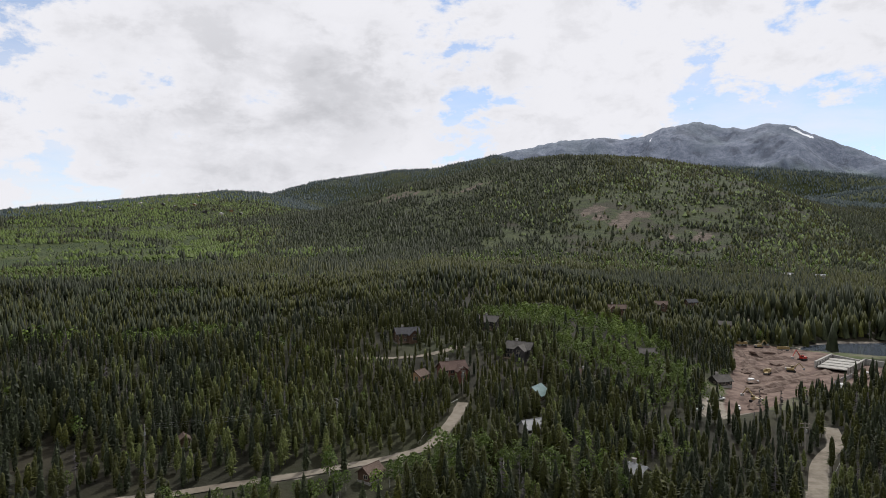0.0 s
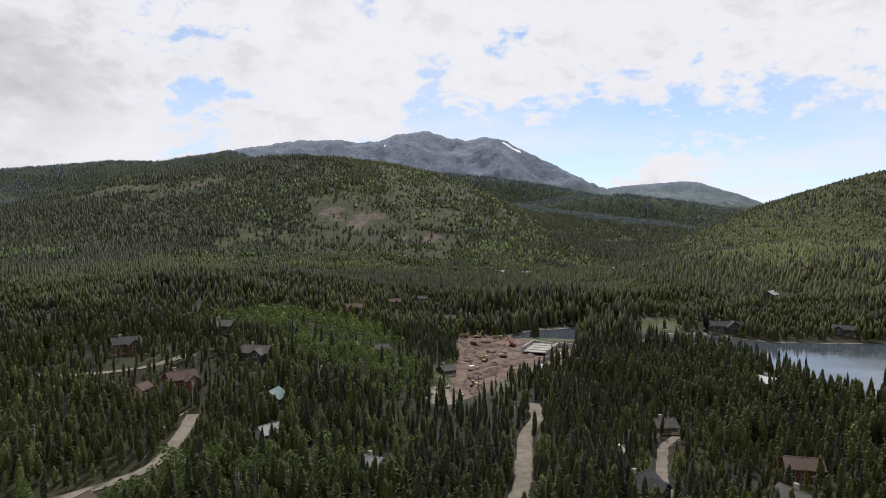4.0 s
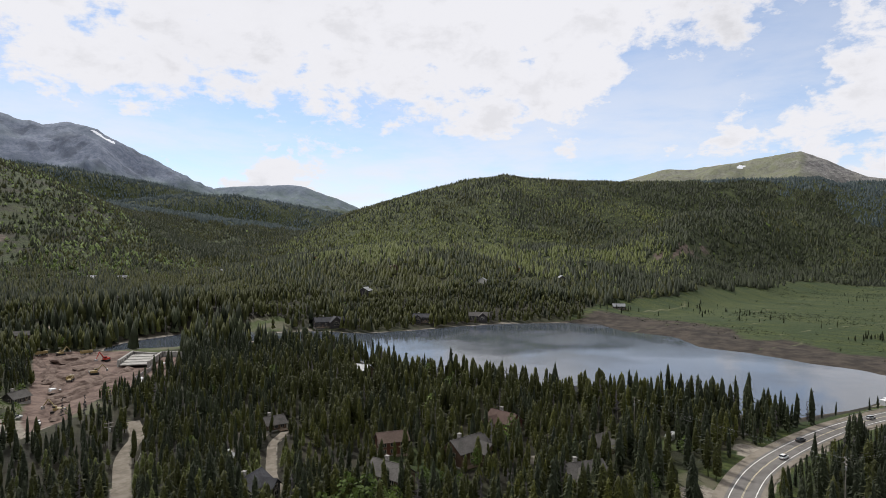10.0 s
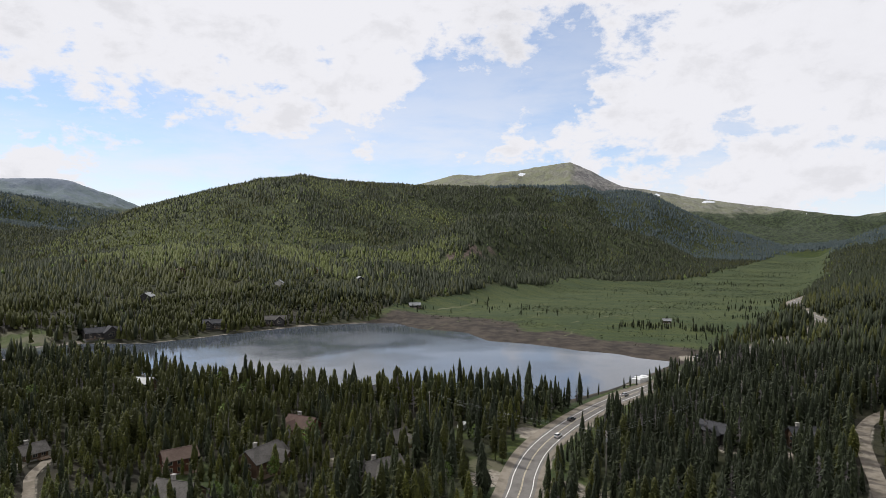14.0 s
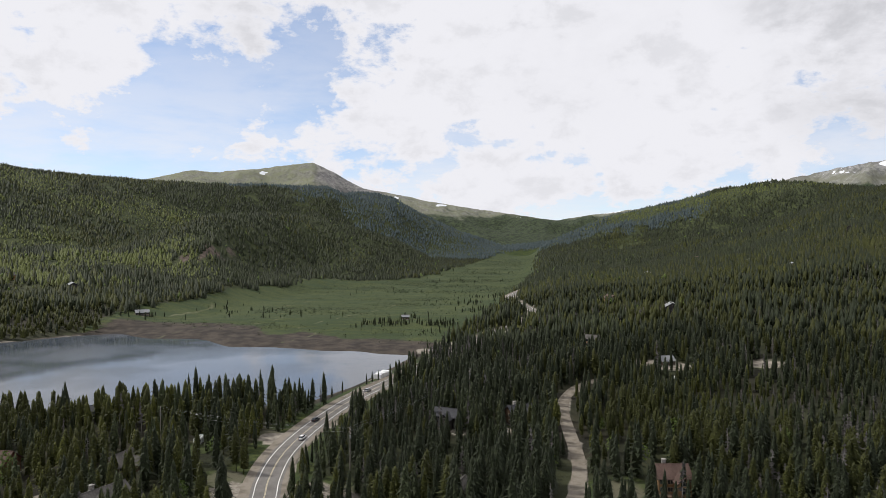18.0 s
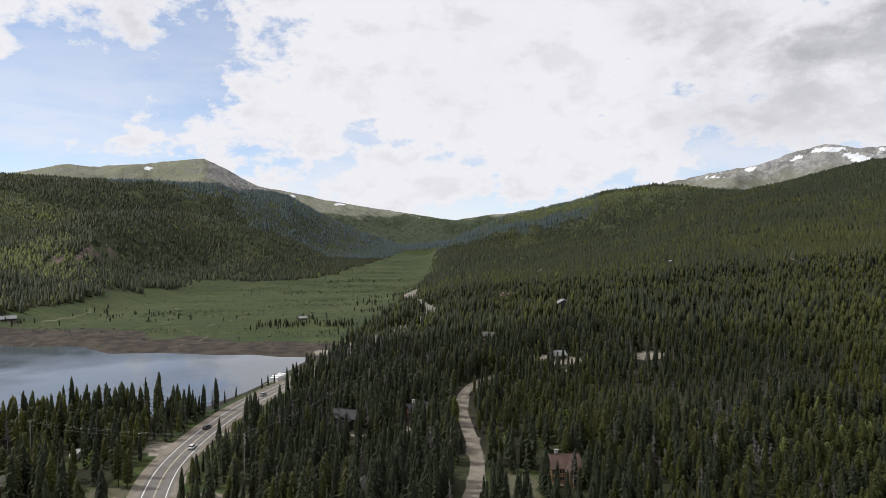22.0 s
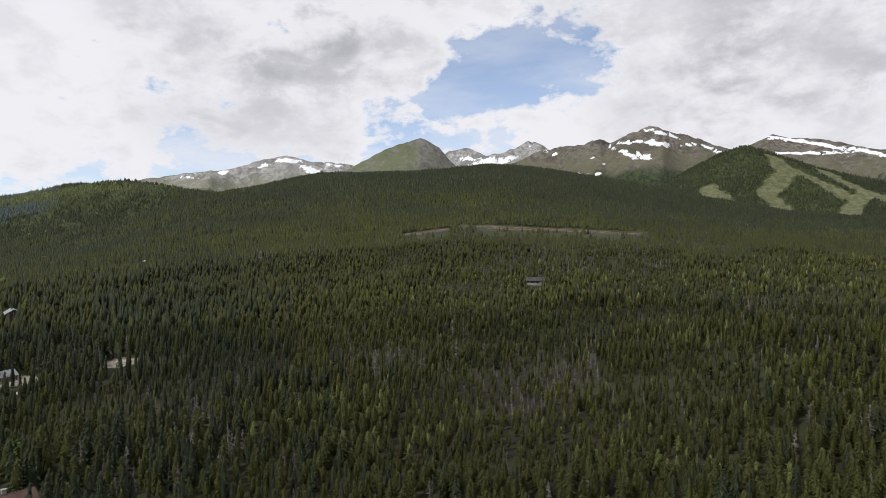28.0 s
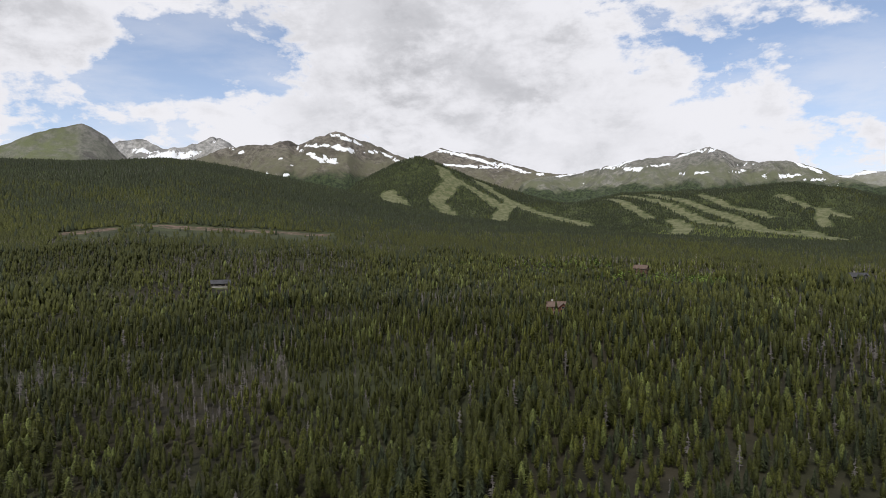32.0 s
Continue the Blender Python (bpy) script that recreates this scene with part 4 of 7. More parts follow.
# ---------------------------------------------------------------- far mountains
# GREY's blue cast paints distance haze into the rock and turf
GREY = rock_material("hazy_blue_rock", (0.108, 0.130, 0.180), (0.172, 0.196, 0.252), (0.112, 0.145, 0.150), 300, 420, 0.5)
TAN = rock_material("tan_tundra", (0.100, 0.098, 0.096), (0.28, 0.268, 0.25), (0.132, 0.138, 0.088), 420, 520)
GREEN = rock_material("green_tundra", (0.100, 0.097, 0.096), (0.22, 0.21, 0.198), (0.128, 0.142, 0.075), 360, 660)
PASTURE_ROCK = rock_material("pasture_rock", (0.115, 0.112, 0.112), (0.285, 0.270, 0.255), (0.205, 0.212, 0.140), 265, 640)
PALE = rock_material("pale_rock", (0.190, 0.188, 0.190), (0.43, 0.42, 0.41), (0.20, 0.20, 0.15), 400, 500)
BROWN = rock_material("brown_rock", (0.070, 0.061, 0.055), (0.21, 0.188, 0.162), (0.125, 0.120, 0.080), 430, 560)

# name: crest (bearing, height), distance, reach to the front and back, gully depth, material, snow (bearing, height, half-width, half-height), colour words
MOUNTAINS = (
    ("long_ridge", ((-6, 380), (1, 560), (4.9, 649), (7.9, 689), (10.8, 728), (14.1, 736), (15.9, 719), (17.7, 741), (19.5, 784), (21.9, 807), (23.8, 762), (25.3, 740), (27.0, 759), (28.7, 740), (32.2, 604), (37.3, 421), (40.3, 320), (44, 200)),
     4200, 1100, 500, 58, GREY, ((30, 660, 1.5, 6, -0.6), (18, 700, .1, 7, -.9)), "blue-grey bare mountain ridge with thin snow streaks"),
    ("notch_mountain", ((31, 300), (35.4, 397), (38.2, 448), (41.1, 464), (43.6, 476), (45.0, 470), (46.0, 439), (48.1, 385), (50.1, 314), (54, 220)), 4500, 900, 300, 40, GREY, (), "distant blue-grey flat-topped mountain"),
    ("pasture_peak", ((66, 380), (73.0, 480), (76.6, 552), (78.1, 543), (82.1, 576), (85.0, 609), (86.7, 627), (88.8, 553), (91.1, 457), (94.7, 413), (96.8, 377), (100.7, 328), (104.8, 281), (108.3, 241), (111.3, 277), (115.2, 311), (118.0, 344), (123, 300)),
     4300, 1100, 450, 46, PASTURE_ROCK, ((82.5, 545, .35, 8, 0), (94, 395, .3, 8, 0), (98, 345, .5, 7, 0), (113, 290, 1.4, 3, 0.1), (105, 262, .4, 4, 0)), "grey and tan rounded peak above green alpine pasture"),
    ("snowy_ridge", ((120, 350), (124.2, 431), (126.7, 481), (130.2, 535), (133.7, 576), (136.2, 644), (138.3, 674), (140.3, 642), (143.3, 631), (146.3, 587), (150, 500)), 4450, 1000, 350, 70, PALE,
     ((138.4, 640, 1.1, 13, 0), (140.2, 585, 0.9, 20, -.3), (136.3, 600, .5, 10, 0.4), (133, 545, .4, 12, 0), (142.4, 610, .8, 8, 0), (130, 505, .7, 6, 0), (144.2, 605, .5, 9, 0)), "grey rocky ridge with bright snow patches"),
    ("green_dome", ((139, 300), (142, 420), (144.8, 523), (145.8, 557), (146.9, 595), (148.7, 634), (150.1, 658), (150.8, 641), (151.8, 602), (152.8, 530), (153.8, 472), (156, 380)), 3500, 700, 350, 30, GREEN, ((153.6, 452, .4, 6, 0),), "rounded green-topped mountain with grey flank"),
    ("jagged_peak", ((149, 600), (152.0, 696), (152.6, 735), (153.6, 756), (154.5, 753), (155.3, 728), (155.9, 709), (157.7, 725), (158.8, 768), (159.9, 811), (160.8, 777), (161.7, 735), (164.5, 694), (168, 600)), 4550, 800, 250, 90, PALE,
     ((156.6, 668, 1.5, 18, 0), (154.2, 680, .6, 14, 0), (158.2, 690, .5, 12, 0), (160, 775, .3, 12, 0), (156, 640, 1.6, 12, 0)), "pale jagged rocky peak with a snow-filled bowl"),
    ("brown_massif", ((155, 400), (157.2, 488), (158.5, 547), (160.8, 616), (162.6, 634), (164.5, 642), (165.9, 672), (166.8, 645), (168.4, 690), (169.8, 722), (170.6, 724), (171.8, 684), (173.3, 660), (174.8, 619), (176.3, 581), (178.4, 516), (181, 430)),
     3700, 800, 350, 60, BROWN, ((170.2, 700, .8, 10, -.2), (171.5, 672, 1.0, 6, -.4), (170.6, 628, 1.2, 12, -.2), (168.2, 575, .7, 13, -.5), (169.6, 560, .6, 15, -.3), (166.9, 610, .4, 6, 0), (173.2, 612, .6, 7, 0), (175.2, 575, 1.2, 7, -.5),
      (165.2, 565, .3, 7, 0), (162.3, 462, .5, 5, 0), (164, 478, .35, 9, -.4), (165.5, 470, .5, 5, 0), (168.6, 640, 1.5, 6, 0), (161, 618, .8, 3, 0), (166.3, 525, .3, 5, 0), (162.0, 590, .25, 7, 0)), "brown rocky massif streaked with white snow patches"),
    ("back_ridge", ((172, 540), (175.3, 655), (177.4, 704), (179.4, 769), (180.4, 753), (182.9, 720), (184.5, 683), (186.5, 633), (188.5, 591), (190.4, 576), (192.4, 584), (196, 520)), 4550, 700, 250, 60, BROWN,
     ((180.8, 725, 1.6, 10, -.25), (179.6, 745, .5, 8, 0), (183.3, 672, 1.5, 10, -.3), (186, 618, 1.4, 9, -.3), (181.6, 640, 3.0, 9, -.06), (190.5, 560, 1.6, 8, .1), (188.3, 575, .4, 7, 0)), "dark rocky ridge rimmed with snow cornices"),
    ("bowl_peak", ((184, 430), (188.5, 526), (190.0, 524), (192.9, 563), (196.2, 616), (199.4, 635), (201.2, 663), (202.3, 676), (203.8, 629), (205.0, 579), (207.9, 571), (209.4, 538), (211.3, 472), (213.1, 427), (214.4, 397), (219, 330)), 4200, 900, 400, 80, TAN,
     ((202.2, 655, .6, 10, 0), (195, 588, 1.5, 7, .25), (196.2, 560, .9, 9, 0), (198.2, 575, 1.0, 7, .1), (200.6, 640, .9, 6, .3), (207.4, 480, 1.4, 10, 0), (209.5, 520, 1.1, 7, -.5), (205, 560, .7, 5, 0), (201, 520, 1.2, 6, 0), (193, 552, .7, 5, .3), (204.4, 520, .6, 6, 0), (209.8, 450, .8, 5, 0)),
     "broad grey-green bowl-shaped peak with snow along the rim"),
    ("last_ridge", ((206, 480), (209.8, 516), (212.0, 506), (213.1, 532), (214.4, 518), (220, 480)), 4600, 600, 200, 50, PALE, ((213, 515, 1.2, 9, .1), (211.5, 495, .8, 7, 0)), "far snowy ridge"),
)
for name, crest, dist, front, back, gully, material, snow, words in MOUNTAINS:
    bs = np.arange(crest[0][0], crest[-1][0], 0.13)
    ts = np.concatenate([np.linspace(-1, 0, 34), np.linspace(0, 1, 6)[1:]])
    T, A = np.meshgrid(ts, bs, indexing="ij")
    D = dist + np.where(T < 0, T * front, T * back)
    D = D + fbm(A * 40, A * 0 + 3, 90, 3, len(name)) * 160 * (1 - np.abs(T))
    X, Y = D * np.sin(np.radians(A)), D * np.cos(np.radians(A))
    top = np.interp(A, [c[0] for c in crest], [c[1] for c in crest])
    low = np.interp(D, (2400, 4200, 4950), (60, 130, 130))
    fall = np.abs(T) ** 0.9
    shape = 1 - (0.75 * fall + 0.25 * fall ** 2.2)
    cut = (ridged(X, Y, 420, 5, len(words)) - 0.62) * 2.1 * 2.3 * gully * (fall * (1 - fall)) ** 0.55 * 1.5
    jag = fbm(A * 60, A * 0, 30, 4, len(words) + 5) * (30 if gully > 85 else 18 if gully > 55 else 8) * smooth(0.25, 0, fall)
    edge = smooth(crest[0][0], crest[0][0] + 3, A) * smooth(crest[-1][0], crest[-1][0] - 3, A)
    Z = low - 25 + (top - low + 25) * shape * edge + cut + jag
    # clip to the camera's sight line, so the crest stays the highest edge in view
    limit = (top - EYE_HEIGHT) / dist
    Z = np.minimum(Z, EYE_HEIGHT + (limit - 0.0005) * D + jag)
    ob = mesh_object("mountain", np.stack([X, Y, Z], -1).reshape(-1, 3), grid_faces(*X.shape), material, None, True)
    tagged(ob, words, "mountain", "far mountains", "structure")
    mask = np.zeros_like(X)
    if snow:
        mask = (0.30 if len(snow) > 6 else 0.16) * smooth(0.45, 0.05, fall) * smooth(-0.1, 0.2, fbm(A * 40, T * 60, 24, 3, 17))
    seen = EYE_HEIGHT + (Z - EYE_HEIGHT) / D * dist
    for b, h, rb, rh, lean in snow:
        u = (A - b) / (rb * 1.25)
        v = (seen - h - lean * (A - b) * dist * 0.0175) / (rh * 1.3)
        mask = np.maximum(mask, smooth(1.5, 0.3, np.hypot(u, v)))
    put_attribute(ob, "snow", mask)
    put_attribute(ob, "turf", smooth(150.9, 149.6, A + fbm(A * 30, T * 50, 20, 3, 3) * 1.6) if name == "green_dome" else smooth(87.2, 86.4, A + fbm(A * 30, T * 50, 20, 3, 3)) + 0.8 * smooth(91, 94, A) if name == "pasture_peak" else np.ones_like(X))
# ---------------------------------------------------------------- forest
rng = np.random.default_rng(7)


def crown_tree(rings, sides, width, bottom, seed):
    """A rounded conifer crown one unit high, of a few uneven facets."""
    r = np.random.default_rng(seed)
    v, f = [], []
    for k in range(rings):
        t, turn = (k / rings) * 0.9, r.uniform(0, 6.28)
        rad = width * (1 - t) ** 0.62 * (0.86 if k == 0 and rings > 1 else 1.0)
        for j in range(sides):
            q, a = rad * r.uniform(0.72, 1.22), turn + (j + r.uniform(-0.25, 0.25)) * 2 * math.pi / sides
            v.append((q * math.cos(a), q * math.sin(a), bottom + (1 - bottom) * t + r.uniform(-0.05, 0.05)))
    v.append((r.normal(0, 0.01), r.normal(0, 0.01), 1.0))
    for k in range(rings - 1):
        for j in range(sides):
            a, b = k * sides + j, k * sides + (j + 1) % sides
            f += [(a, b, b + sides), (a, b + sides, a + sides)]
    a0 = (rings - 1) * sides
    f += [(a0 + j, a0 + (j + 1) % sides, len(v) - 1) for j in range(sides)]
    return np.array(v), np.array(f)


def needle_tree(rings, sides, boughs, width, bottom, power, seed, droop=0.3, tuft=0.026):
    """A conifer one unit high: an uneven crown with many slim bough tips standing out of it in whorls, on a bare lower trunk."""
    r = np.random.default_rng(seed)
    v, f = [(0.012, 0, 0), (-0.006, 0.011, 0), (-0.006, -0.011, 0), (0, 0, 0.8)], [(0, 1, 3), (1, 2, 3), (2, 0, 3)]
    side = r.uniform(0, 6.28)

    def reach(t, a):
        return (width * (1 - t) ** power * min(1.0, 0.55 + 2.2 * t) + 0.006) * (1 + 0.14 * math.cos(a - side + 4 * t))

    start = len(v)
    for k in range(rings):
        t = (k / (rings - 1)) ** 0.85 * 0.86
        for j in range(sides):
            a = (j + 0.5 * (k % 2) + r.uniform(-0.2, 0.2)) * 2 * math.pi / sides
            q = reach(t, a) * r.uniform(0.46, 0.92)
            v.append((q * math.cos(a), q * math.sin(a), bottom + (1 - bottom) * t + r.uniform(-0.05, 0.05)))
    v.append((r.normal(0, 0.004), r.normal(0, 0.004), 1.0))
    for k in range(rings - 1):
        for j in range(sides):
            a, b = start + k * sides + j, start + k * sides + (j + 1) % sides
            f += [(a, b, b + sides), (a, b + sides, a + sides)]
    last = start + (rings - 1) * sides
    f += [(last + j, last + (j + 1) % sides, len(v) - 1) for j in range(sides)]
    for k in range(boughs):
        t = ((k + r.uniform(0, 1)) / boughs) ** 1.2 * 0.95
        a = k * 2.39996 + r.uniform(-0.6, 0.6)
        c, s = math.cos(a), math.sin(a)
        tip, root = reach(t, a) * r.uniform(0.90, 1.40) + 0.014, reach(t, a) * 0.42
        half = tuft * r.uniform(0.7, 1.4) * (1.15 - 0.5 * t)
        z = bottom + (0.985 - bottom) * t
        rise = r.uniform(-0.01, 0.05)
        q = len(v)
        v += [(c * root - s * half, s * root + c * half, z + rise), (c * root + s * half, s * root - c * half, z + rise), (c * tip, s * tip, z - droop * (tip - root) + r.uniform(-0.01, 0.02))]
        f.append((q, q + 1, q + 2))
    return np.array(v), np.array(f)


def trunk_shape(top, width, sides=3):
    v = [(width * math.cos(k * 2 * math.pi / sides), width * math.sin(k * 2 * math.pi / sides), -0.05) for k in range(sides)] + [(0, 0, top)]
    return np.array(v), np.array([(k, (k + 1) % sides, sides) for k in range(sides)])


def leaf_crown(clumps, seed, tall=0.62, wide=0.24):
    """A broad-leaved crown one unit high: many small tilted clumps with gaps."""
    r = np.random.default_rng(seed)
    v, f = [], []
    for k in range(clumps):
        t, a = r.uniform(0, 1), r.uniform(0, 6.28)
        z = 1 - tall + tall * t
        rad = wide * math.sin(math.pi * (0.12 + 0.84 * t)) ** 0.7 * r.uniform(0.55, 1.08)
        c = np.array((rad * math.cos(a), rad * math.sin(a), z))
        n = np.array((math.cos(a), math.sin(a), r.uniform(0.1, 1.3)))
        n /= np.linalg.norm(n)
        u = np.cross(n, (0, 0, 1.0))
        u /= np.linalg.norm(u)
        w = np.cross(n, u)
        s = r.uniform(0.045, 0.085) * (26 / clumps) ** 0.4
        q = len(v)
        for du, dw in ((-1, -0.4), (0.1, -1), (1, 0.2), (0, 1)):
            v.append(c + (u * du + w * dw) * s * r.uniform(0.75, 1.25) + n * r.uniform(-0.02, 0.02))
        f += [(q, q + 1, q + 2), (q, q + 2, q + 3)]
    return np.array(v), np.array(f)


def snag(twigs, seed):
    r = np.random.default_rng(seed)
    v, f = trunk_shape(1.0, 0.014)
    v, f = list(map(tuple, v)), list(map(tuple, f))
    for k in range(twigs):
        z, a = r.uniform(0.25, 0.95), r.uniform(0, 6.28)
        ln = 0.15 * (1.08 - z) * r.uniform(0.6, 1.15) + 0.02
        q = len(v)
        c, s = math.cos(a), math.sin(a)
        v += [(0, 0, z + 0.03), (0, 0, z - 0.035), (ln * c, ln * s, z - ln * 0.25)]
        f.append((q, q + 1, q + 2))
    return np.array(v), np.array(f)


def scatter(name, templates, x, y, z, high, wide, material, words, category, vary=1.0, soft=False):
    """One object of many plants, each a turned and scaled copy of one of the templates."""
    vs, fs, tones, start = [], [], [], 0
    pick = rng.integers(0, len(templates), len(x))
    for k, (tv, tf) in enumerate(templates):
        m = np.nonzero(pick == k)[0]
        if not len(m):
            continue
        a = rng.uniform(0, 6.283, len(m))
        c, s = np.cos(a)[:, None], np.sin(a)[:, None]
        w, h = (high[m] * wide[m])[:, None], high[m][:, None]
        lean = rng.normal(0, 0.025, (2, len(m)))
        px = (tv[None, :, 0] * c - tv[None, :, 1] * s) * w + lean[0][:, None] * tv[None, :, 2] * h + x[m][:, None]
        py = (tv[None, :, 0] * s + tv[None, :, 1] * c) * w + lean[1][:, None] * tv[None, :, 2] * h + y[m][:, None]
        pz = tv[None, :, 2] * h + z[m][:, None]
        vs.append(np.stack([px, py, pz], -1).reshape(-1, 3))
        fs.append((tf[None] + (np.arange(len(m)) * len(tv))[:, None, None] + start).reshape(-1, 3))
        tones.append(np.repeat(0.5 + vary * rng.uniform(-0.5, 0.5, len(m)), len(tv)))
        start += len(m) * len(tv)
    if not vs:
        return None
    ob = mesh_object(name, np.concatenate(vs), np.concatenate(fs), material, None, soft)
    put_attribute(ob, "tone", np.concatenate(tones))
    return tagged(ob, words, category, kind="stuff")


def spots(d0, d1, spacing, b0=-49, b1=229):
    """Evenly jittered places over a ring sector of the plan."""
    n = int(math.ceil((d1 + 60) / spacing))
    g = (np.arange(-n, n + 1)) * spacing
    x, y = [q.ravel() for q in np.meshgrid(g, g)]
    x, y = x * 0.84 - y * 0.5426, x * 0.5426 + y * 0.84
    x = x + rng.uniform(-0.52, 0.52, len(x)) * spacing
    y = y + rng.uniform(-0.52, 0.52, len(y)) * spacing
    d, b = np.hypot(x, y), bearing_of(x, y)
    d = d + smooth(300, 420, d) * 0.28 * np.minimum(d, 900) * fbm(x, y, 60, 3, 5)
    m = (d >= d0) & (d < d1) & (b > b0) & (b < b1)
    return x[m], y[m]


# where aspens grow, some added in front for lit trees: bearing, distance, half-widths, share
GROVES = ((-25, 1750, 300, 300, .75), (-18, 1750, 150, 220, .6), (9, 200, 44, 18, .5), (2, 203, 34, 14, .55), (-10, 193, 24, 9, .8), (8, 196, 14, 8, .6), (22, 300, 20, 14, .6), (17, 285, 14, 12, .7), (9, 300, 14, 10, .5), (-24, 640, 60, 30, .7), (-16, 760, 70, 30, .6), (-3, 760, 60, 20, .5), (12, 420, 75, 45, .95), (16, 350, 40, 40, .8), (6, 420, 40, 20, .6), (24, 380, 40, 60, .55), (28, 470, 30, 60, .5), (-5, 205, 14, 9, .9), (-9, 200, 10, 8, .7), (-22, 420, 45, 14, .85), (-32, 440, 25, 12, .6),
          (-33, 770, 90, 60, .9), (-31, 1250, 330, 280, .95), (-22.5, 1280, 90, 220, .95), (-22, 1000, 130, 90, .9), (-35, 900, 120, 150, .9), (-13, 1000, 120, 40, .6), (16, 1150, 260, 150, .14), (25, 1300, 190, 220, .3), (12, 900, 200, 60, .5), (22, 930, 160, 60, .5), (28, 1000, 150, 90, .45),
          (52, 165, 22, 14, .8), (57, 200, 10, 8, .7), (-20, 190, 14, 8, .7), (20, 230, 9, 8, .8), (61, 240, 10, 8, .6), (190, 640, 90, 40, .25), (199, 560, 50, 25, .5), (114, 230, 9, 9, .5), (188, 620, 60, 24, .4))


# stands of pine coloured lighter and yellower as painted sunlight: bearing, distance, half-widths, share
STANDS = ((-25, 2150, 420, 400, .6), (6, 215, 60, 30, .75), (-12, 230, 60, 26, .6), (14, 240, 40, 26, .5), (22, 205, 36, 24, .7), (40, 230, 30, 26, .4), (56, 930, 210, 120, .95), (67, 900, 170, 110, .9), (72, 1000, 90, 70, .8), (58, 1150, 280, 170, .85), (112, 2150, 160, 120, .9), (52, 1350, 260, 200, .7), (61, 1420, 200, 160, .6), (70, 1500, 200, 90, .7), (63, 1600, 160, 60, .5), (118, 2120, 260, 150, .9), (124, 2100, 160, 90, .8), (128, 2200, 90, 60, .7), (185, 330, 220, 90, .45), (170, 260, 120, 60, .35), (204, 300, 120, 110, .4), (190, 600, 200, 120, .35), (165, 520, 160, 90, .3),
          (148, 260, 60, 40, .4), (200, 420, 120, 80, .5), (-15, 260, 90, 40, .45), (-30, 300, 80, 60, .45), (0, 330, 90, 30, .3), (30, 210, 45, 40, .55), (26, 240, 40, 30, .45), (196, 1900, 300, 160, .6), (205, 2000, 300, 200, .7))


def kinds(x, y):
    """For every place: 0 pine, 1 spruce, 2 aspen, 3 dead."""
    x, y = plan_of(x, y)
    p_aspen = 0.010 * smooth(130, 115, bearing_of(x, y))
    for b, d, rx, ry, share in GROVES:
        p_aspen = np.maximum(p_aspen, share * blob(x, y, *polar(b, d), rx, ry, -b) * smooth(-0.26, 0.0, fbm(x, y, 55, 3, 40)))
    b = bearing_of(x, y)
    west = smooth(118, 140, b)
    p_dead = 0.03 + 0.34 * smooth(0.07, 0.19, fbm(x, y, 95, 3, 51)) * west + 0.18 * smooth(0.10, 0.25, fbm(x, y, 80, 3, 52)) * (1 - west)
    # raised shares of dark blue-green spruce stand in for cloud shade and haze
    p_spruce = np.clip(0.34 + 0.3 * smooth(800, 950, np.hypot(x, y)) + fbm(x, y, 120, 2, 61) * 1.6 + 0.4 * smooth(1000, 1300, np.hypot(x, y)) * smooth(120, 135, b) + 0.45 * smooth(92, 102, b) * smooth(128, 116, b) * smooth(520, 420, np.hypot(x, y)) + 0.5 * smooth(-16, -8, b) * smooth(14, 8, b) * smooth(850, 950, np.hypot(x, y)) + 0.6 * smooth(74, 80, b) * smooth(97, 92, b) * smooth(900, 1000, np.hypot(x, y)), 0.03, 0.97) * (1 - 0.75 * smooth(125, 150, b) * smooth(1100, 800, np.hypot(x, y)))
    u = rng.uniform(0, 1, len(x))
    out = np.where(rng.uniform(0, 1, len(x)) < p_spruce, 1, 0)
    out = np.where(u < p_dead, 3, out)
    lit_share = np.zeros(len(x))
    for b0, d, rx, ry, share in STANDS:
        lit_share = np.maximum(lit_share, share * (0.4 if d < 620 and b0 > 100 else 1.0) * blob(x, y, *polar(b0, d), rx, ry, -b0) * smooth(-0.25, 0.05, fbm(x, y, 80, 3, 47)))
    out = np.where((rng.uniform(0, 1, len(x)) < lit_share) & (out < 2), 4, out)
    return np.where(rng.uniform(0, 1, len(x)) < p_aspen, 2, out)


def run_share(x, y):
    x, y = plan_of(x, y)
    q = np.ones(len(x))
    for *pts, width in RUNS:
        width *= 1.25
        dd, _ = line_distance(x, y, [polar(b, d) for b, d in pts])
        q *= smooth(width * 0.95, width * 1.2, dd + fbm(x, y, 50, 3, 9) * 14)
    for b0, d0, b1, d1, width in CUTS:
        dd, _ = line_distance(x, y, [polar(b0, d0), polar(b1, d1)])
        q *= smooth(width * 0.8, width * 1.0, dd)
        for reach in (1.025, 1.05, 1.075):
            q *= np.where(line_distance(x * reach, y * reach, [polar(b0, d0), polar(b1, d1)])[0] < width * 1.1, 0.16, 1)
    for b, d, rx, ry, t in ROCKS:
        q *= 1 - 0.88 * blob(x, y, *polar(b, d), rx, ry, t)
    bare = np.clip(sum(blob(x, y, *polar(b, d), rx, ry, -b) for b, d, rx, ry in OPEN), 0, 1)
    q *= 1 - bare * smooth(-0.12, 0.06, fbm(x, y, 70, 4, 71)) * 0.80
    q *= 1 - 0.9 * np.clip(sum(blob(x, y, *polar(b, d), rx, ry, -b) for b, d, rx, ry in PASTURE), 0, 1) * smooth(-0.09, 0.05, fbm(x, y, 75, 4, 72))
    return q


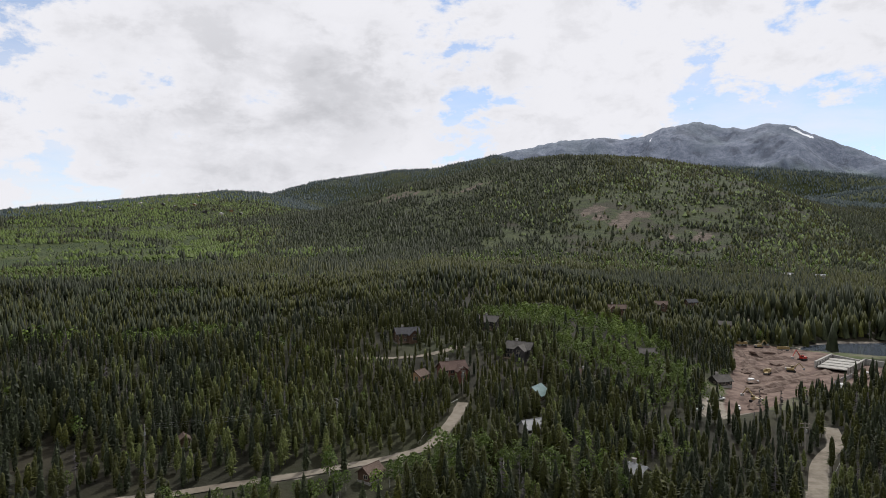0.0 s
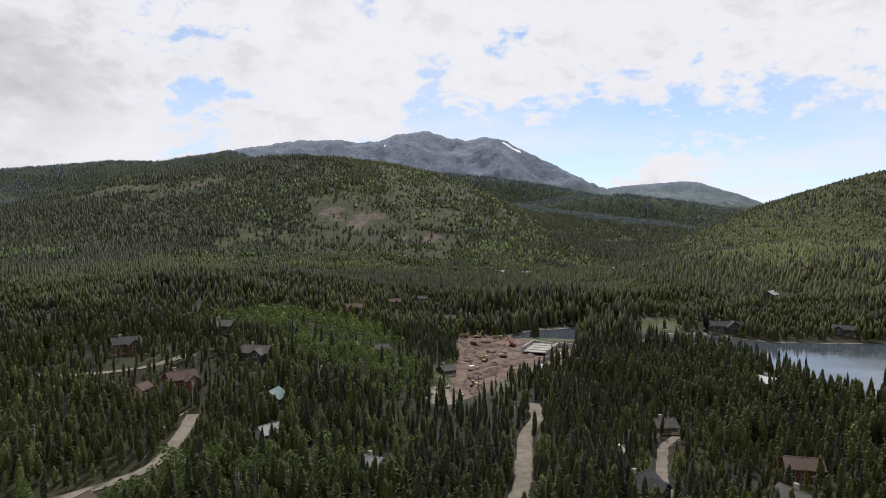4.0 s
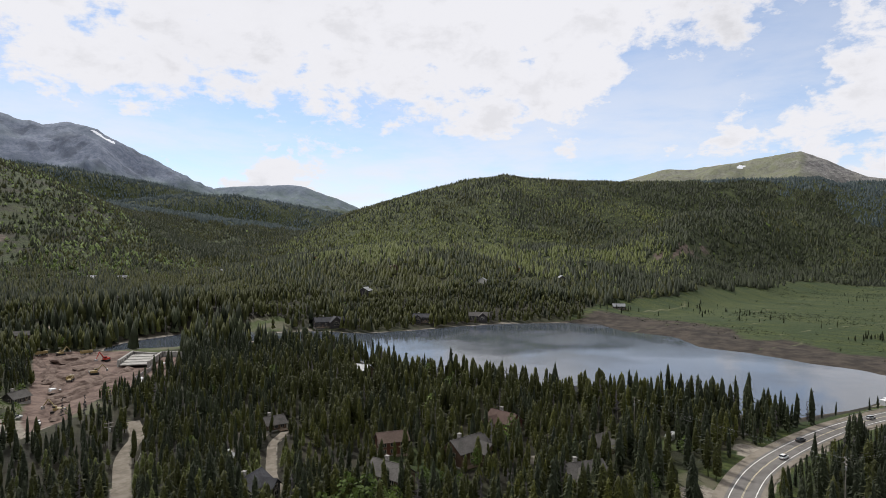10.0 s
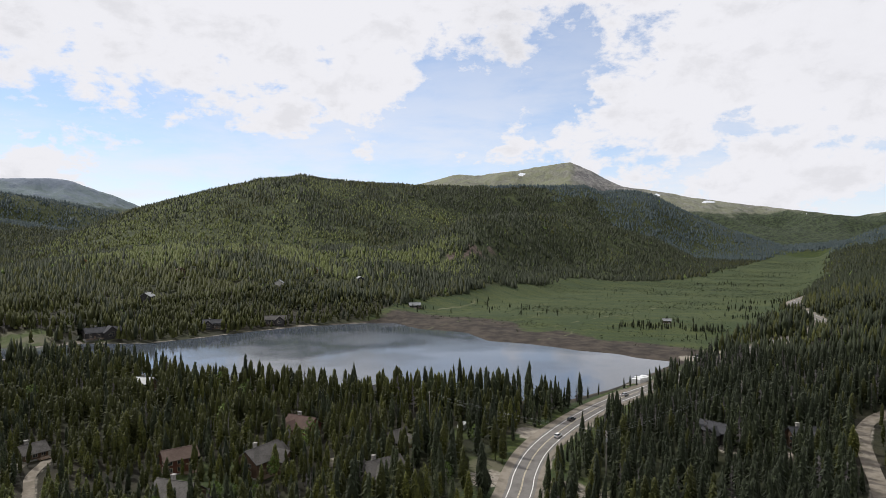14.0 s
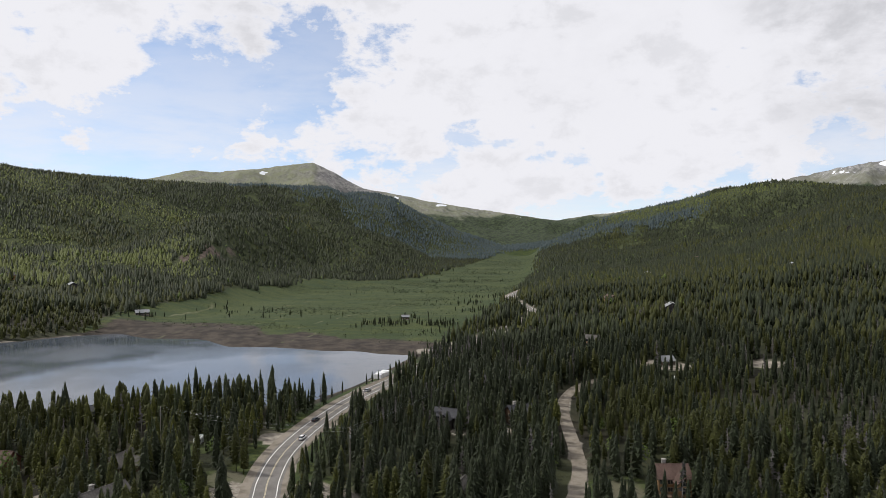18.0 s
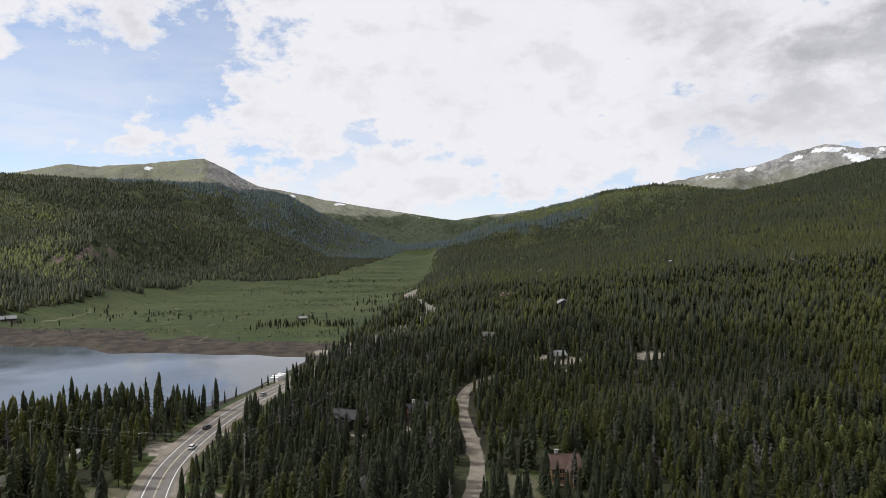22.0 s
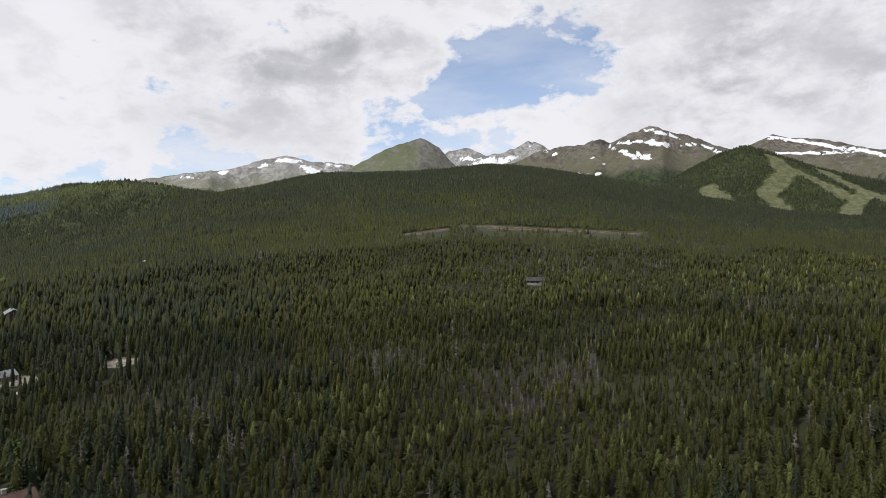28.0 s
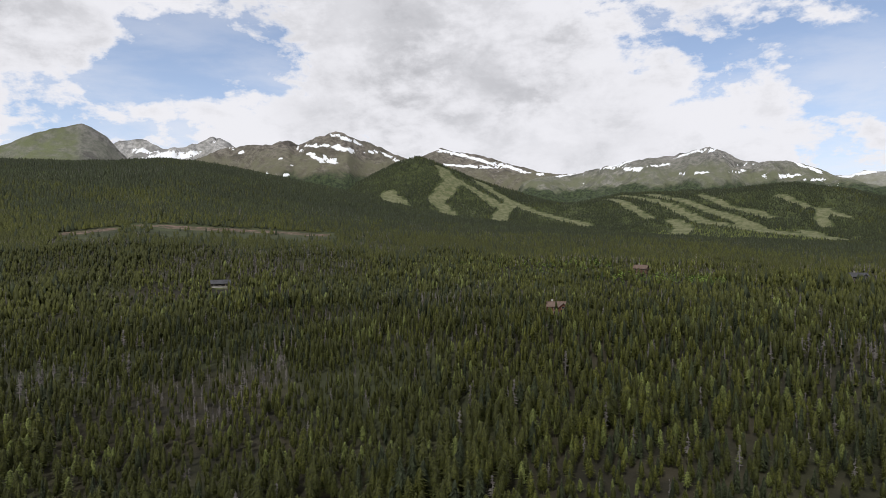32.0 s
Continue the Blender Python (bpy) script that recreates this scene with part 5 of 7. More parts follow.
# how high the ground already met on the way out stands, to leave out woods behind the crests
skyline = np.maximum.accumulate((GZ - EYE_HEIGHT) / np.maximum(GD, 1), axis=0)


def in_view(x, y, top):
    d, b = np.hypot(x, y), bearing_of(x, y)
    i = np.clip(np.searchsorted(rings, d) - 1, 0, len(rings) - 1)
    j = np.clip(np.searchsorted(turns, b), 0, len(turns) - 1)
    return (top - EYE_HEIGHT) / d > skyline[i, j] - 0.004


def plant(d0, d1, spacing, lods, height_range, far=False):
    x, y = spots(d0, d1, spacing)
    keep = rng.uniform(0, 1, len(x)) < wooded(x, y) * (run_share(x, y) if d1 > 600 else 1) * (0.60 + 0.55 * smooth(-0.16 - 0.2 * smooth(125, 140, bearing_of(x, y)), 0.08 - 0.2 * smooth(125, 140, bearing_of(x, y)), fbm(x, y, 42, 4, 91)))
    # small glades
    keep &= rng.uniform(0, 1, len(x)) > 0.6 * smooth(0.13, 0.24, fbm(x, y, 34, 3, 97)) * smooth(140, 122, bearing_of(x, y))
    x, y = x[keep], y[keep]
    z = surface(x, y)
    if far:
        m = in_view(x, y, z + 14)
        x, y, z = x[m], y[m], z[m]
    return x, y, z, kinds(x, y)


def sight_height(x, y, z):
    """How high trees may stand in front of the roads before they hide them from the camera."""
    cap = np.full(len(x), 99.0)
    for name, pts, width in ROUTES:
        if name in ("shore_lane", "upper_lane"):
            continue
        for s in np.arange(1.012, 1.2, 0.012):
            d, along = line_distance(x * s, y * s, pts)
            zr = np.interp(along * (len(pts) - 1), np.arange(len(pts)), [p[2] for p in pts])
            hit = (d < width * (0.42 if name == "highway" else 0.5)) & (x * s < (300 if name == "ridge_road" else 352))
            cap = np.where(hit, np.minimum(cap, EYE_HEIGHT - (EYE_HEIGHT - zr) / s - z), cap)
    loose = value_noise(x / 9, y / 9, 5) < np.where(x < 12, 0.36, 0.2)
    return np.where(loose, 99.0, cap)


TREE_HEIGHT = (10.2, 12.0, 8.0, 10.5, 8.4)
WIDE = (1.2, 1.12, 1.1, 0.95, 1.3)
near_pine = [needle_tree(4, 5, 54, 0.158, 0.18, 0.58, s, 0.1) for s in range(8)]
near_spruce = [needle_tree(4, 5, 56, 0.160, 0.05, 0.80, s + 20, 0.4) for s in range(8)]
close_pine = [needle_tree(3, 4, 26, 0.158, 0.16, 0.58, s + 200, 0.1, 0.036) for s in range(7)]
close_spruce = [needle_tree(3, 4, 26, 0.160, 0.05, 0.78, s + 220, 0.4, 0.036) for s in range(7)]
close_aspen = [leaf_crown(50, s + 240) for s in range(4)]
near_aspen = [leaf_crown(130, s + 40) for s in range(4)]
near_snag = [snag(44, s + 60) for s in range(4)]
mid_pine = [crown_tree(2, 4, 0.170, 0.16, s + 80) for s in range(8)]
mid_spruce = [crown_tree(2, 4, 0.155, 0.06, s + 90) for s in range(8)]
mid_aspen = [leaf_crown(14, s + 100, 0.7, 0.26) for s in range(4)]
mid_snag = [snag(14, s + 110) for s in range(4)]
back_pine = [crown_tree(1, 4, 0.20, 0.14, s + 180) for s in range(6)]
back_spruce = [crown_tree(1, 4, 0.17, 0.06, s + 190) for s in range(6)]
back_aspen = [crown_tree(2, 4, 0.30, 0.2, s + 170) for s in range(4)]
far_pine = [crown_tree(1, 3, 0.24, 0.10, s + 120) for s in range(6)]
far_aspen = [crown_tree(1, 3, 0.42, 0.15, s + 130) for s in range(4)]
far_snag = [snag(4, s + 140) for s in range(4)]
LODS = (((near_pine, near_spruce, near_aspen, near_snag, near_pine), 165, 275, 4.0, 1.0, False), ((close_pine, close_spruce, close_aspen, near_snag, close_pine), 275, 450, 4.2, 1.0, False), ((mid_pine, mid_spruce, mid_aspen, mid_snag, mid_pine), 450, 760, 4.8, 1.0, False),
        ((back_pine, back_spruce, back_aspen, far_snag, back_pine), 760, 1250, 5.4, 0.95, True), ((far_pine, far_pine, far_aspen, far_snag, far_pine), 1250, 2500, 7.2, 0.88, True), ((far_pine, far_pine, far_aspen, far_snag, far_pine), 2500, 3700, 9.2, 1.0, True))
NAMES = (("pine_forest", PINE, "dark olive lodgepole pine forest"), ("spruce_forest", SPRUCE, "dark blue-green spruce forest"),
         ("aspen_grove", ASPEN, "bright green aspen groves among the pines"), ("dead_trees", DEAD, "grey beetle-killed standing dead pines"),
         ("sunlit_pines", SUNLIT_PINE, "lighter yellow-green stand of young pines"))
SINGLE = []
for level, (shapes, d0, d1, spacing, grow, far) in enumerate(LODS):
    x, y, z, kind = plant(d0, d1, spacing, shapes, None, far)
    tall = 1.05 * fbm(x, y, 60, 3, 111) + 0.8 * fbm(x, y, 22, 2, 113) + 0.45 * smooth(60, 18, polygon_distance(x, y, LAKE)) * (y > 36) * (x < 380) * (np.hypot(x, y) < 480)
    for k in range(5):
        m = kind == k
        size = TREE_HEIGHT[k] * grow * (1 + tall[m] * 0.9) * rng.uniform(0.72, 1.22, m.sum())
        wide = WIDE[k] * rng.uniform(0.8, 1.25, m.sum()) * (1.2 if far else 1.0)
        xs, ys, zs = x[m], y[m], z[m]
        # the western woods are younger and lower
        low = smooth(122, 150, bearing_of(xs, ys)) * smooth(1400, 900, np.hypot(xs, ys))
        # and those round the lake old and tall
        high = smooth(20, 38, bearing_of(xs, ys)) * smooth(122, 112, bearing_of(xs, ys)) * smooth(700, 480, np.hypot(xs, ys))
        # trees behind the inlet enlarged so its water reflects darker to the camera
        pond = smooth(22, 27, bearing_of(xs, ys)) * smooth(44, 39, bearing_of(xs, ys)) * smooth(490, 520, np.hypot(xs, ys)) * smooth(720, 660, np.hypot(xs, ys))
        size, wide = size * (1 - 0.20 * low + 0.16 * high + 0.5 * pond), wide * (1 + 0.16 * low - 0.06 * high)
        # lower or drop near trees that block the camera's sight of the roads
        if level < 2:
            cap = sight_height(xs, ys, zs)
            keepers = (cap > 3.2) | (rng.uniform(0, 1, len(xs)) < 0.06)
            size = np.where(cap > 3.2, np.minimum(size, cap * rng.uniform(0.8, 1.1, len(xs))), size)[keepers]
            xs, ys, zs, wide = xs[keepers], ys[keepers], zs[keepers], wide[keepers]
        size = np.where((polygon_distance(xs, ys, LAKE) < 30) & (xs > 322) & (ys < 30), np.minimum(size, 6.5), size)
        if level == 0:
            order = np.argsort(np.hypot(xs, ys) + 1000 * (np.hypot(xs, ys) < 190))
            count = (150, 150, 60, 30, 0)[k]
            SINGLE.append([(xs[q], ys[q], zs[q], size[q], wide[q]) for q in order[:count]])
            rest = order[count:]
            xs, ys, zs, size, wide = xs[rest], ys[rest], zs[rest], size[rest], wide[rest]
        n, m, words = NAMES[k]
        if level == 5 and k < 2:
            # the far ridges up the valleys carry spruce with blue haze in its colour
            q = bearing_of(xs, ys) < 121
            scatter("spruce_forest", shapes[k], xs[q], ys[q], zs[q], size[q], wide[q], HAZE_SPRUCE, "distant spruce forest on the ridges, coloured with blue haze", "forest", 0.6, True)
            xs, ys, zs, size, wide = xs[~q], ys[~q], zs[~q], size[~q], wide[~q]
        scatter(n, shapes[k], xs, ys, zs, size, wide, m, words, "forest", 0.6 if far else 1.0, level > 3)

# willow clumps and lone trees on the meadow, brush on the open slopes
x, y = spots(450, 2600, 6.0, 70, 112)
px, py = plan_of(x, y)
m = (polygon_distance(px, py, MEADOW) < -6) & (polygon_distance(px, py, LAKE) > 40)
m &= rng.uniform(0, 1, len(x)) < 0.05 + 0.75 * smooth(0.02, 0.10, fbm(px * 1.7 - py * 0.3, py * 0.5 + px * 0.2, 60, 4, 33))
x, y = x[m], y[m]
willow = [leaf_crown(7, s + 150, 0.95, 0.75) for s in range(4)]
scatter("willow_scrub", willow, x, y, surface(x, y), rng.uniform(1.4, 3.0, len(x)), rng.uniform(1.3, 2.6, len(x)), WILLOW, "low green willow clumps scattered over the meadow", "shrubs")
x, y = spots(900, 2250, 7.4)
px, py = plan_of(x, y)
bare = np.clip(sum(blob(px, py, *polar(b, d), rx, ry, -b) for b, d, rx, ry in OPEN), 0, 1)
m = rng.uniform(0, 1, len(x)) < bare * (0.35 + 0.6 * smooth(-0.1, 0.1, fbm(px, py, 45, 4, 73)))
x, y = x[m], y[m]
brush = [leaf_crown(5, s + 160, 0.95, 0.7) for s in range(4)]
scatter("aspen_scrub", brush, x, y, surface(x, y), rng.uniform(1.5, 4.0, len(x)), rng.uniform(0.8, 1.4, len(x)), SCRUB, "green aspen scrub on the open hillside", "shrubs")
xs, ys = [], []
for cx, cy, n, r in ((620, -34, 26, 22), (609, -84, 22, 16), (655, -62, 8, 14), (850, -188, 26, 30), (780, -150, 16, 30), (740, 120, 14, 40), (690, 60, 5, 40), (950, -60, 10, 60), (1100, -190, 20, 60), (1300, -260, 24, 60), (560, -95, 14, 25), (705, -150, 18, 25), (680, 215, 12, 25)):
    xs.append(cx + rng.normal(0, r * 0.4, n * 2))
    ys.append(cy + rng.normal(0, r * 0.7, n * 2))
x, y = spread(np.concatenate(xs), np.concatenate(ys))
scatter("meadow_spruces", close_spruce, x, y, surface(x, y), rng.uniform(3, 7.5, len(x)), rng.uniform(1.1, 1.8, len(x)), SPRUCE, "dark spruce clumps standing in the green meadow", "trees")
# woods behind and below the camera, never close
x, y = spots(20, 140, 6.5)
x2, y2 = spots(140, 900, 13.0, 229, 271)
x3, y3 = spots(140, 900, 13.0, -90, -49)
x, y = np.concatenate([x, x2, x3]), np.concatenate([y, y2, y3])
m = wooded(x, y) > 0.5
x, y = x[m], y[m]
scatter("pine_forest", back_pine, x, y, surface(x, y), rng.uniform(6, 11, len(x)), rng.uniform(0.9, 1.4, len(x)), PINE, "dark olive lodgepole pine forest", "forest")
# ---------------------------------------------------------------- the nearest trees, one by one
def bare_mesh(name, shape, material):
    ob = mesh_object(name, *shape, material)
    me = ob.data
    bpy.data.objects.remove(ob)
    return me


def lone_tree(name, crown_mesh, trunk_mesh, x, y, z, size, wide, words, category, group):
    base = new(name)
    base.matrix_basis = Matrix.LocRotScale((x, y, z), Euler((random.gauss(0, 0.02), random.gauss(0, 0.02), random.uniform(0, 6.28))), (size * wide, size * wide, size))
    t = new("trunk", trunk_mesh)
    t.parent = base
    if crown_mesh:
        c = new("crown", crown_mesh)
        c.parent = base
    tagged(base, words, category, group)


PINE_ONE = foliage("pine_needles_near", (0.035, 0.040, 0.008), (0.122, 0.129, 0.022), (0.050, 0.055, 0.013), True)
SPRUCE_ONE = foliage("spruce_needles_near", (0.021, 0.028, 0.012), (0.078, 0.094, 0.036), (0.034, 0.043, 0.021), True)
pine_meshes = [bare_mesh("pine_crown", needle_tree(5, 7, 170, 0.158, 0.18, 0.58, s + 300, 0.1, 0.018), PINE_ONE) for s in range(4)]
spruce_meshes = [bare_mesh("spruce_crown", needle_tree(5, 7, 180, 0.160, 0.05, 0.80, s + 320, 0.4, 0.018), SPRUCE_ONE) for s in range(4)]
aspen_meshes = [bare_mesh("aspen_crown", leaf_crown(220, s + 7), ASPEN) for s in range(3)]
snag_meshes = [bare_mesh("snag_trunk", snag(26, s + 5), DEAD) for s in range(3)]
trunk_mesh = bare_mesh("conifer_trunk", trunk_shape(0.93, 0.016, 6), BARK)
aspen_trunk = bare_mesh("aspen_trunk", trunk_shape(0.9, 0.014, 6), PALE_BARK)
for spot in SINGLE[0]:
    lone_tree("pine_tree", random.choice(pine_meshes), trunk_mesh, *spot, "dark green lodgepole pine on the forest slope", "tree", "lodgepole pines")
for spot in SINGLE[1]:
    lone_tree("spruce_tree", random.choice(spruce_meshes), trunk_mesh, *spot, "tall narrow dark green spruce in the forest", "tree", "spruces")
for spot in SINGLE[2]:
    lone_tree("aspen_tree", random.choice(aspen_meshes), aspen_trunk, *spot, "bright green aspen with a pale trunk", "tree", "aspens")
for spot in SINGLE[3]:
    lone_tree("dead_tree", None, random.choice(snag_meshes), *spot, "bare grey dead standing pine", "tree", "dead pines")
# ---------------------------------------------------------------- houses and cabins
def part(name, bm, material, parent, label=""):
    """Links a bmesh as one mesh object under a thing or a part."""
    me = bpy.data.meshes.new(name)
    bm.normal_update()
    bm.to_mesh(me)
    bm.free()
    me.materials.append(material)
    ob = new(name, me)
    ob.parent = parent
    if label:
        tagged(ob, label)
    return ob


def box(x0, x1, y0, y1, z0, z1, bm=None, bevel=0.0):
    b = bm or bmesh.new()
    v = [b.verts.new(p) for p in ((x0, y0, z0), (x1, y0, z0), (x1, y1, z0), (x0, y1, z0), (x0, y0, z1), (x1, y0, z1), (x1, y1, z1), (x0, y1, z1))]
    fs = [b.faces.new([v[k] for k in q]) for q in ((3, 2, 1, 0), (4, 5, 6, 7), (0, 1, 5, 4), (1, 2, 6, 5), (2, 3, 7, 6), (3, 0, 4, 7))]
    if bevel:
        bmesh.ops.bevel(b, geom=list({e for f in fs for e in f.edges}), offset=bevel, segments=1, affect="EDGES")
    return b


def prism(outline, y0, y1, bm=None):
    """An x-z outline drawn out along y."""
    b = bm or bmesh.new()
    a = [b.verts.new((x, y0, z)) for x, z in outline]
    c = [b.verts.new((x, y1, z)) for x, z in outline]
    b.faces.new(a)
    b.faces.new(c[::-1])
    for k in range(len(a)):
        j = (k + 1) % len(a)
        b.faces.new((a[j], a[k], c[k], c[j]))
    bmesh.ops.recalc_face_normals(b, faces=b.faces[:])
    return b


def tube(p0, p1, r0, r1=None, sides=8, bm=None):
    b = bm or bmesh.new()
    p0, p1 = Vector(p0), Vector(p1)
    q = (p1 - p0).to_track_quat("Z", "Y").to_matrix()
    r1 = r0 if r1 is None else r1
    lo = [b.verts.new(p0 + q @ Vector((r0 * math.cos(k * 2 * math.pi / sides), r0 * math.sin(k * 2 * math.pi / sides), 0))) for k in range(sides)]
    hi = [b.verts.new(p1 + q @ Vector((r1 * math.cos(k * 2 * math.pi / sides), r1 * math.sin(k * 2 * math.pi / sides), 0))) for k in range(sides)]
    for k in range(sides):
        j = (k + 1) % sides
        b.faces.new((lo[k], lo[j], hi[j], hi[k]))
    b.faces.new(lo[::-1])
    b.faces.new(hi)
    return b


GLASS = Maker("window_glass").rough(0.08, 0.6).m
GLASS.node_tree.nodes["Principled BSDF"].inputs["Base Color"].default_value = (0.02, 0.025, 0.03, 1)
STONE = plain("stone_masonry", (0.16, 0.15, 0.14), (0.36, 0.34, 0.31), 0.6, 0.9, bump=0.5)
TRIM = plain("trim_paint", (0.30, 0.26, 0.20), (0.42, 0.37, 0.30), 0.8, 0.7)
DECK = plain("deck_boards", (0.12, 0.085, 0.06), (0.22, 0.16, 0.115), 0.5, 0.8, stretch=(1, 8, 1))
WALLS = {
    "brown": plain("brown_boards", (0.060, 0.036, 0.024), (0.115, 0.072, 0.048), 0.5, 0.8, stretch=(1, 1, 9)),
    "red": plain("red_brown_logs", (0.075, 0.030, 0.020), (0.130, 0.055, 0.036), 0.5, 0.8, stretch=(1, 1, 9)),
    "dark": plain("dark_boards", (0.026, 0.024, 0.024), (0.055, 0.050, 0.048), 0.5, 0.8, stretch=(1, 1, 9)),
    "tan": plain("tan_boards", (0.20, 0.115, 0.055), (0.32, 0.19, 0.095), 0.5, 0.8, stretch=(1, 1, 9)),
    "raw": plain("raw_timber", (0.34, 0.20, 0.11), (0.48, 0.31, 0.18), 0.5, 0.8, stretch=(1, 1, 9)),
    "pale": plain("pale_boards", (0.34, 0.32, 0.29), (0.48, 0.46, 0.42), 0.5, 0.8, stretch=(1, 1, 9)),
}
ROOFS = {
    "grey": plain("grey_shingles", (0.062, 0.057, 0.052), (0.112, 0.104, 0.096), 0.45, 0.85, bump=0.5),
    "brown": plain("brown_shingles", (0.077, 0.053, 0.041), (0.130, 0.093, 0.076), 0.45, 0.85, bump=0.5),
    "dark": plain("charcoal_shingles", (0.034, 0.034, 0.037), (0.065, 0.065, 0.071), 0.45, 0.85, bump=0.5),
    "red": plain("rust_shingles", (0.066, 0.042, 0.034), (0.108, 0.070, 0.058), 0.45, 0.85, bump=0.5),
    "teal": plain("teal_metal_roof", (0.124, 0.192, 0.192), (0.205, 0.285, 0.285), 0.8, 0.35, 0.3, 0.5),
    "pale": plain("pale_metal_roof", (0.17, 0.175, 0.18), (0.27, 0.275, 0.28), 0.8, 0.4, 0.2, 0.5),
}


def roof_slabs(house, x0, x1, y0, y1, eave, ridge, material, over=0.7, along="x"):
    """Two sloping slabs that meet at a ridge."""
    mid = (y0 + y1) / 2
    half = (y1 - y0) / 2
    slope = (ridge - eave) / half
    for s in (-1, 1):
        b = bmesh.new()
        ye, ze = mid + s * (half + over), eave - slope * over
        pts = [(mid, ridge), (ye, ze), (ye, ze + 0.22), (mid, ridge + 0.26)]
        a = [b.verts.new((x0 - over, y, z)) for y, z in pts]
        c = [b.verts.new((x1 + over, y, z)) for y, z in pts]
        b.faces.new(a)
        b.faces.new(c[::-1])
        for k in range(4):
            j = (k + 1) % 4
            b.faces.new((a[j], a[k], c[k], c[j]))
        bmesh.ops.recalc_face_normals(b, faces=b.faces[:])
        if along == "y":
            bmesh.ops.transform(b, matrix=Matrix.Rotation(math.pi / 2, 4, "Z"), verts=b.verts[:])
        part("roof_slab", b, material, house)
    if along == "x":
        part("ridge_cap", box(x0 - over, x1 + over, mid - 0.14, mid + 0.14, ridge + 0.2, ridge + 0.33), material, house)


def window(house, x, y, z, w, h, face):
    """A framed window set proud on the wall; face: -y front, +x or -x gable end."""
    m = {"front": Matrix.Identity(4), "right": Matrix.Rotation(math.pi / 2, 4, "Z"), "left": Matrix.Rotation(-math.pi / 2, 4, "Z")}[face]
    m = Matrix.Translation((x, y, z)) @ m
    b = bmesh.new()
    for q in ((-w / 2 - 0.1, -w / 2, -h / 2 - 0.1, h / 2 + 0.1), (w / 2, w / 2 + 0.1, -h / 2 - 0.1, h / 2 + 0.1), (-w / 2, w / 2, h / 2, h / 2 + 0.1), (-w / 2, w / 2, -h / 2 - 0.1, -h / 2), (-0.04, 0.04, -h / 2, h / 2)):
        box(q[0], q[1], -0.09, 0.02, q[2], q[3], b)
    bmesh.ops.transform(b, matrix=m, verts=b.verts[:])
    f = part("window", b, TRIM, house)
    b = box(-w / 2, w / 2, -0.05, 0.01, -h / 2, h / 2)
    bmesh.ops.transform(b, matrix=m, verts=b.verts[:])
    part("pane", b, GLASS, f)


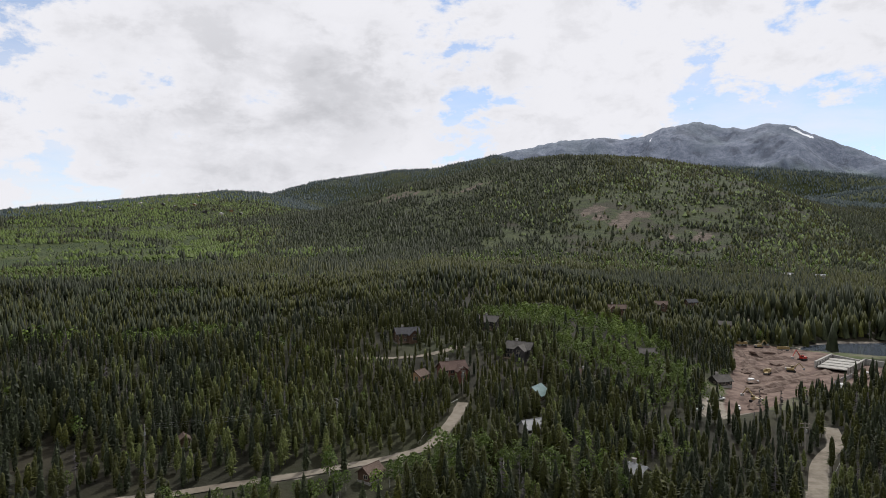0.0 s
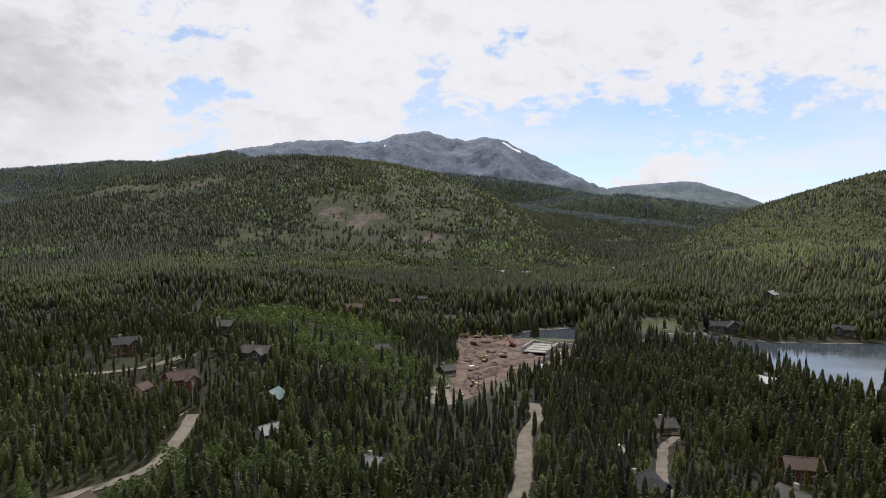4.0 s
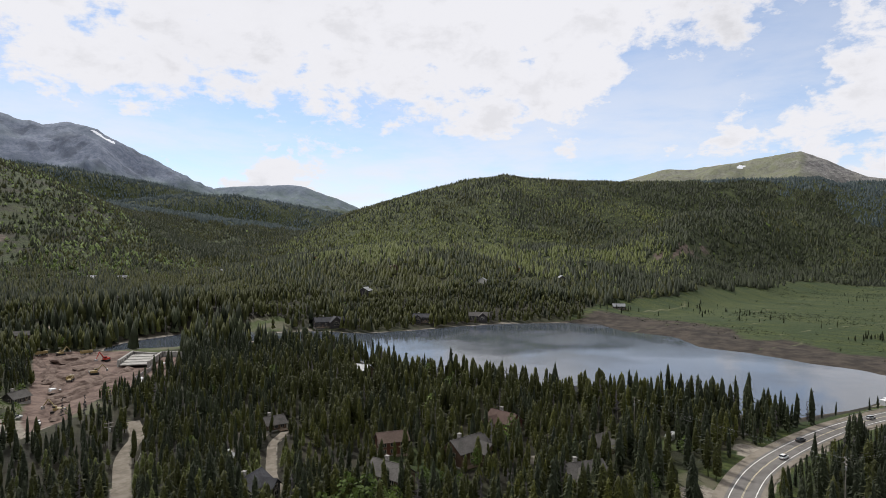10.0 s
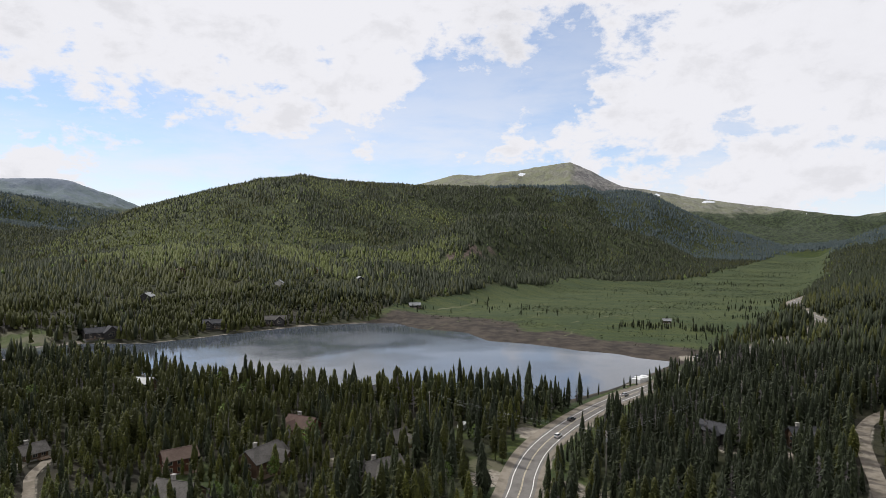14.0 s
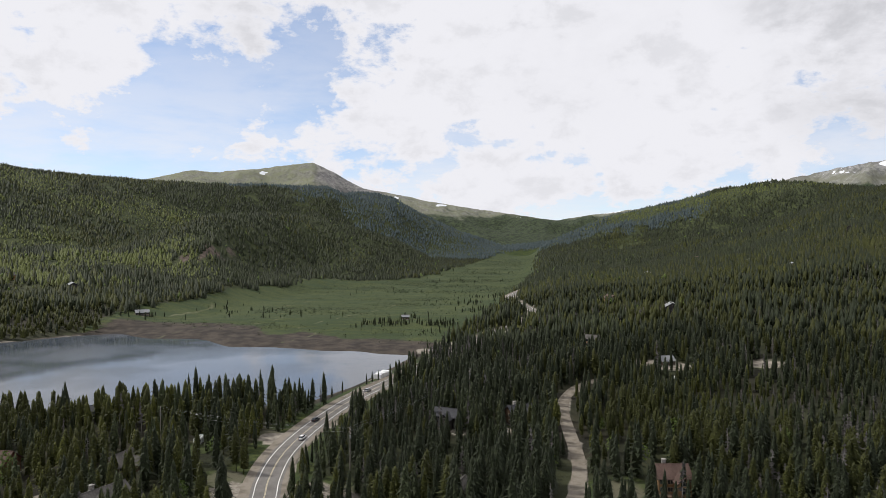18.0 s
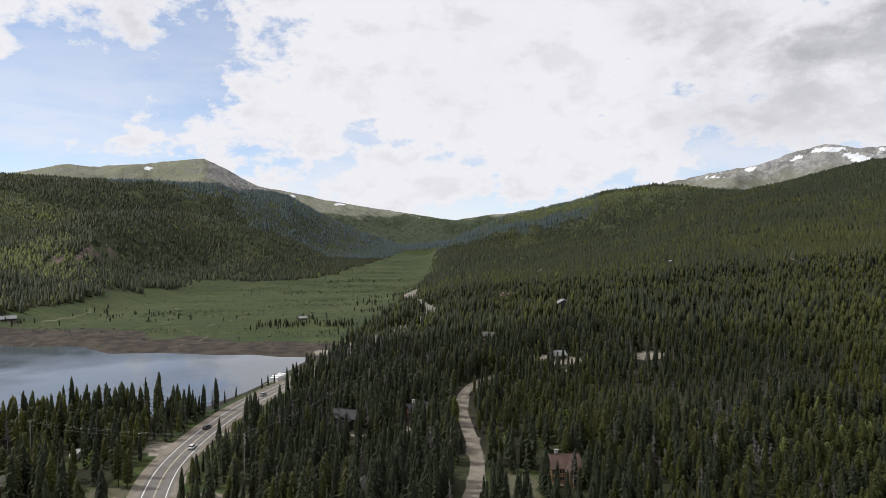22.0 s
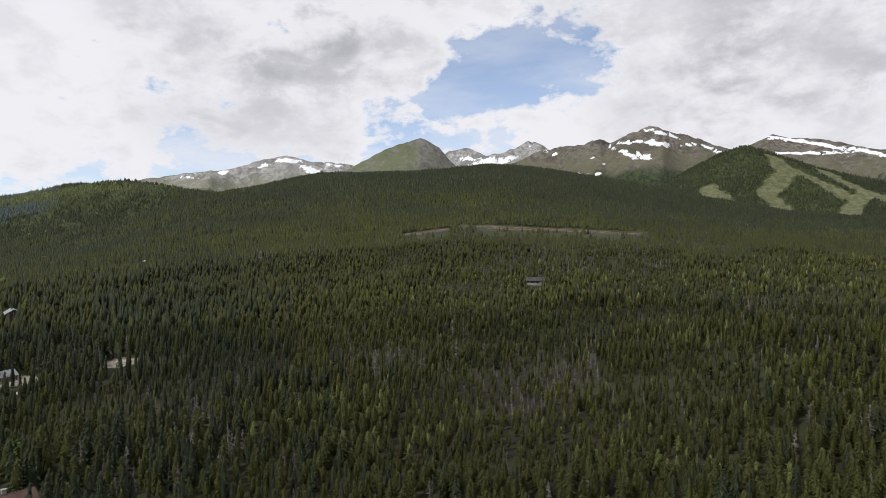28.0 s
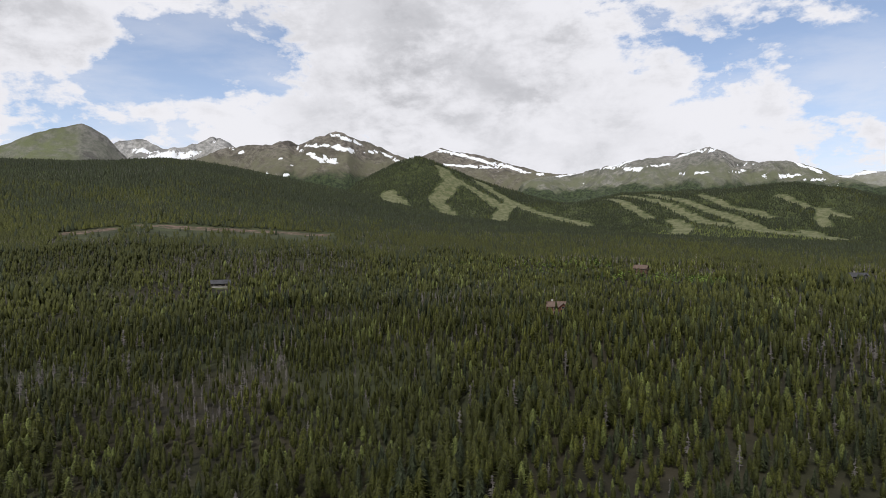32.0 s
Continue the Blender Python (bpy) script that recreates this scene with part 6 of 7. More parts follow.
def cabin(x, y, turn, w, d, storeys, wall, roof, words, wing=1, chimney=True, deck=True):
    """A gabled mountain house: body, cross wing, roof slabs, windows, door, deck and chimney. turn: degrees away from
    facing the camera.
    """
    house = new("house")
    x, y = [float(q) for q in spread(x, y)]
    z = ground_height(x, y)
    face = math.degrees(math.atan2(-x, -y))
    house.matrix_basis = Matrix.Translation((x, y, z)) @ Matrix.Rotation(radians(180 - face + turn), 4, "Z")
    eave = 2.5 * storeys + 0.4
    ridge = eave + d * 0.36
    hw, hd = w / 2, d / 2
    wm, rm = WALLS[wall], ROOFS[roof]
    part("foundation", box(-hw - 0.08, hw + 0.08, -hd - 0.08, hd + 0.08, -2.5, 0.45), STONE, house)
    b = box(-hw, hw, -hd, hd, 0.45, eave)
    for s in (-1, 1):
        t = [b.verts.new(p) for p in ((s * hw, -hd, eave), (s * hw, hd, eave), (s * hw, 0, ridge), (s * (hw - 0.15), -hd, eave), (s * (hw - 0.15), hd, eave), (s * (hw - 0.15), 0, ridge))]
        for q in ((0, 1, 2), (5, 4, 3), (0, 2, 5, 3), (1, 4, 5, 2)):
            b.faces.new([t[k] for k in q])
    bmesh.ops.recalc_face_normals(b, faces=b.faces[:])
    part("wall", b, wm, house)
    roof_slabs(house, -hw, hw, -hd, hd, eave, ridge, rm)
    if wing:
        ww, wd = w * 0.42, d * 0.5
        cx = w * 0.18 * wing
        we, wr = eave * 0.92, eave * 0.92 + ww * 0.42
        part("wing_wall", prism([(cx - ww / 2, -2.0), (cx + ww / 2, -2.0), (cx + ww / 2, we), (cx, wr), (cx - ww / 2, we)], -hd - wd, -hd + 0.3), wm, house)
        slope = (wr - we) / (ww / 2)
        for s in (-1, 1):
            o = 0.6
            part("wing_roof", prism([(cx, wr + 0.02), (cx + s * (ww / 2 + o), we - slope * o + 0.02), (cx + s * (ww / 2 + o), we - slope * o + 0.22), (cx, wr + 0.26)], -hd - wd - o, -0.1), rm, house)
        window(house, cx, -hd - wd - 0.02, we * 0.55, ww * 0.45, 1.5, "front")
        if storeys > 1:
            window(house, cx, -hd - wd - 0.02, we * 0.95, ww * 0.3, 1.0, "front")
        side = -wing
    else:
        side = 1
    for k in range(storeys):
        zz = 0.45 + 2.4 * k + 1.35
        for fx in ((0.28, 0.75) if wing else (-0.7, -0.1, 0.6)):
            window(house, side * hw * fx, -hd - 0.02, zz, 1.5, 1.3, "front")
        window(house, hw + 0.02, -hd * 0.3, zz, 1.4, 1.2, "right")
        window(house, -hw - 0.02, -hd * 0.3, zz, 1.4, 1.2, "left")
    dr = part("door", box(side * hw * 0.5 - 0.5, side * hw * 0.5 + 0.5, -hd - 0.06, -hd + 0.02, 0.45, 2.5), DECK, house)
    part("door_handle", tube((side * hw * 0.5 + 0.38, -hd - 0.1, 1.45), (side * hw * 0.5 + 0.38, -hd - 0.1, 1.6), 0.03), TRIM, dr)
    if chimney:
        c = part("chimney", box(-hw * 0.35 - 0.55, -hw * 0.35 + 0.55, hd * 0.15, hd * 0.15 + 1.0, eave, ridge + 1.3), STONE, house)
        part("chimney_cap", box(-hw * 0.35 - 0.7, -hw * 0.35 + 0.7, hd * 0.15 - 0.15, hd * 0.15 + 1.15, ridge + 1.3, ridge + 1.5), STONE, c)
    if deck:
        x0, x1 = (side * hw, side * hw * 0.05) if side < 0 else (side * hw * 0.05, side * hw)
        dk = part("deck", box(x0, x1, -hd - 2.6, -hd - 0.1, 0.25, 0.42), DECK, house)
        for px in (x0 + 0.1, x1 - 0.1):
            part("deck_post", box(px - 0.09, px + 0.09, -hd - 2.55, -hd - 2.37, -2.2, 1.35), DECK, dk)
        part("railing", box(x0, x1, -hd - 2.55, -hd - 2.45, 1.25, 1.35), DECK, dk)
    return tagged(house, words, "house", "mountain houses")


for x, y, turn, w, d, storeys, wall, roof, words, wing, chimney, deck in HOUSES:
    cabin(x, y, turn * 1.6, w * 0.9, d * 0.85, storeys, wall, roof, words, wing, chimney, deck)
# ---------------------------------------------------------------- vehicles, building site, power line and other things
def paint(name, c, rough=0.35, metal=0.0):
    return plain(name, tuple(v * 0.85 for v in c), c, 0.7, rough, metal, 0.5)


RUBBER = plain("rubber", (0.012, 0.012, 0.012), (0.03, 0.03, 0.03), 0.3, 0.8)
STEEL = plain("steel", (0.25, 0.25, 0.25), (0.42, 0.42, 0.42), 0.5, 0.45, 0.7)
CONCRETE = plain("concrete", (0.24, 0.23, 0.21), (0.36, 0.345, 0.32), 2.0, 0.9, bump=0.2)
POLE_WOOD = plain("pole_wood", (0.16, 0.14, 0.12), (0.27, 0.245, 0.215), 0.8, 0.9, stretch=(1, 1, 0.1))
WHITE, BLACK, SILVER, RED = paint("white_paint", (0.74, 0.74, 0.73)), paint("black_paint", (0.025, 0.027, 0.03)), paint("silver_paint", (0.42, 0.43, 0.44), 0.3, 0.5), paint("red_paint", (0.42, 0.035, 0.02))
YELLOW = paint("machine_yellow", (0.27, 0.20, 0.085))
LAMP_GLASS = paint("lamp_glass", (0.55, 0.55, 0.52), 0.1)
TAIL = paint("tail_lamp", (0.30, 0.02, 0.02), 0.2)


def wheel(parent, x, y, r=0.34, w=0.24):
    t = part("wheel", tube((x - w / 2, y, r), (x + w / 2, y, r), r, r, 14), RUBBER, parent)
    part("rim", tube((x - w / 2 - 0.012, y, r), (x + w / 2 + 0.012, y, r), r * 0.6, r * 0.6, 10), STEEL, t)


def car(x, y, heading, material, words, kind="suv"):
    """A car: body, glasshouse, lamps, wheels. heading: bearing of its nose."""
    c = new("car")
    c.matrix_basis = Matrix.Translation((x, y, road_level(x, y))) @ Matrix.Rotation(radians(-heading), 4, "Z")
    side = {"suv": ((-2.3, 0.42), (2.25, 0.42), (2.3, 0.75), (2.1, 0.98), (1.05, 1.08), (-2.25, 1.1), (-2.35, 0.8)), "pickup": ((-2.8, 0.5), (2.6, 0.5), (2.65, 0.9), (2.45, 1.15), (1.3, 1.2), (-2.75, 1.15), (-2.8, 0.8))}[kind]
    top = {"suv": ((1.0, 1.08), (0.35, 1.66), (-1.9, 1.68), (-2.2, 1.1)), "pickup": ((1.2, 1.18), (0.6, 1.8), (-0.75, 1.82), (-0.95, 1.15))}[kind]

    def flank(outline, half, taper, name, mat, parent):
        b = bmesh.new()
        zs = [z for _, z in outline]
        lo, hi = min(zs), max(zs)
        rows = []
        for s in (-1, 1):
            rows.append([b.verts.new((s * (half - taper * (z - lo) / (hi - lo)), yy, z)) for yy, z in outline])
        b.faces.new(rows[0])
        b.faces.new(rows[1][::-1])
        for k in range(len(outline)):
            j = (k + 1) % len(outline)
            b.faces.new((rows[0][j], rows[0][k], rows[1][k], rows[1][j]))
        bmesh.ops.recalc_face_normals(b, faces=b.faces[:])
        bmesh.ops.bevel(b, geom=b.edges[:], offset=0.05, segments=1, affect="EDGES")
        return part(name, b, mat, parent)

    flank(side, 0.93, 0.06, "body", material, c)
    glass = flank(top, 0.88, 0.2, "glasshouse", GLASS, c)
    (ya, za), (yb, zb) = top[1], top[2]
    part("roof", box(-0.66, 0.66, yb + 0.05, ya - 0.05, max(za, zb) - 0.02, max(za, zb) + 0.04, bevel=0.02), material, glass)
    for s in (-1, 1):
        part("headlight", box(s * 0.72 - 0.16, s * 0.72 + 0.16, side[2][0] - 0.08, side[2][0] + 0.02, 0.68, 0.84), LAMP_GLASS, c)
        part("tail_light", box(s * 0.78 - 0.1, s * 0.78 + 0.1, side[-1][0] - 0.02, side[-1][0] + 0.06, 0.75, 1.0), TAIL, c)
        part("mirror", box(s * 1.0 - 0.1, s * 1.0 + 0.1, 0.75, 0.9, 1.05, 1.2), material, c)
        for yy in (side[1][0] - 0.85, side[0][0] + 0.85):
            wheel(c, s * 0.84, yy)
    part("bumper", box(-0.85, 0.85, side[1][0] - 0.02, side[1][0] + 0.12, 0.42, 0.62), RUBBER, c)
    return tagged(c, words, "car")


def road_level(x, y):
    z = ground_height(x, y)
    for name, pts, width in ROUTES:
        q = dense(pts, 2.0)
        d = np.hypot(q[:, 0] - x, q[:, 1] - y)
        if d.min() < width * 0.45:
            z = float(q[d.argmin(), 2])
    return z


for x, y, heading, m, words, kind in (
        (260.6, 19.5, 108, WHITE, "white car driving on the highway", "suv"), (285.5, 15.6, 118, BLACK, "black car driving on the highway", "suv"), (337, -8.5, 120, SILVER, "silver van beside the lakeshore highway", "suv"),
        (254.5, -61, 60, WHITE, "white pickup parked before a timber house", "pickup"), (262, -46, 130, SILVER, "silver car parked by the black house", "suv"), (114, 282, 40, WHITE, "white pickup parked in a gravel lot", "pickup"),
        (118, 279, 40, SILVER, "silver car parked in a gravel lot", "suv"), (127, 299, 70, BLACK, "dark pickup beside the building site", "pickup"), (134, 308, 75, WHITE, "white pickup beside the building site", "pickup"),
        (138, 297, 20, WHITE, "white work truck at the site entrance", "pickup"), (206, 105, 60, WHITE, "white car under trees beside a house", "suv"), (466, -58, 120, WHITE, "white car parked at the trailhead", "suv"),
        (472, -60, 120, BLACK, "dark car parked at the trailhead", "suv"), (497, -76, 120, SILVER, "silver car parked at the trailhead", "suv"), (-232, -372, 30, WHITE, "white car in a forest clearing", "suv")):
    car(x, y, heading, m, words, kind)


def trailer(x, y, heading):
    t = new("travel_trailer")
    t.matrix_basis = Matrix.Translation((x, y, ground_height(x, y))) @ Matrix.Rotation(radians(-heading), 4, "Z")
    part("body", box(-1.2, 1.2, -3.4, 3.4, 0.55, 3.0, bevel=0.25), WHITE, t)
    part("stripe", box(-1.215, 1.215, -3.2, 3.2, 1.25, 1.4), SILVER, t)
    part("door", box(1.19, 1.22, -0.6, 0.15, 0.75, 2.6), SILVER, t)
    for yy in (-2.2, 1.6):
        part("window", box(-1.225, 1.225, yy - 0.5, yy + 0.5, 1.7, 2.35), GLASS, t)
    part("roof_vent", box(-0.35, 0.35, -0.4, 0.4, 3.0, 3.25, bevel=0.05), SILVER, t)
    part("hitch", tube((0, 3.4, 0.6), (0, 4.6, 0.5), 0.07), STEEL, t)
    for s in (-1, 1):
        wheel(t, s * 1.05, -0.4)
        wheel(t, s * 1.05, -1.2)
    tagged(t, "white travel trailer parked among the pines", "trailer")


trailer(260.5, 59, 100)


def excavator(x, y, heading, material, words, boom=1.0):
    """A tracked digger: two tracks, house, cab, boom, stick and bucket."""
    e = new("excavator")
    e.matrix_basis = Matrix.Translation((x, y, ground_height(x, y))) @ Matrix.Rotation(radians(-heading), 4, "Z")
    for s in (-1, 1):
        part("track", prism([(s * 1.55 - 0.32, 0.0), (s * 1.55 + 0.32, 0.0), (s * 1.55 + 0.32, 0.95), (s * 1.55 - 0.32, 0.95)], -2.3, 2.3), RUBBER, e)
    h = part("upper_body", box(-1.5, 1.5, -2.6, 1.4, 1.1, 2.4, bevel=0.15), material, e)
    part("counterweight", box(-1.5, 1.5, -3.1, -2.6, 1.1, 2.3, bevel=0.12), STEEL, h)
    cab = part("cab", box(-1.45, -0.35, 0.0, 1.6, 2.4, 3.5, bevel=0.1), material, e)
    part("cab_window", box(-1.47, -0.33, 0.25, 1.62, 2.6, 3.3), GLASS, cab)
    part("boom", tube((0.3, 1.0, 2.2), (0.3, 4.2 * boom, 5.6 * boom), 0.36, 0.3, 6), material, e)
    part("stick", tube((0.3, 4.2 * boom, 5.6 * boom), (0.3, 6.6 * boom, 2.6), 0.27, 0.2, 6), material, e)
    part("bucket", prism([(-0.5, 1.5), (1.1, 1.5), (1.1, 2.7), (-0.5, 2.7)], 6.2 * boom, 7.1 * boom), STEEL, e)
    part("hydraulic_ram", tube((0.3, 1.9, 1.9), (0.3, 3.2 * boom, 4.2 * boom), 0.12, 0.12, 6), STEEL, e)
    tagged(e, words, "excavator", "site machines")


excavator(235.5, 416.5, 250, RED, "large red excavator on bare earth", 1.25)
excavator(207.8, 379.5, 110, YELLOW, "yellow excavator working in the pit")
excavator(152, 309, 330, YELLOW, "yellow excavator with raised boom at the pit edge", 1.1)
excavator(229, 461, 80, YELLOW, "yellow excavator on the dam crest")


def dump_truck(x, y, heading, words):
    t = new("dump_truck")
    t.matrix_basis = Matrix.Translation((x, y, ground_height(x, y))) @ Matrix.Rotation(radians(-heading), 4, "Z")
    part("chassis", box(-1.1, 1.1, -4.0, 3.6, 0.8, 1.2), STEEL, t)
    c = part("cab", box(-1.2, 1.2, 1.6, 3.7, 1.2, 3.0, bevel=0.12), YELLOW, t)
    part("windscreen", box(-1.05, 1.05, 3.66, 3.72, 2.0, 2.8), GLASS, c)
    part("bed", prism([(-1.5, 3.0), (-1.2, 1.25), (1.2, 1.25), (1.5, 3.0), (1.35, 3.0), (1.1, 1.4), (-1.1, 1.4), (-1.35, 3.0)], -4.0, 1.4), YELLOW, t)
    for s in (-1, 1):
        for yy in (-3.0, -1.6, 2.6):
            wheel(t, s * 1.2, yy, 0.62, 0.45)
    tagged(t, words, "truck", "site machines")


dump_truck(241, 450, 100, "yellow dump truck on the haul road")
dump_truck(219, 466, 85, "yellow dump truck on the dam crest")
dump_truck(190, 372, 40, "yellow dump truck beside an earth pile")


def slab(name, pts, z0, z1, thick, words):
    """A straight concrete wall between two places."""
    (ax, ay), (bx, by) = pts
    b = bmesh.new()
    ln = math.hypot(bx - ax, by - ay)
    box(0, ln, -thick / 2, thick / 2, z0, z1, b, 0.05)
    w = new(name)
    w.matrix_basis = Matrix.Translation((ax, ay, 0)) @ Matrix.Rotation(math.atan2(by - ay, bx - ax), 4, "Z")
    part("panel", b, CONCRETE, w)
    part("coping", box(-0.1, ln + 0.1, -thick / 2 - 0.15, thick / 2 + 0.15, z1, z1 + 0.25), CONCRETE, w)
    for k in range(int(ln // 6)):
        part("buttress", box(k * 6 + 2, k * 6 + 2.7, -thick / 2 - 0.6, -thick / 2, z0, z1 - 0.5), CONCRETE, w)
    tagged(w, words, "concrete wall", "spillway walls")


slab("spillway_wall", ((229, 391), (255, 417)), -2, 4.6, 1.0, "new pale concrete spillway wall")
slab("spillway_wall", ((236, 370), (262, 395)), -2, 5.0, 1.0, "tall new concrete spillway wall in bare earth")
slab("spillway_wall", ((262, 395), (268, 380)), -2, 5.4, 1.0, "new concrete end wall beside the lake")
slab("spillway_wall", ((255, 417), (262, 395)), -2, 4.0, 1.0, "low concrete weir wall of the spillway")
chute = new("spillway_floor")
chute.matrix_basis = Matrix.Translation((246, 393, 1.8)) @ Matrix.Rotation(radians(45), 4, "Z")
for k in range(4):
    part("floor_slab", box(-16 + k * 8, -8.2 + k * 8, -9, 9, 0.15 * k, 0.5 + 0.35 * k), CONCRETE, chute)
tagged(chute, "stepped pale concrete floor of the spillway", "concrete floor")


def sheet_fence(x0, y0, x1, y1):
    f = new("sheet_pile_fence")
    n = 14
    for k in range(n):
        t = k / (n - 1)
        x, y = x0 + (x1 - x0) * t, y0 + (y1 - y0) * t
        z = ground_height(x, y)
        part("post", box(x - 0.25, x + 0.25, y - 0.25, y + 0.25, z - 0.5, z + 2.6), STEEL, f)
    tagged(f, "row of grey steel posts across the pit", "fence")


sheet_fence(207, 336, 233, 361)


def heap(name, x, y, r, h, material, words, seed):
    """An uneven mound of loose material."""
    b = bmesh.new()
    bmesh.ops.create_icosphere(b, subdivisions=3, radius=1)
    for v in b.verts:
        k = 1 + 0.35 * noise.noise(v.co * 1.7 + Vector((seed, 0, 0))) + 0.12 * noise.noise(v.co * 5 + Vector((0, seed, 0)))
        v.co = Vector((v.co.x * r * k, v.co.y * r * 0.75 * k, max(v.co.z, -0.25) * h * k))
    me = bpy.data.meshes.new(name)
    b.to_mesh(me)
    b.free()
    me.materials.append(material)
    ob = new(name, me)
    ob.matrix_basis = pose(x, y, ground_height(x, y), 0, 0, seed * 40)
    tagged(ob, words, "mound", "earth mounds")


EARTH = plain("loose_earth", (0.085, 0.056, 0.045), (0.18, 0.135, 0.11), 2.0, 0.95, bump=0.6)
for k, (x, y, r, h) in enumerate(((189, 381, 9, 3.0), (181, 374, 6, 2.0), (222, 440, 12, 3.2), (236, 359, 6, 1.6), (170, 340, 7, 2.2), (200, 350, 9, 2.4), (212, 400, 8, 2.0), (243, 360, 4, 1.4), (160, 325, 5, 2.0))):
    heap("earth_mound", x, y, r, h, EARTH, "mound of loose reddish-brown earth", k)


def berm(x, y, heading, length, words, seed):
    """A long low bank of dug earth with an uneven crest."""
    r = random.Random(seed)
    b = bmesh.new()
    n = max(6, int(length / 2.5))
    rows = []
    for k in range(n + 1):
        t = k / n
        fade = min(1.0, 4 * t, 4 * (1 - t))
        h, w, o = (0.25 + fade * r.uniform(1.1, 2.1)), 1.0 + fade * r.uniform(1.6, 2.8), r.uniform(-0.7, 0.7)
        rows.append([b.verts.new((o + q * w, (t - 0.5) * length + r.uniform(-0.5, 0.5), z * h)) for q, z in ((-1.25, -0.6), (-0.6, 0.5), (-0.12, 1.0), (0.25, 0.92), (0.75, 0.4), (1.3, -0.6))])
    for a, c in zip(rows[:-1], rows[1:]):
        for k in range(5):
            b.faces.new((a[k], a[k + 1], c[k + 1], c[k]))
    me = bpy.data.meshes.new("earth_bank")
    b.normal_update()
    b.to_mesh(me)
    b.free()
    me.materials.append(EARTH)
    ob = new("earth_bank", me)
    ob.matrix_basis = pose(x, y, ground_height(x, y), 0, 0, -heading)
    tagged(ob, words, "mound", "earth mounds")


for k, (x, y, heading, length) in enumerate(((170, 330, 60, 34), (184, 344, 58, 40), (197, 362, 62, 38), (176, 360, 30, 30), (205, 386, 50, 44), (216, 420, 70, 40), (198, 410, 25, 36), (228, 438, 65, 30), (205, 440, 20, 30), (222, 372, 48, 26), (150, 304, 40, 22), (190, 398, 20, 30))):
    berm(x, y, heading, length, "long uneven bank of dug brown earth", k)


def pipe_stack(x, y, heading, words):
    p = new("pipe_stack")
    p.matrix_basis = Matrix.Translation((x, y, ground_height(x, y))) @ Matrix.Rotation(radians(-heading), 4, "Z")
    for k, (px, pz) in enumerate(((-0.9, 0.45), (0, 0.45), (0.9, 0.45), (-0.45, 1.25), (0.45, 1.25))):
        part("pipe", tube((px, -4, pz), (px, 4, pz), 0.44, 0.44, 12), WHITE, p)
    tagged(p, words, "pipes")


pipe_stack(208, 333, 45, "stack of white pipes beside the pit")
pipe_stack(240, 362, 60, "stack of white pipes near the spillway")


def crate_row(name, x, y, heading, sizes, material, words, category):
    c = new(name)
    c.matrix_basis = Matrix.Translation((x, y, ground_height(x, y) - 0.05)) @ Matrix.Rotation(radians(-heading), 4, "Z")
    px = 0.0
    for w, d, h in sizes:
        part("block", box(px, px + w, -d / 2, d / 2, 0, h, bevel=0.12), material, c)
        px += w + 0.3
    tagged(c, words, category)


crate_row("stacked_docks", 371, -15, 28, ((3, 5, 2.6), (3, 5.5, 3.0), (3.2, 5, 2.5), (2.6, 5, 2.8), (3, 4, 1.8)), WHITE, "white wrapped dock sections stacked by the lake", "dock sections")
crate_row("white_shed", 169, 352, 10, ((3, 2.6, 2.4), (2, 2, 1.6)), WHITE, "white site containers on bare earth", "container")
crate_row("white_tarps", 158, 199, 120, ((6, 4, 0.6), (5, 5, 0.8), (4, 3, 0.5)), WHITE, "white covered stacks in a gravel yard", "tarps")
crate_row("white_tarps", 312, -168, 60, ((2.5, 2, 1.2), (2, 2, 1.5)), WHITE, "pale covered stacks beside a forest lane", "tarps")


def power_pole(x, y, heading, h, words):
    p = new("utility_pole")
    p.matrix_basis = Matrix.Translation((x, y, ground_height(x, y))) @ Matrix.Rotation(radians(-heading), 4, "Z")
    part("shaft", tube((0, 0, -1), (0, 0, h), 0.2, 0.13, 10), POLE_WOOD, p)
    for z in (h - 0.6, h - 1.9):
        part("cross_arm", box(-1.5, 1.5, -0.08, 0.08, z, z + 0.16), POLE_WOOD, p)
        for px in (-1.35, -0.6, 0.6, 1.35):
            part("insulator", tube((px, 0, z + 0.16), (px, 0, z + 0.42), 0.06, 0.04, 6), STEEL, p)
    part("transformer", tube((0.42, 0, h - 3.6), (0.42, 0, h - 2.5), 0.3, 0.3, 10), STEEL, p)
    tagged(p, words, "utility pole", "power line poles")


def wire(a, b, sag, words):
    cu = bpy.data.curves.new("power_line", "CURVE")
    cu.dimensions, cu.bevel_depth, cu.bevel_resolution = "3D", 0.011, 1
    s = cu.splines.new("POLY")
    s.points.add(20)
    for k in range(21):
        t = k / 20
        v = Vector(a).lerp(Vector(b), t)
        s.points[k].co = (v.x, v.y, v.z - sag * 4 * t * (1 - t), 1)
    cu.materials.append(STEEL)
    tagged(new("power_line", cu), words, "cable", "power lines")


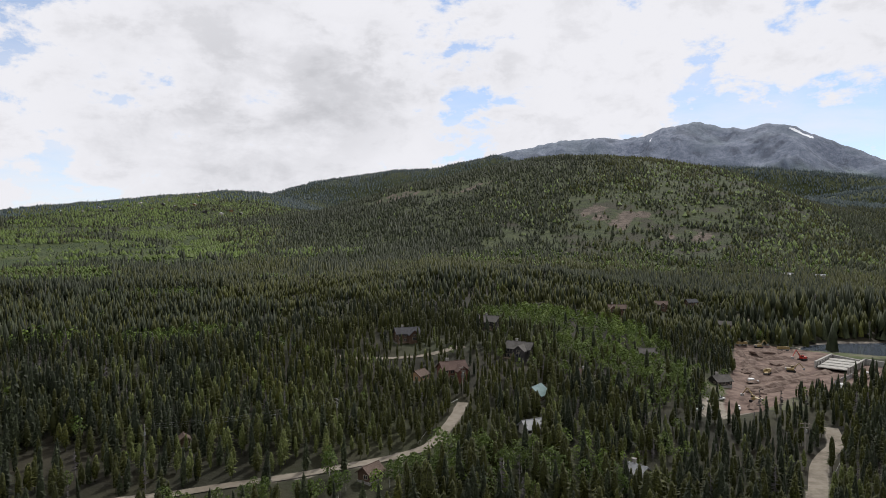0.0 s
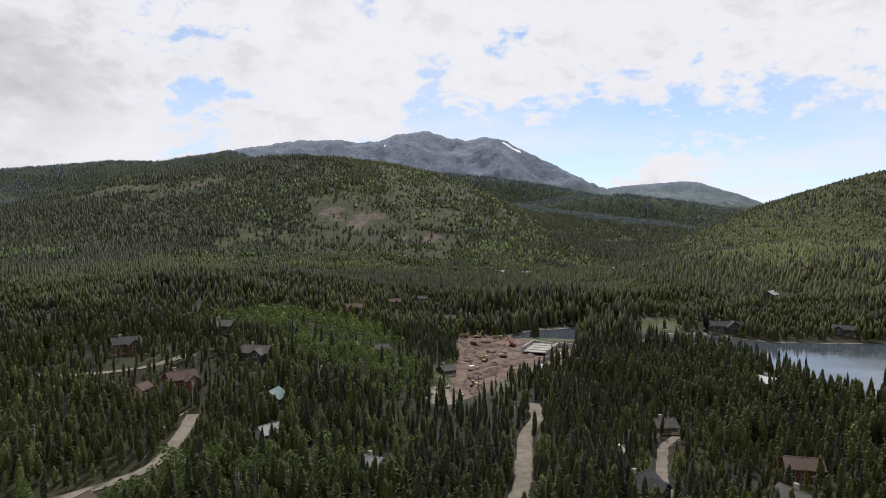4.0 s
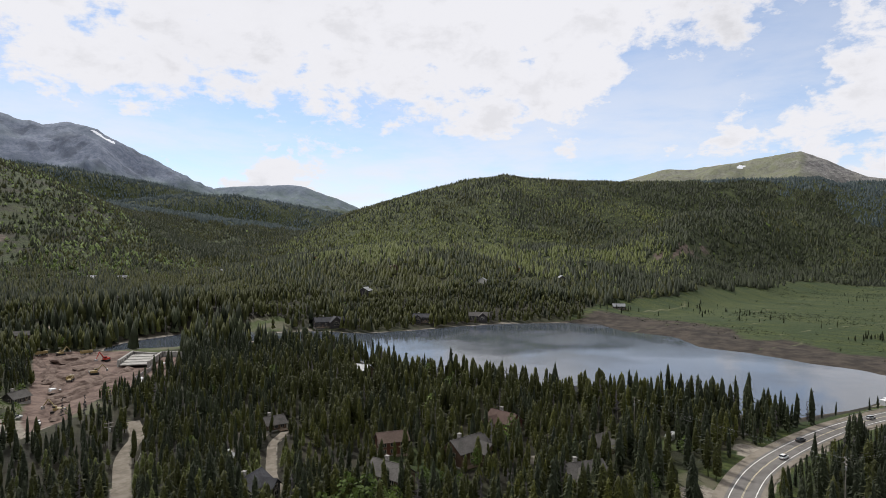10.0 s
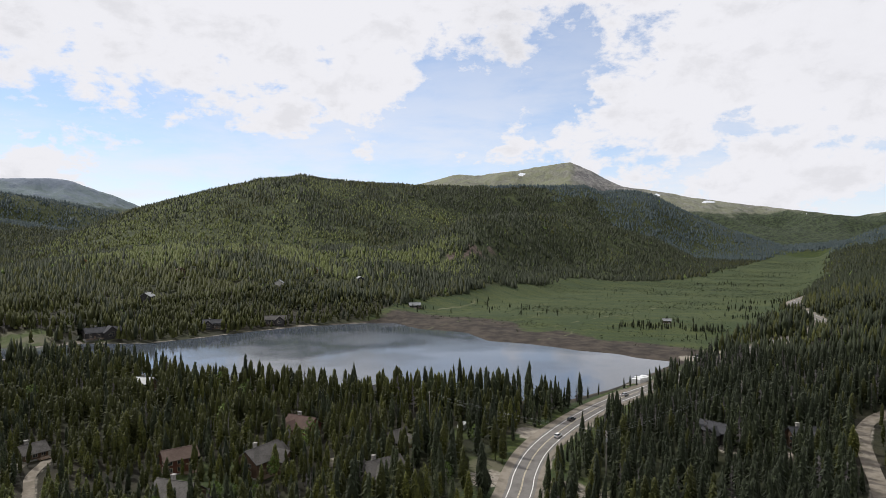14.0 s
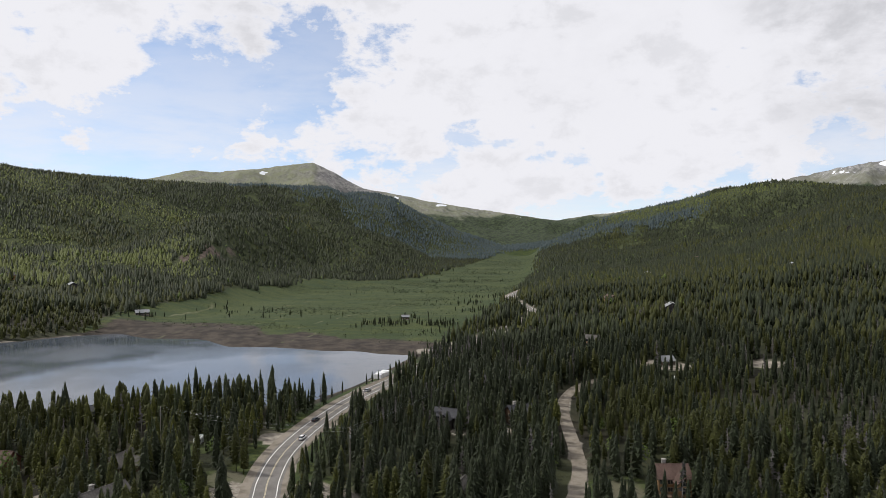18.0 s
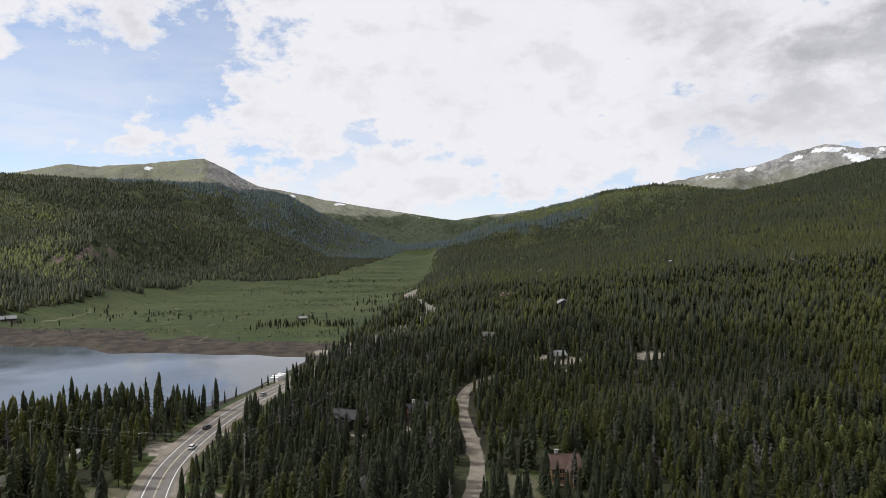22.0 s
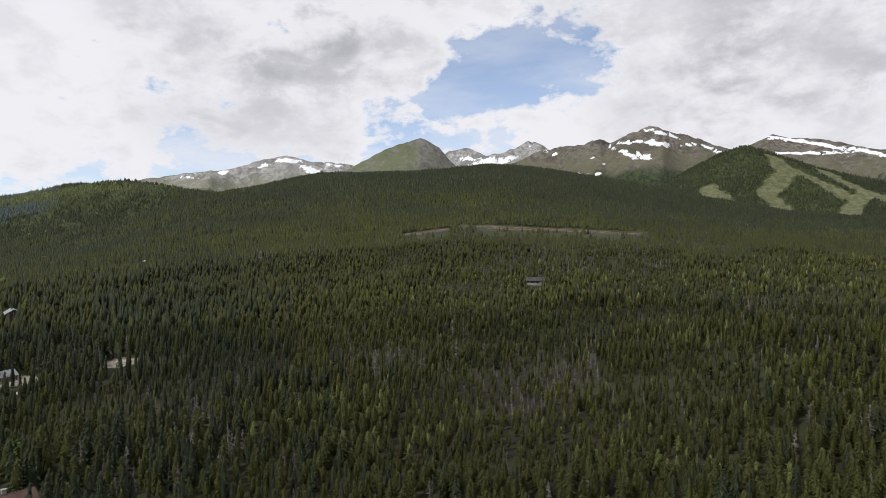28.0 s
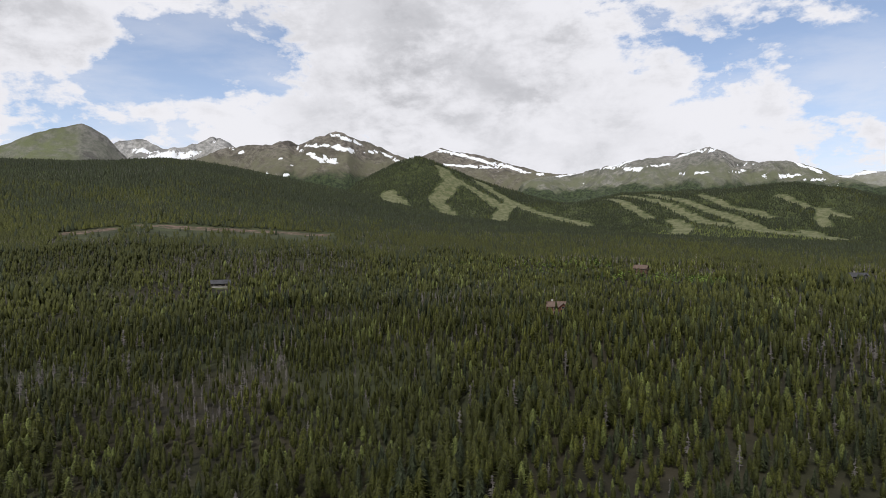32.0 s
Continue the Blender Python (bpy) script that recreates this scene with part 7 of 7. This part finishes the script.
POLES = ((214, 0.5, 165, 18), (262, 74, 165, 15), (310, -58, 165, 15), (126, 221, 20, 15), (-40, 238, 60, 13), (-100, 212, 60, 13), (8, 270, 30, 13), (-240, -616, 150, 17))
for x, y, a, h in POLES:
    power_pole(x, y, a, h, "tall wooden utility pole with two cross-arms")
for k0, k1 in ((0, 1), (0, 2), (4, 5)):
    a, b = POLES[k0], POLES[k1]
    for o, dz in ((-1.3, -0.3), (1.3, -0.3), (0.5, -1.6)):
        wire((a[0], a[1] + o, ground_height(a[0], a[1]) + a[3] + dz), (b[0], b[1] + o, ground_height(b[0], b[1]) + b[3] + dz), 1.6, "thin sagging power line between poles")


def guard_rail(pts, words):
    g = new("guard_rail")
    q = dense(pts, 4.0)
    for x, y in q:
        z = ground_height(x, y)
        part("post", box(x - 0.08, x + 0.08, y - 0.08, y + 0.08, z - 0.3, z + 0.8), POLE_WOOD, g)
    for (ax, ay), (bx, by) in zip(q[:-1], q[1:]):
        part("rail", tube((ax, ay, ground_height(ax, ay) + 0.65), (bx, by, ground_height(bx, by) + 0.65), 0.07, 0.07, 5), STEEL, g)
    tagged(g, words, "guard rail")


guard_rail([(325, 4), (345, -4), (365, -16)], "low guard rail along the lakeshore highway")
guard_rail([(-9, 224), (-5, 238), (-2, 252), (6, 266)], "pale rail fence along the dirt road")
guard_rail([(131, 212), (139, 222), (147, 232)], "low rail beside the dirt road bend")

# far houses on the northern bench and wooded slopes
FAR = ((-31, 1900), (-29.5, 1820), (-28.4, 1900), (-27.5, 1780), (-26.3, 1850), (-25.4, 1900), (-24.6, 1760), (-23.7, 1830), (-22.8, 1780), (-22, 1700), (-21.3, 1800), (-20.5, 1680), (-19.8, 1720), (-19.2, 1650), (-18.4, 1700), (-17.6, 1640), (-16.8, 1690), (-23.2, 1950), (-21.0, 2000), (-25, 2050),
       (38.2, 900), (40, 980), (46, 860), (50.5, 720), (53, 800), (61, 760), (64, 820), (68, 780), (59, 960), (120, 900), (124, 820), (131, 960), (127, 760), (116, 820), (113, 640), (118, 560), (136, 700))
for k, (b, d) in enumerate(FAR):
    x, y = [float(q) for q in spread(*polar(b, d))]
    h = new("far_house")
    h.matrix_basis = Matrix.Translation((x, y, ground_height(x, y))) @ Matrix.Rotation(radians(-b + (k * 37) % 60 - 30), 4, "Z")
    w, l, e = 4 + k % 3, 5 + k % 4, 4.5 + (k % 2) * 2
    part("wall", prism([(-w, -2), (w, -2), (w, e), (0, e + w * 0.6), (-w, e)], -l, l), WALLS[("brown", "pale", "tan", "dark")[k % 4]], h)
    for s in (-1, 1):
        part("roof_slab", prism([(0, e + w * 0.6), (s * (w + 0.7), e - 0.42), (s * (w + 0.7), e - 0.1), (0, e + w * 0.6 + 0.35)], -l - 0.6, l + 0.6), ROOFS[("pale", "grey", "pale", "pale", "brown")[k % 5]], h)
    for px in (-w * 0.5, w * 0.5):
        part("window", box(px - 0.7, px + 0.7, -l - 0.04, -l + 0.02, 1.8, 3.2), GLASS, h)
    tagged(h, "small distant house on the wooded slope", "house", "far houses")
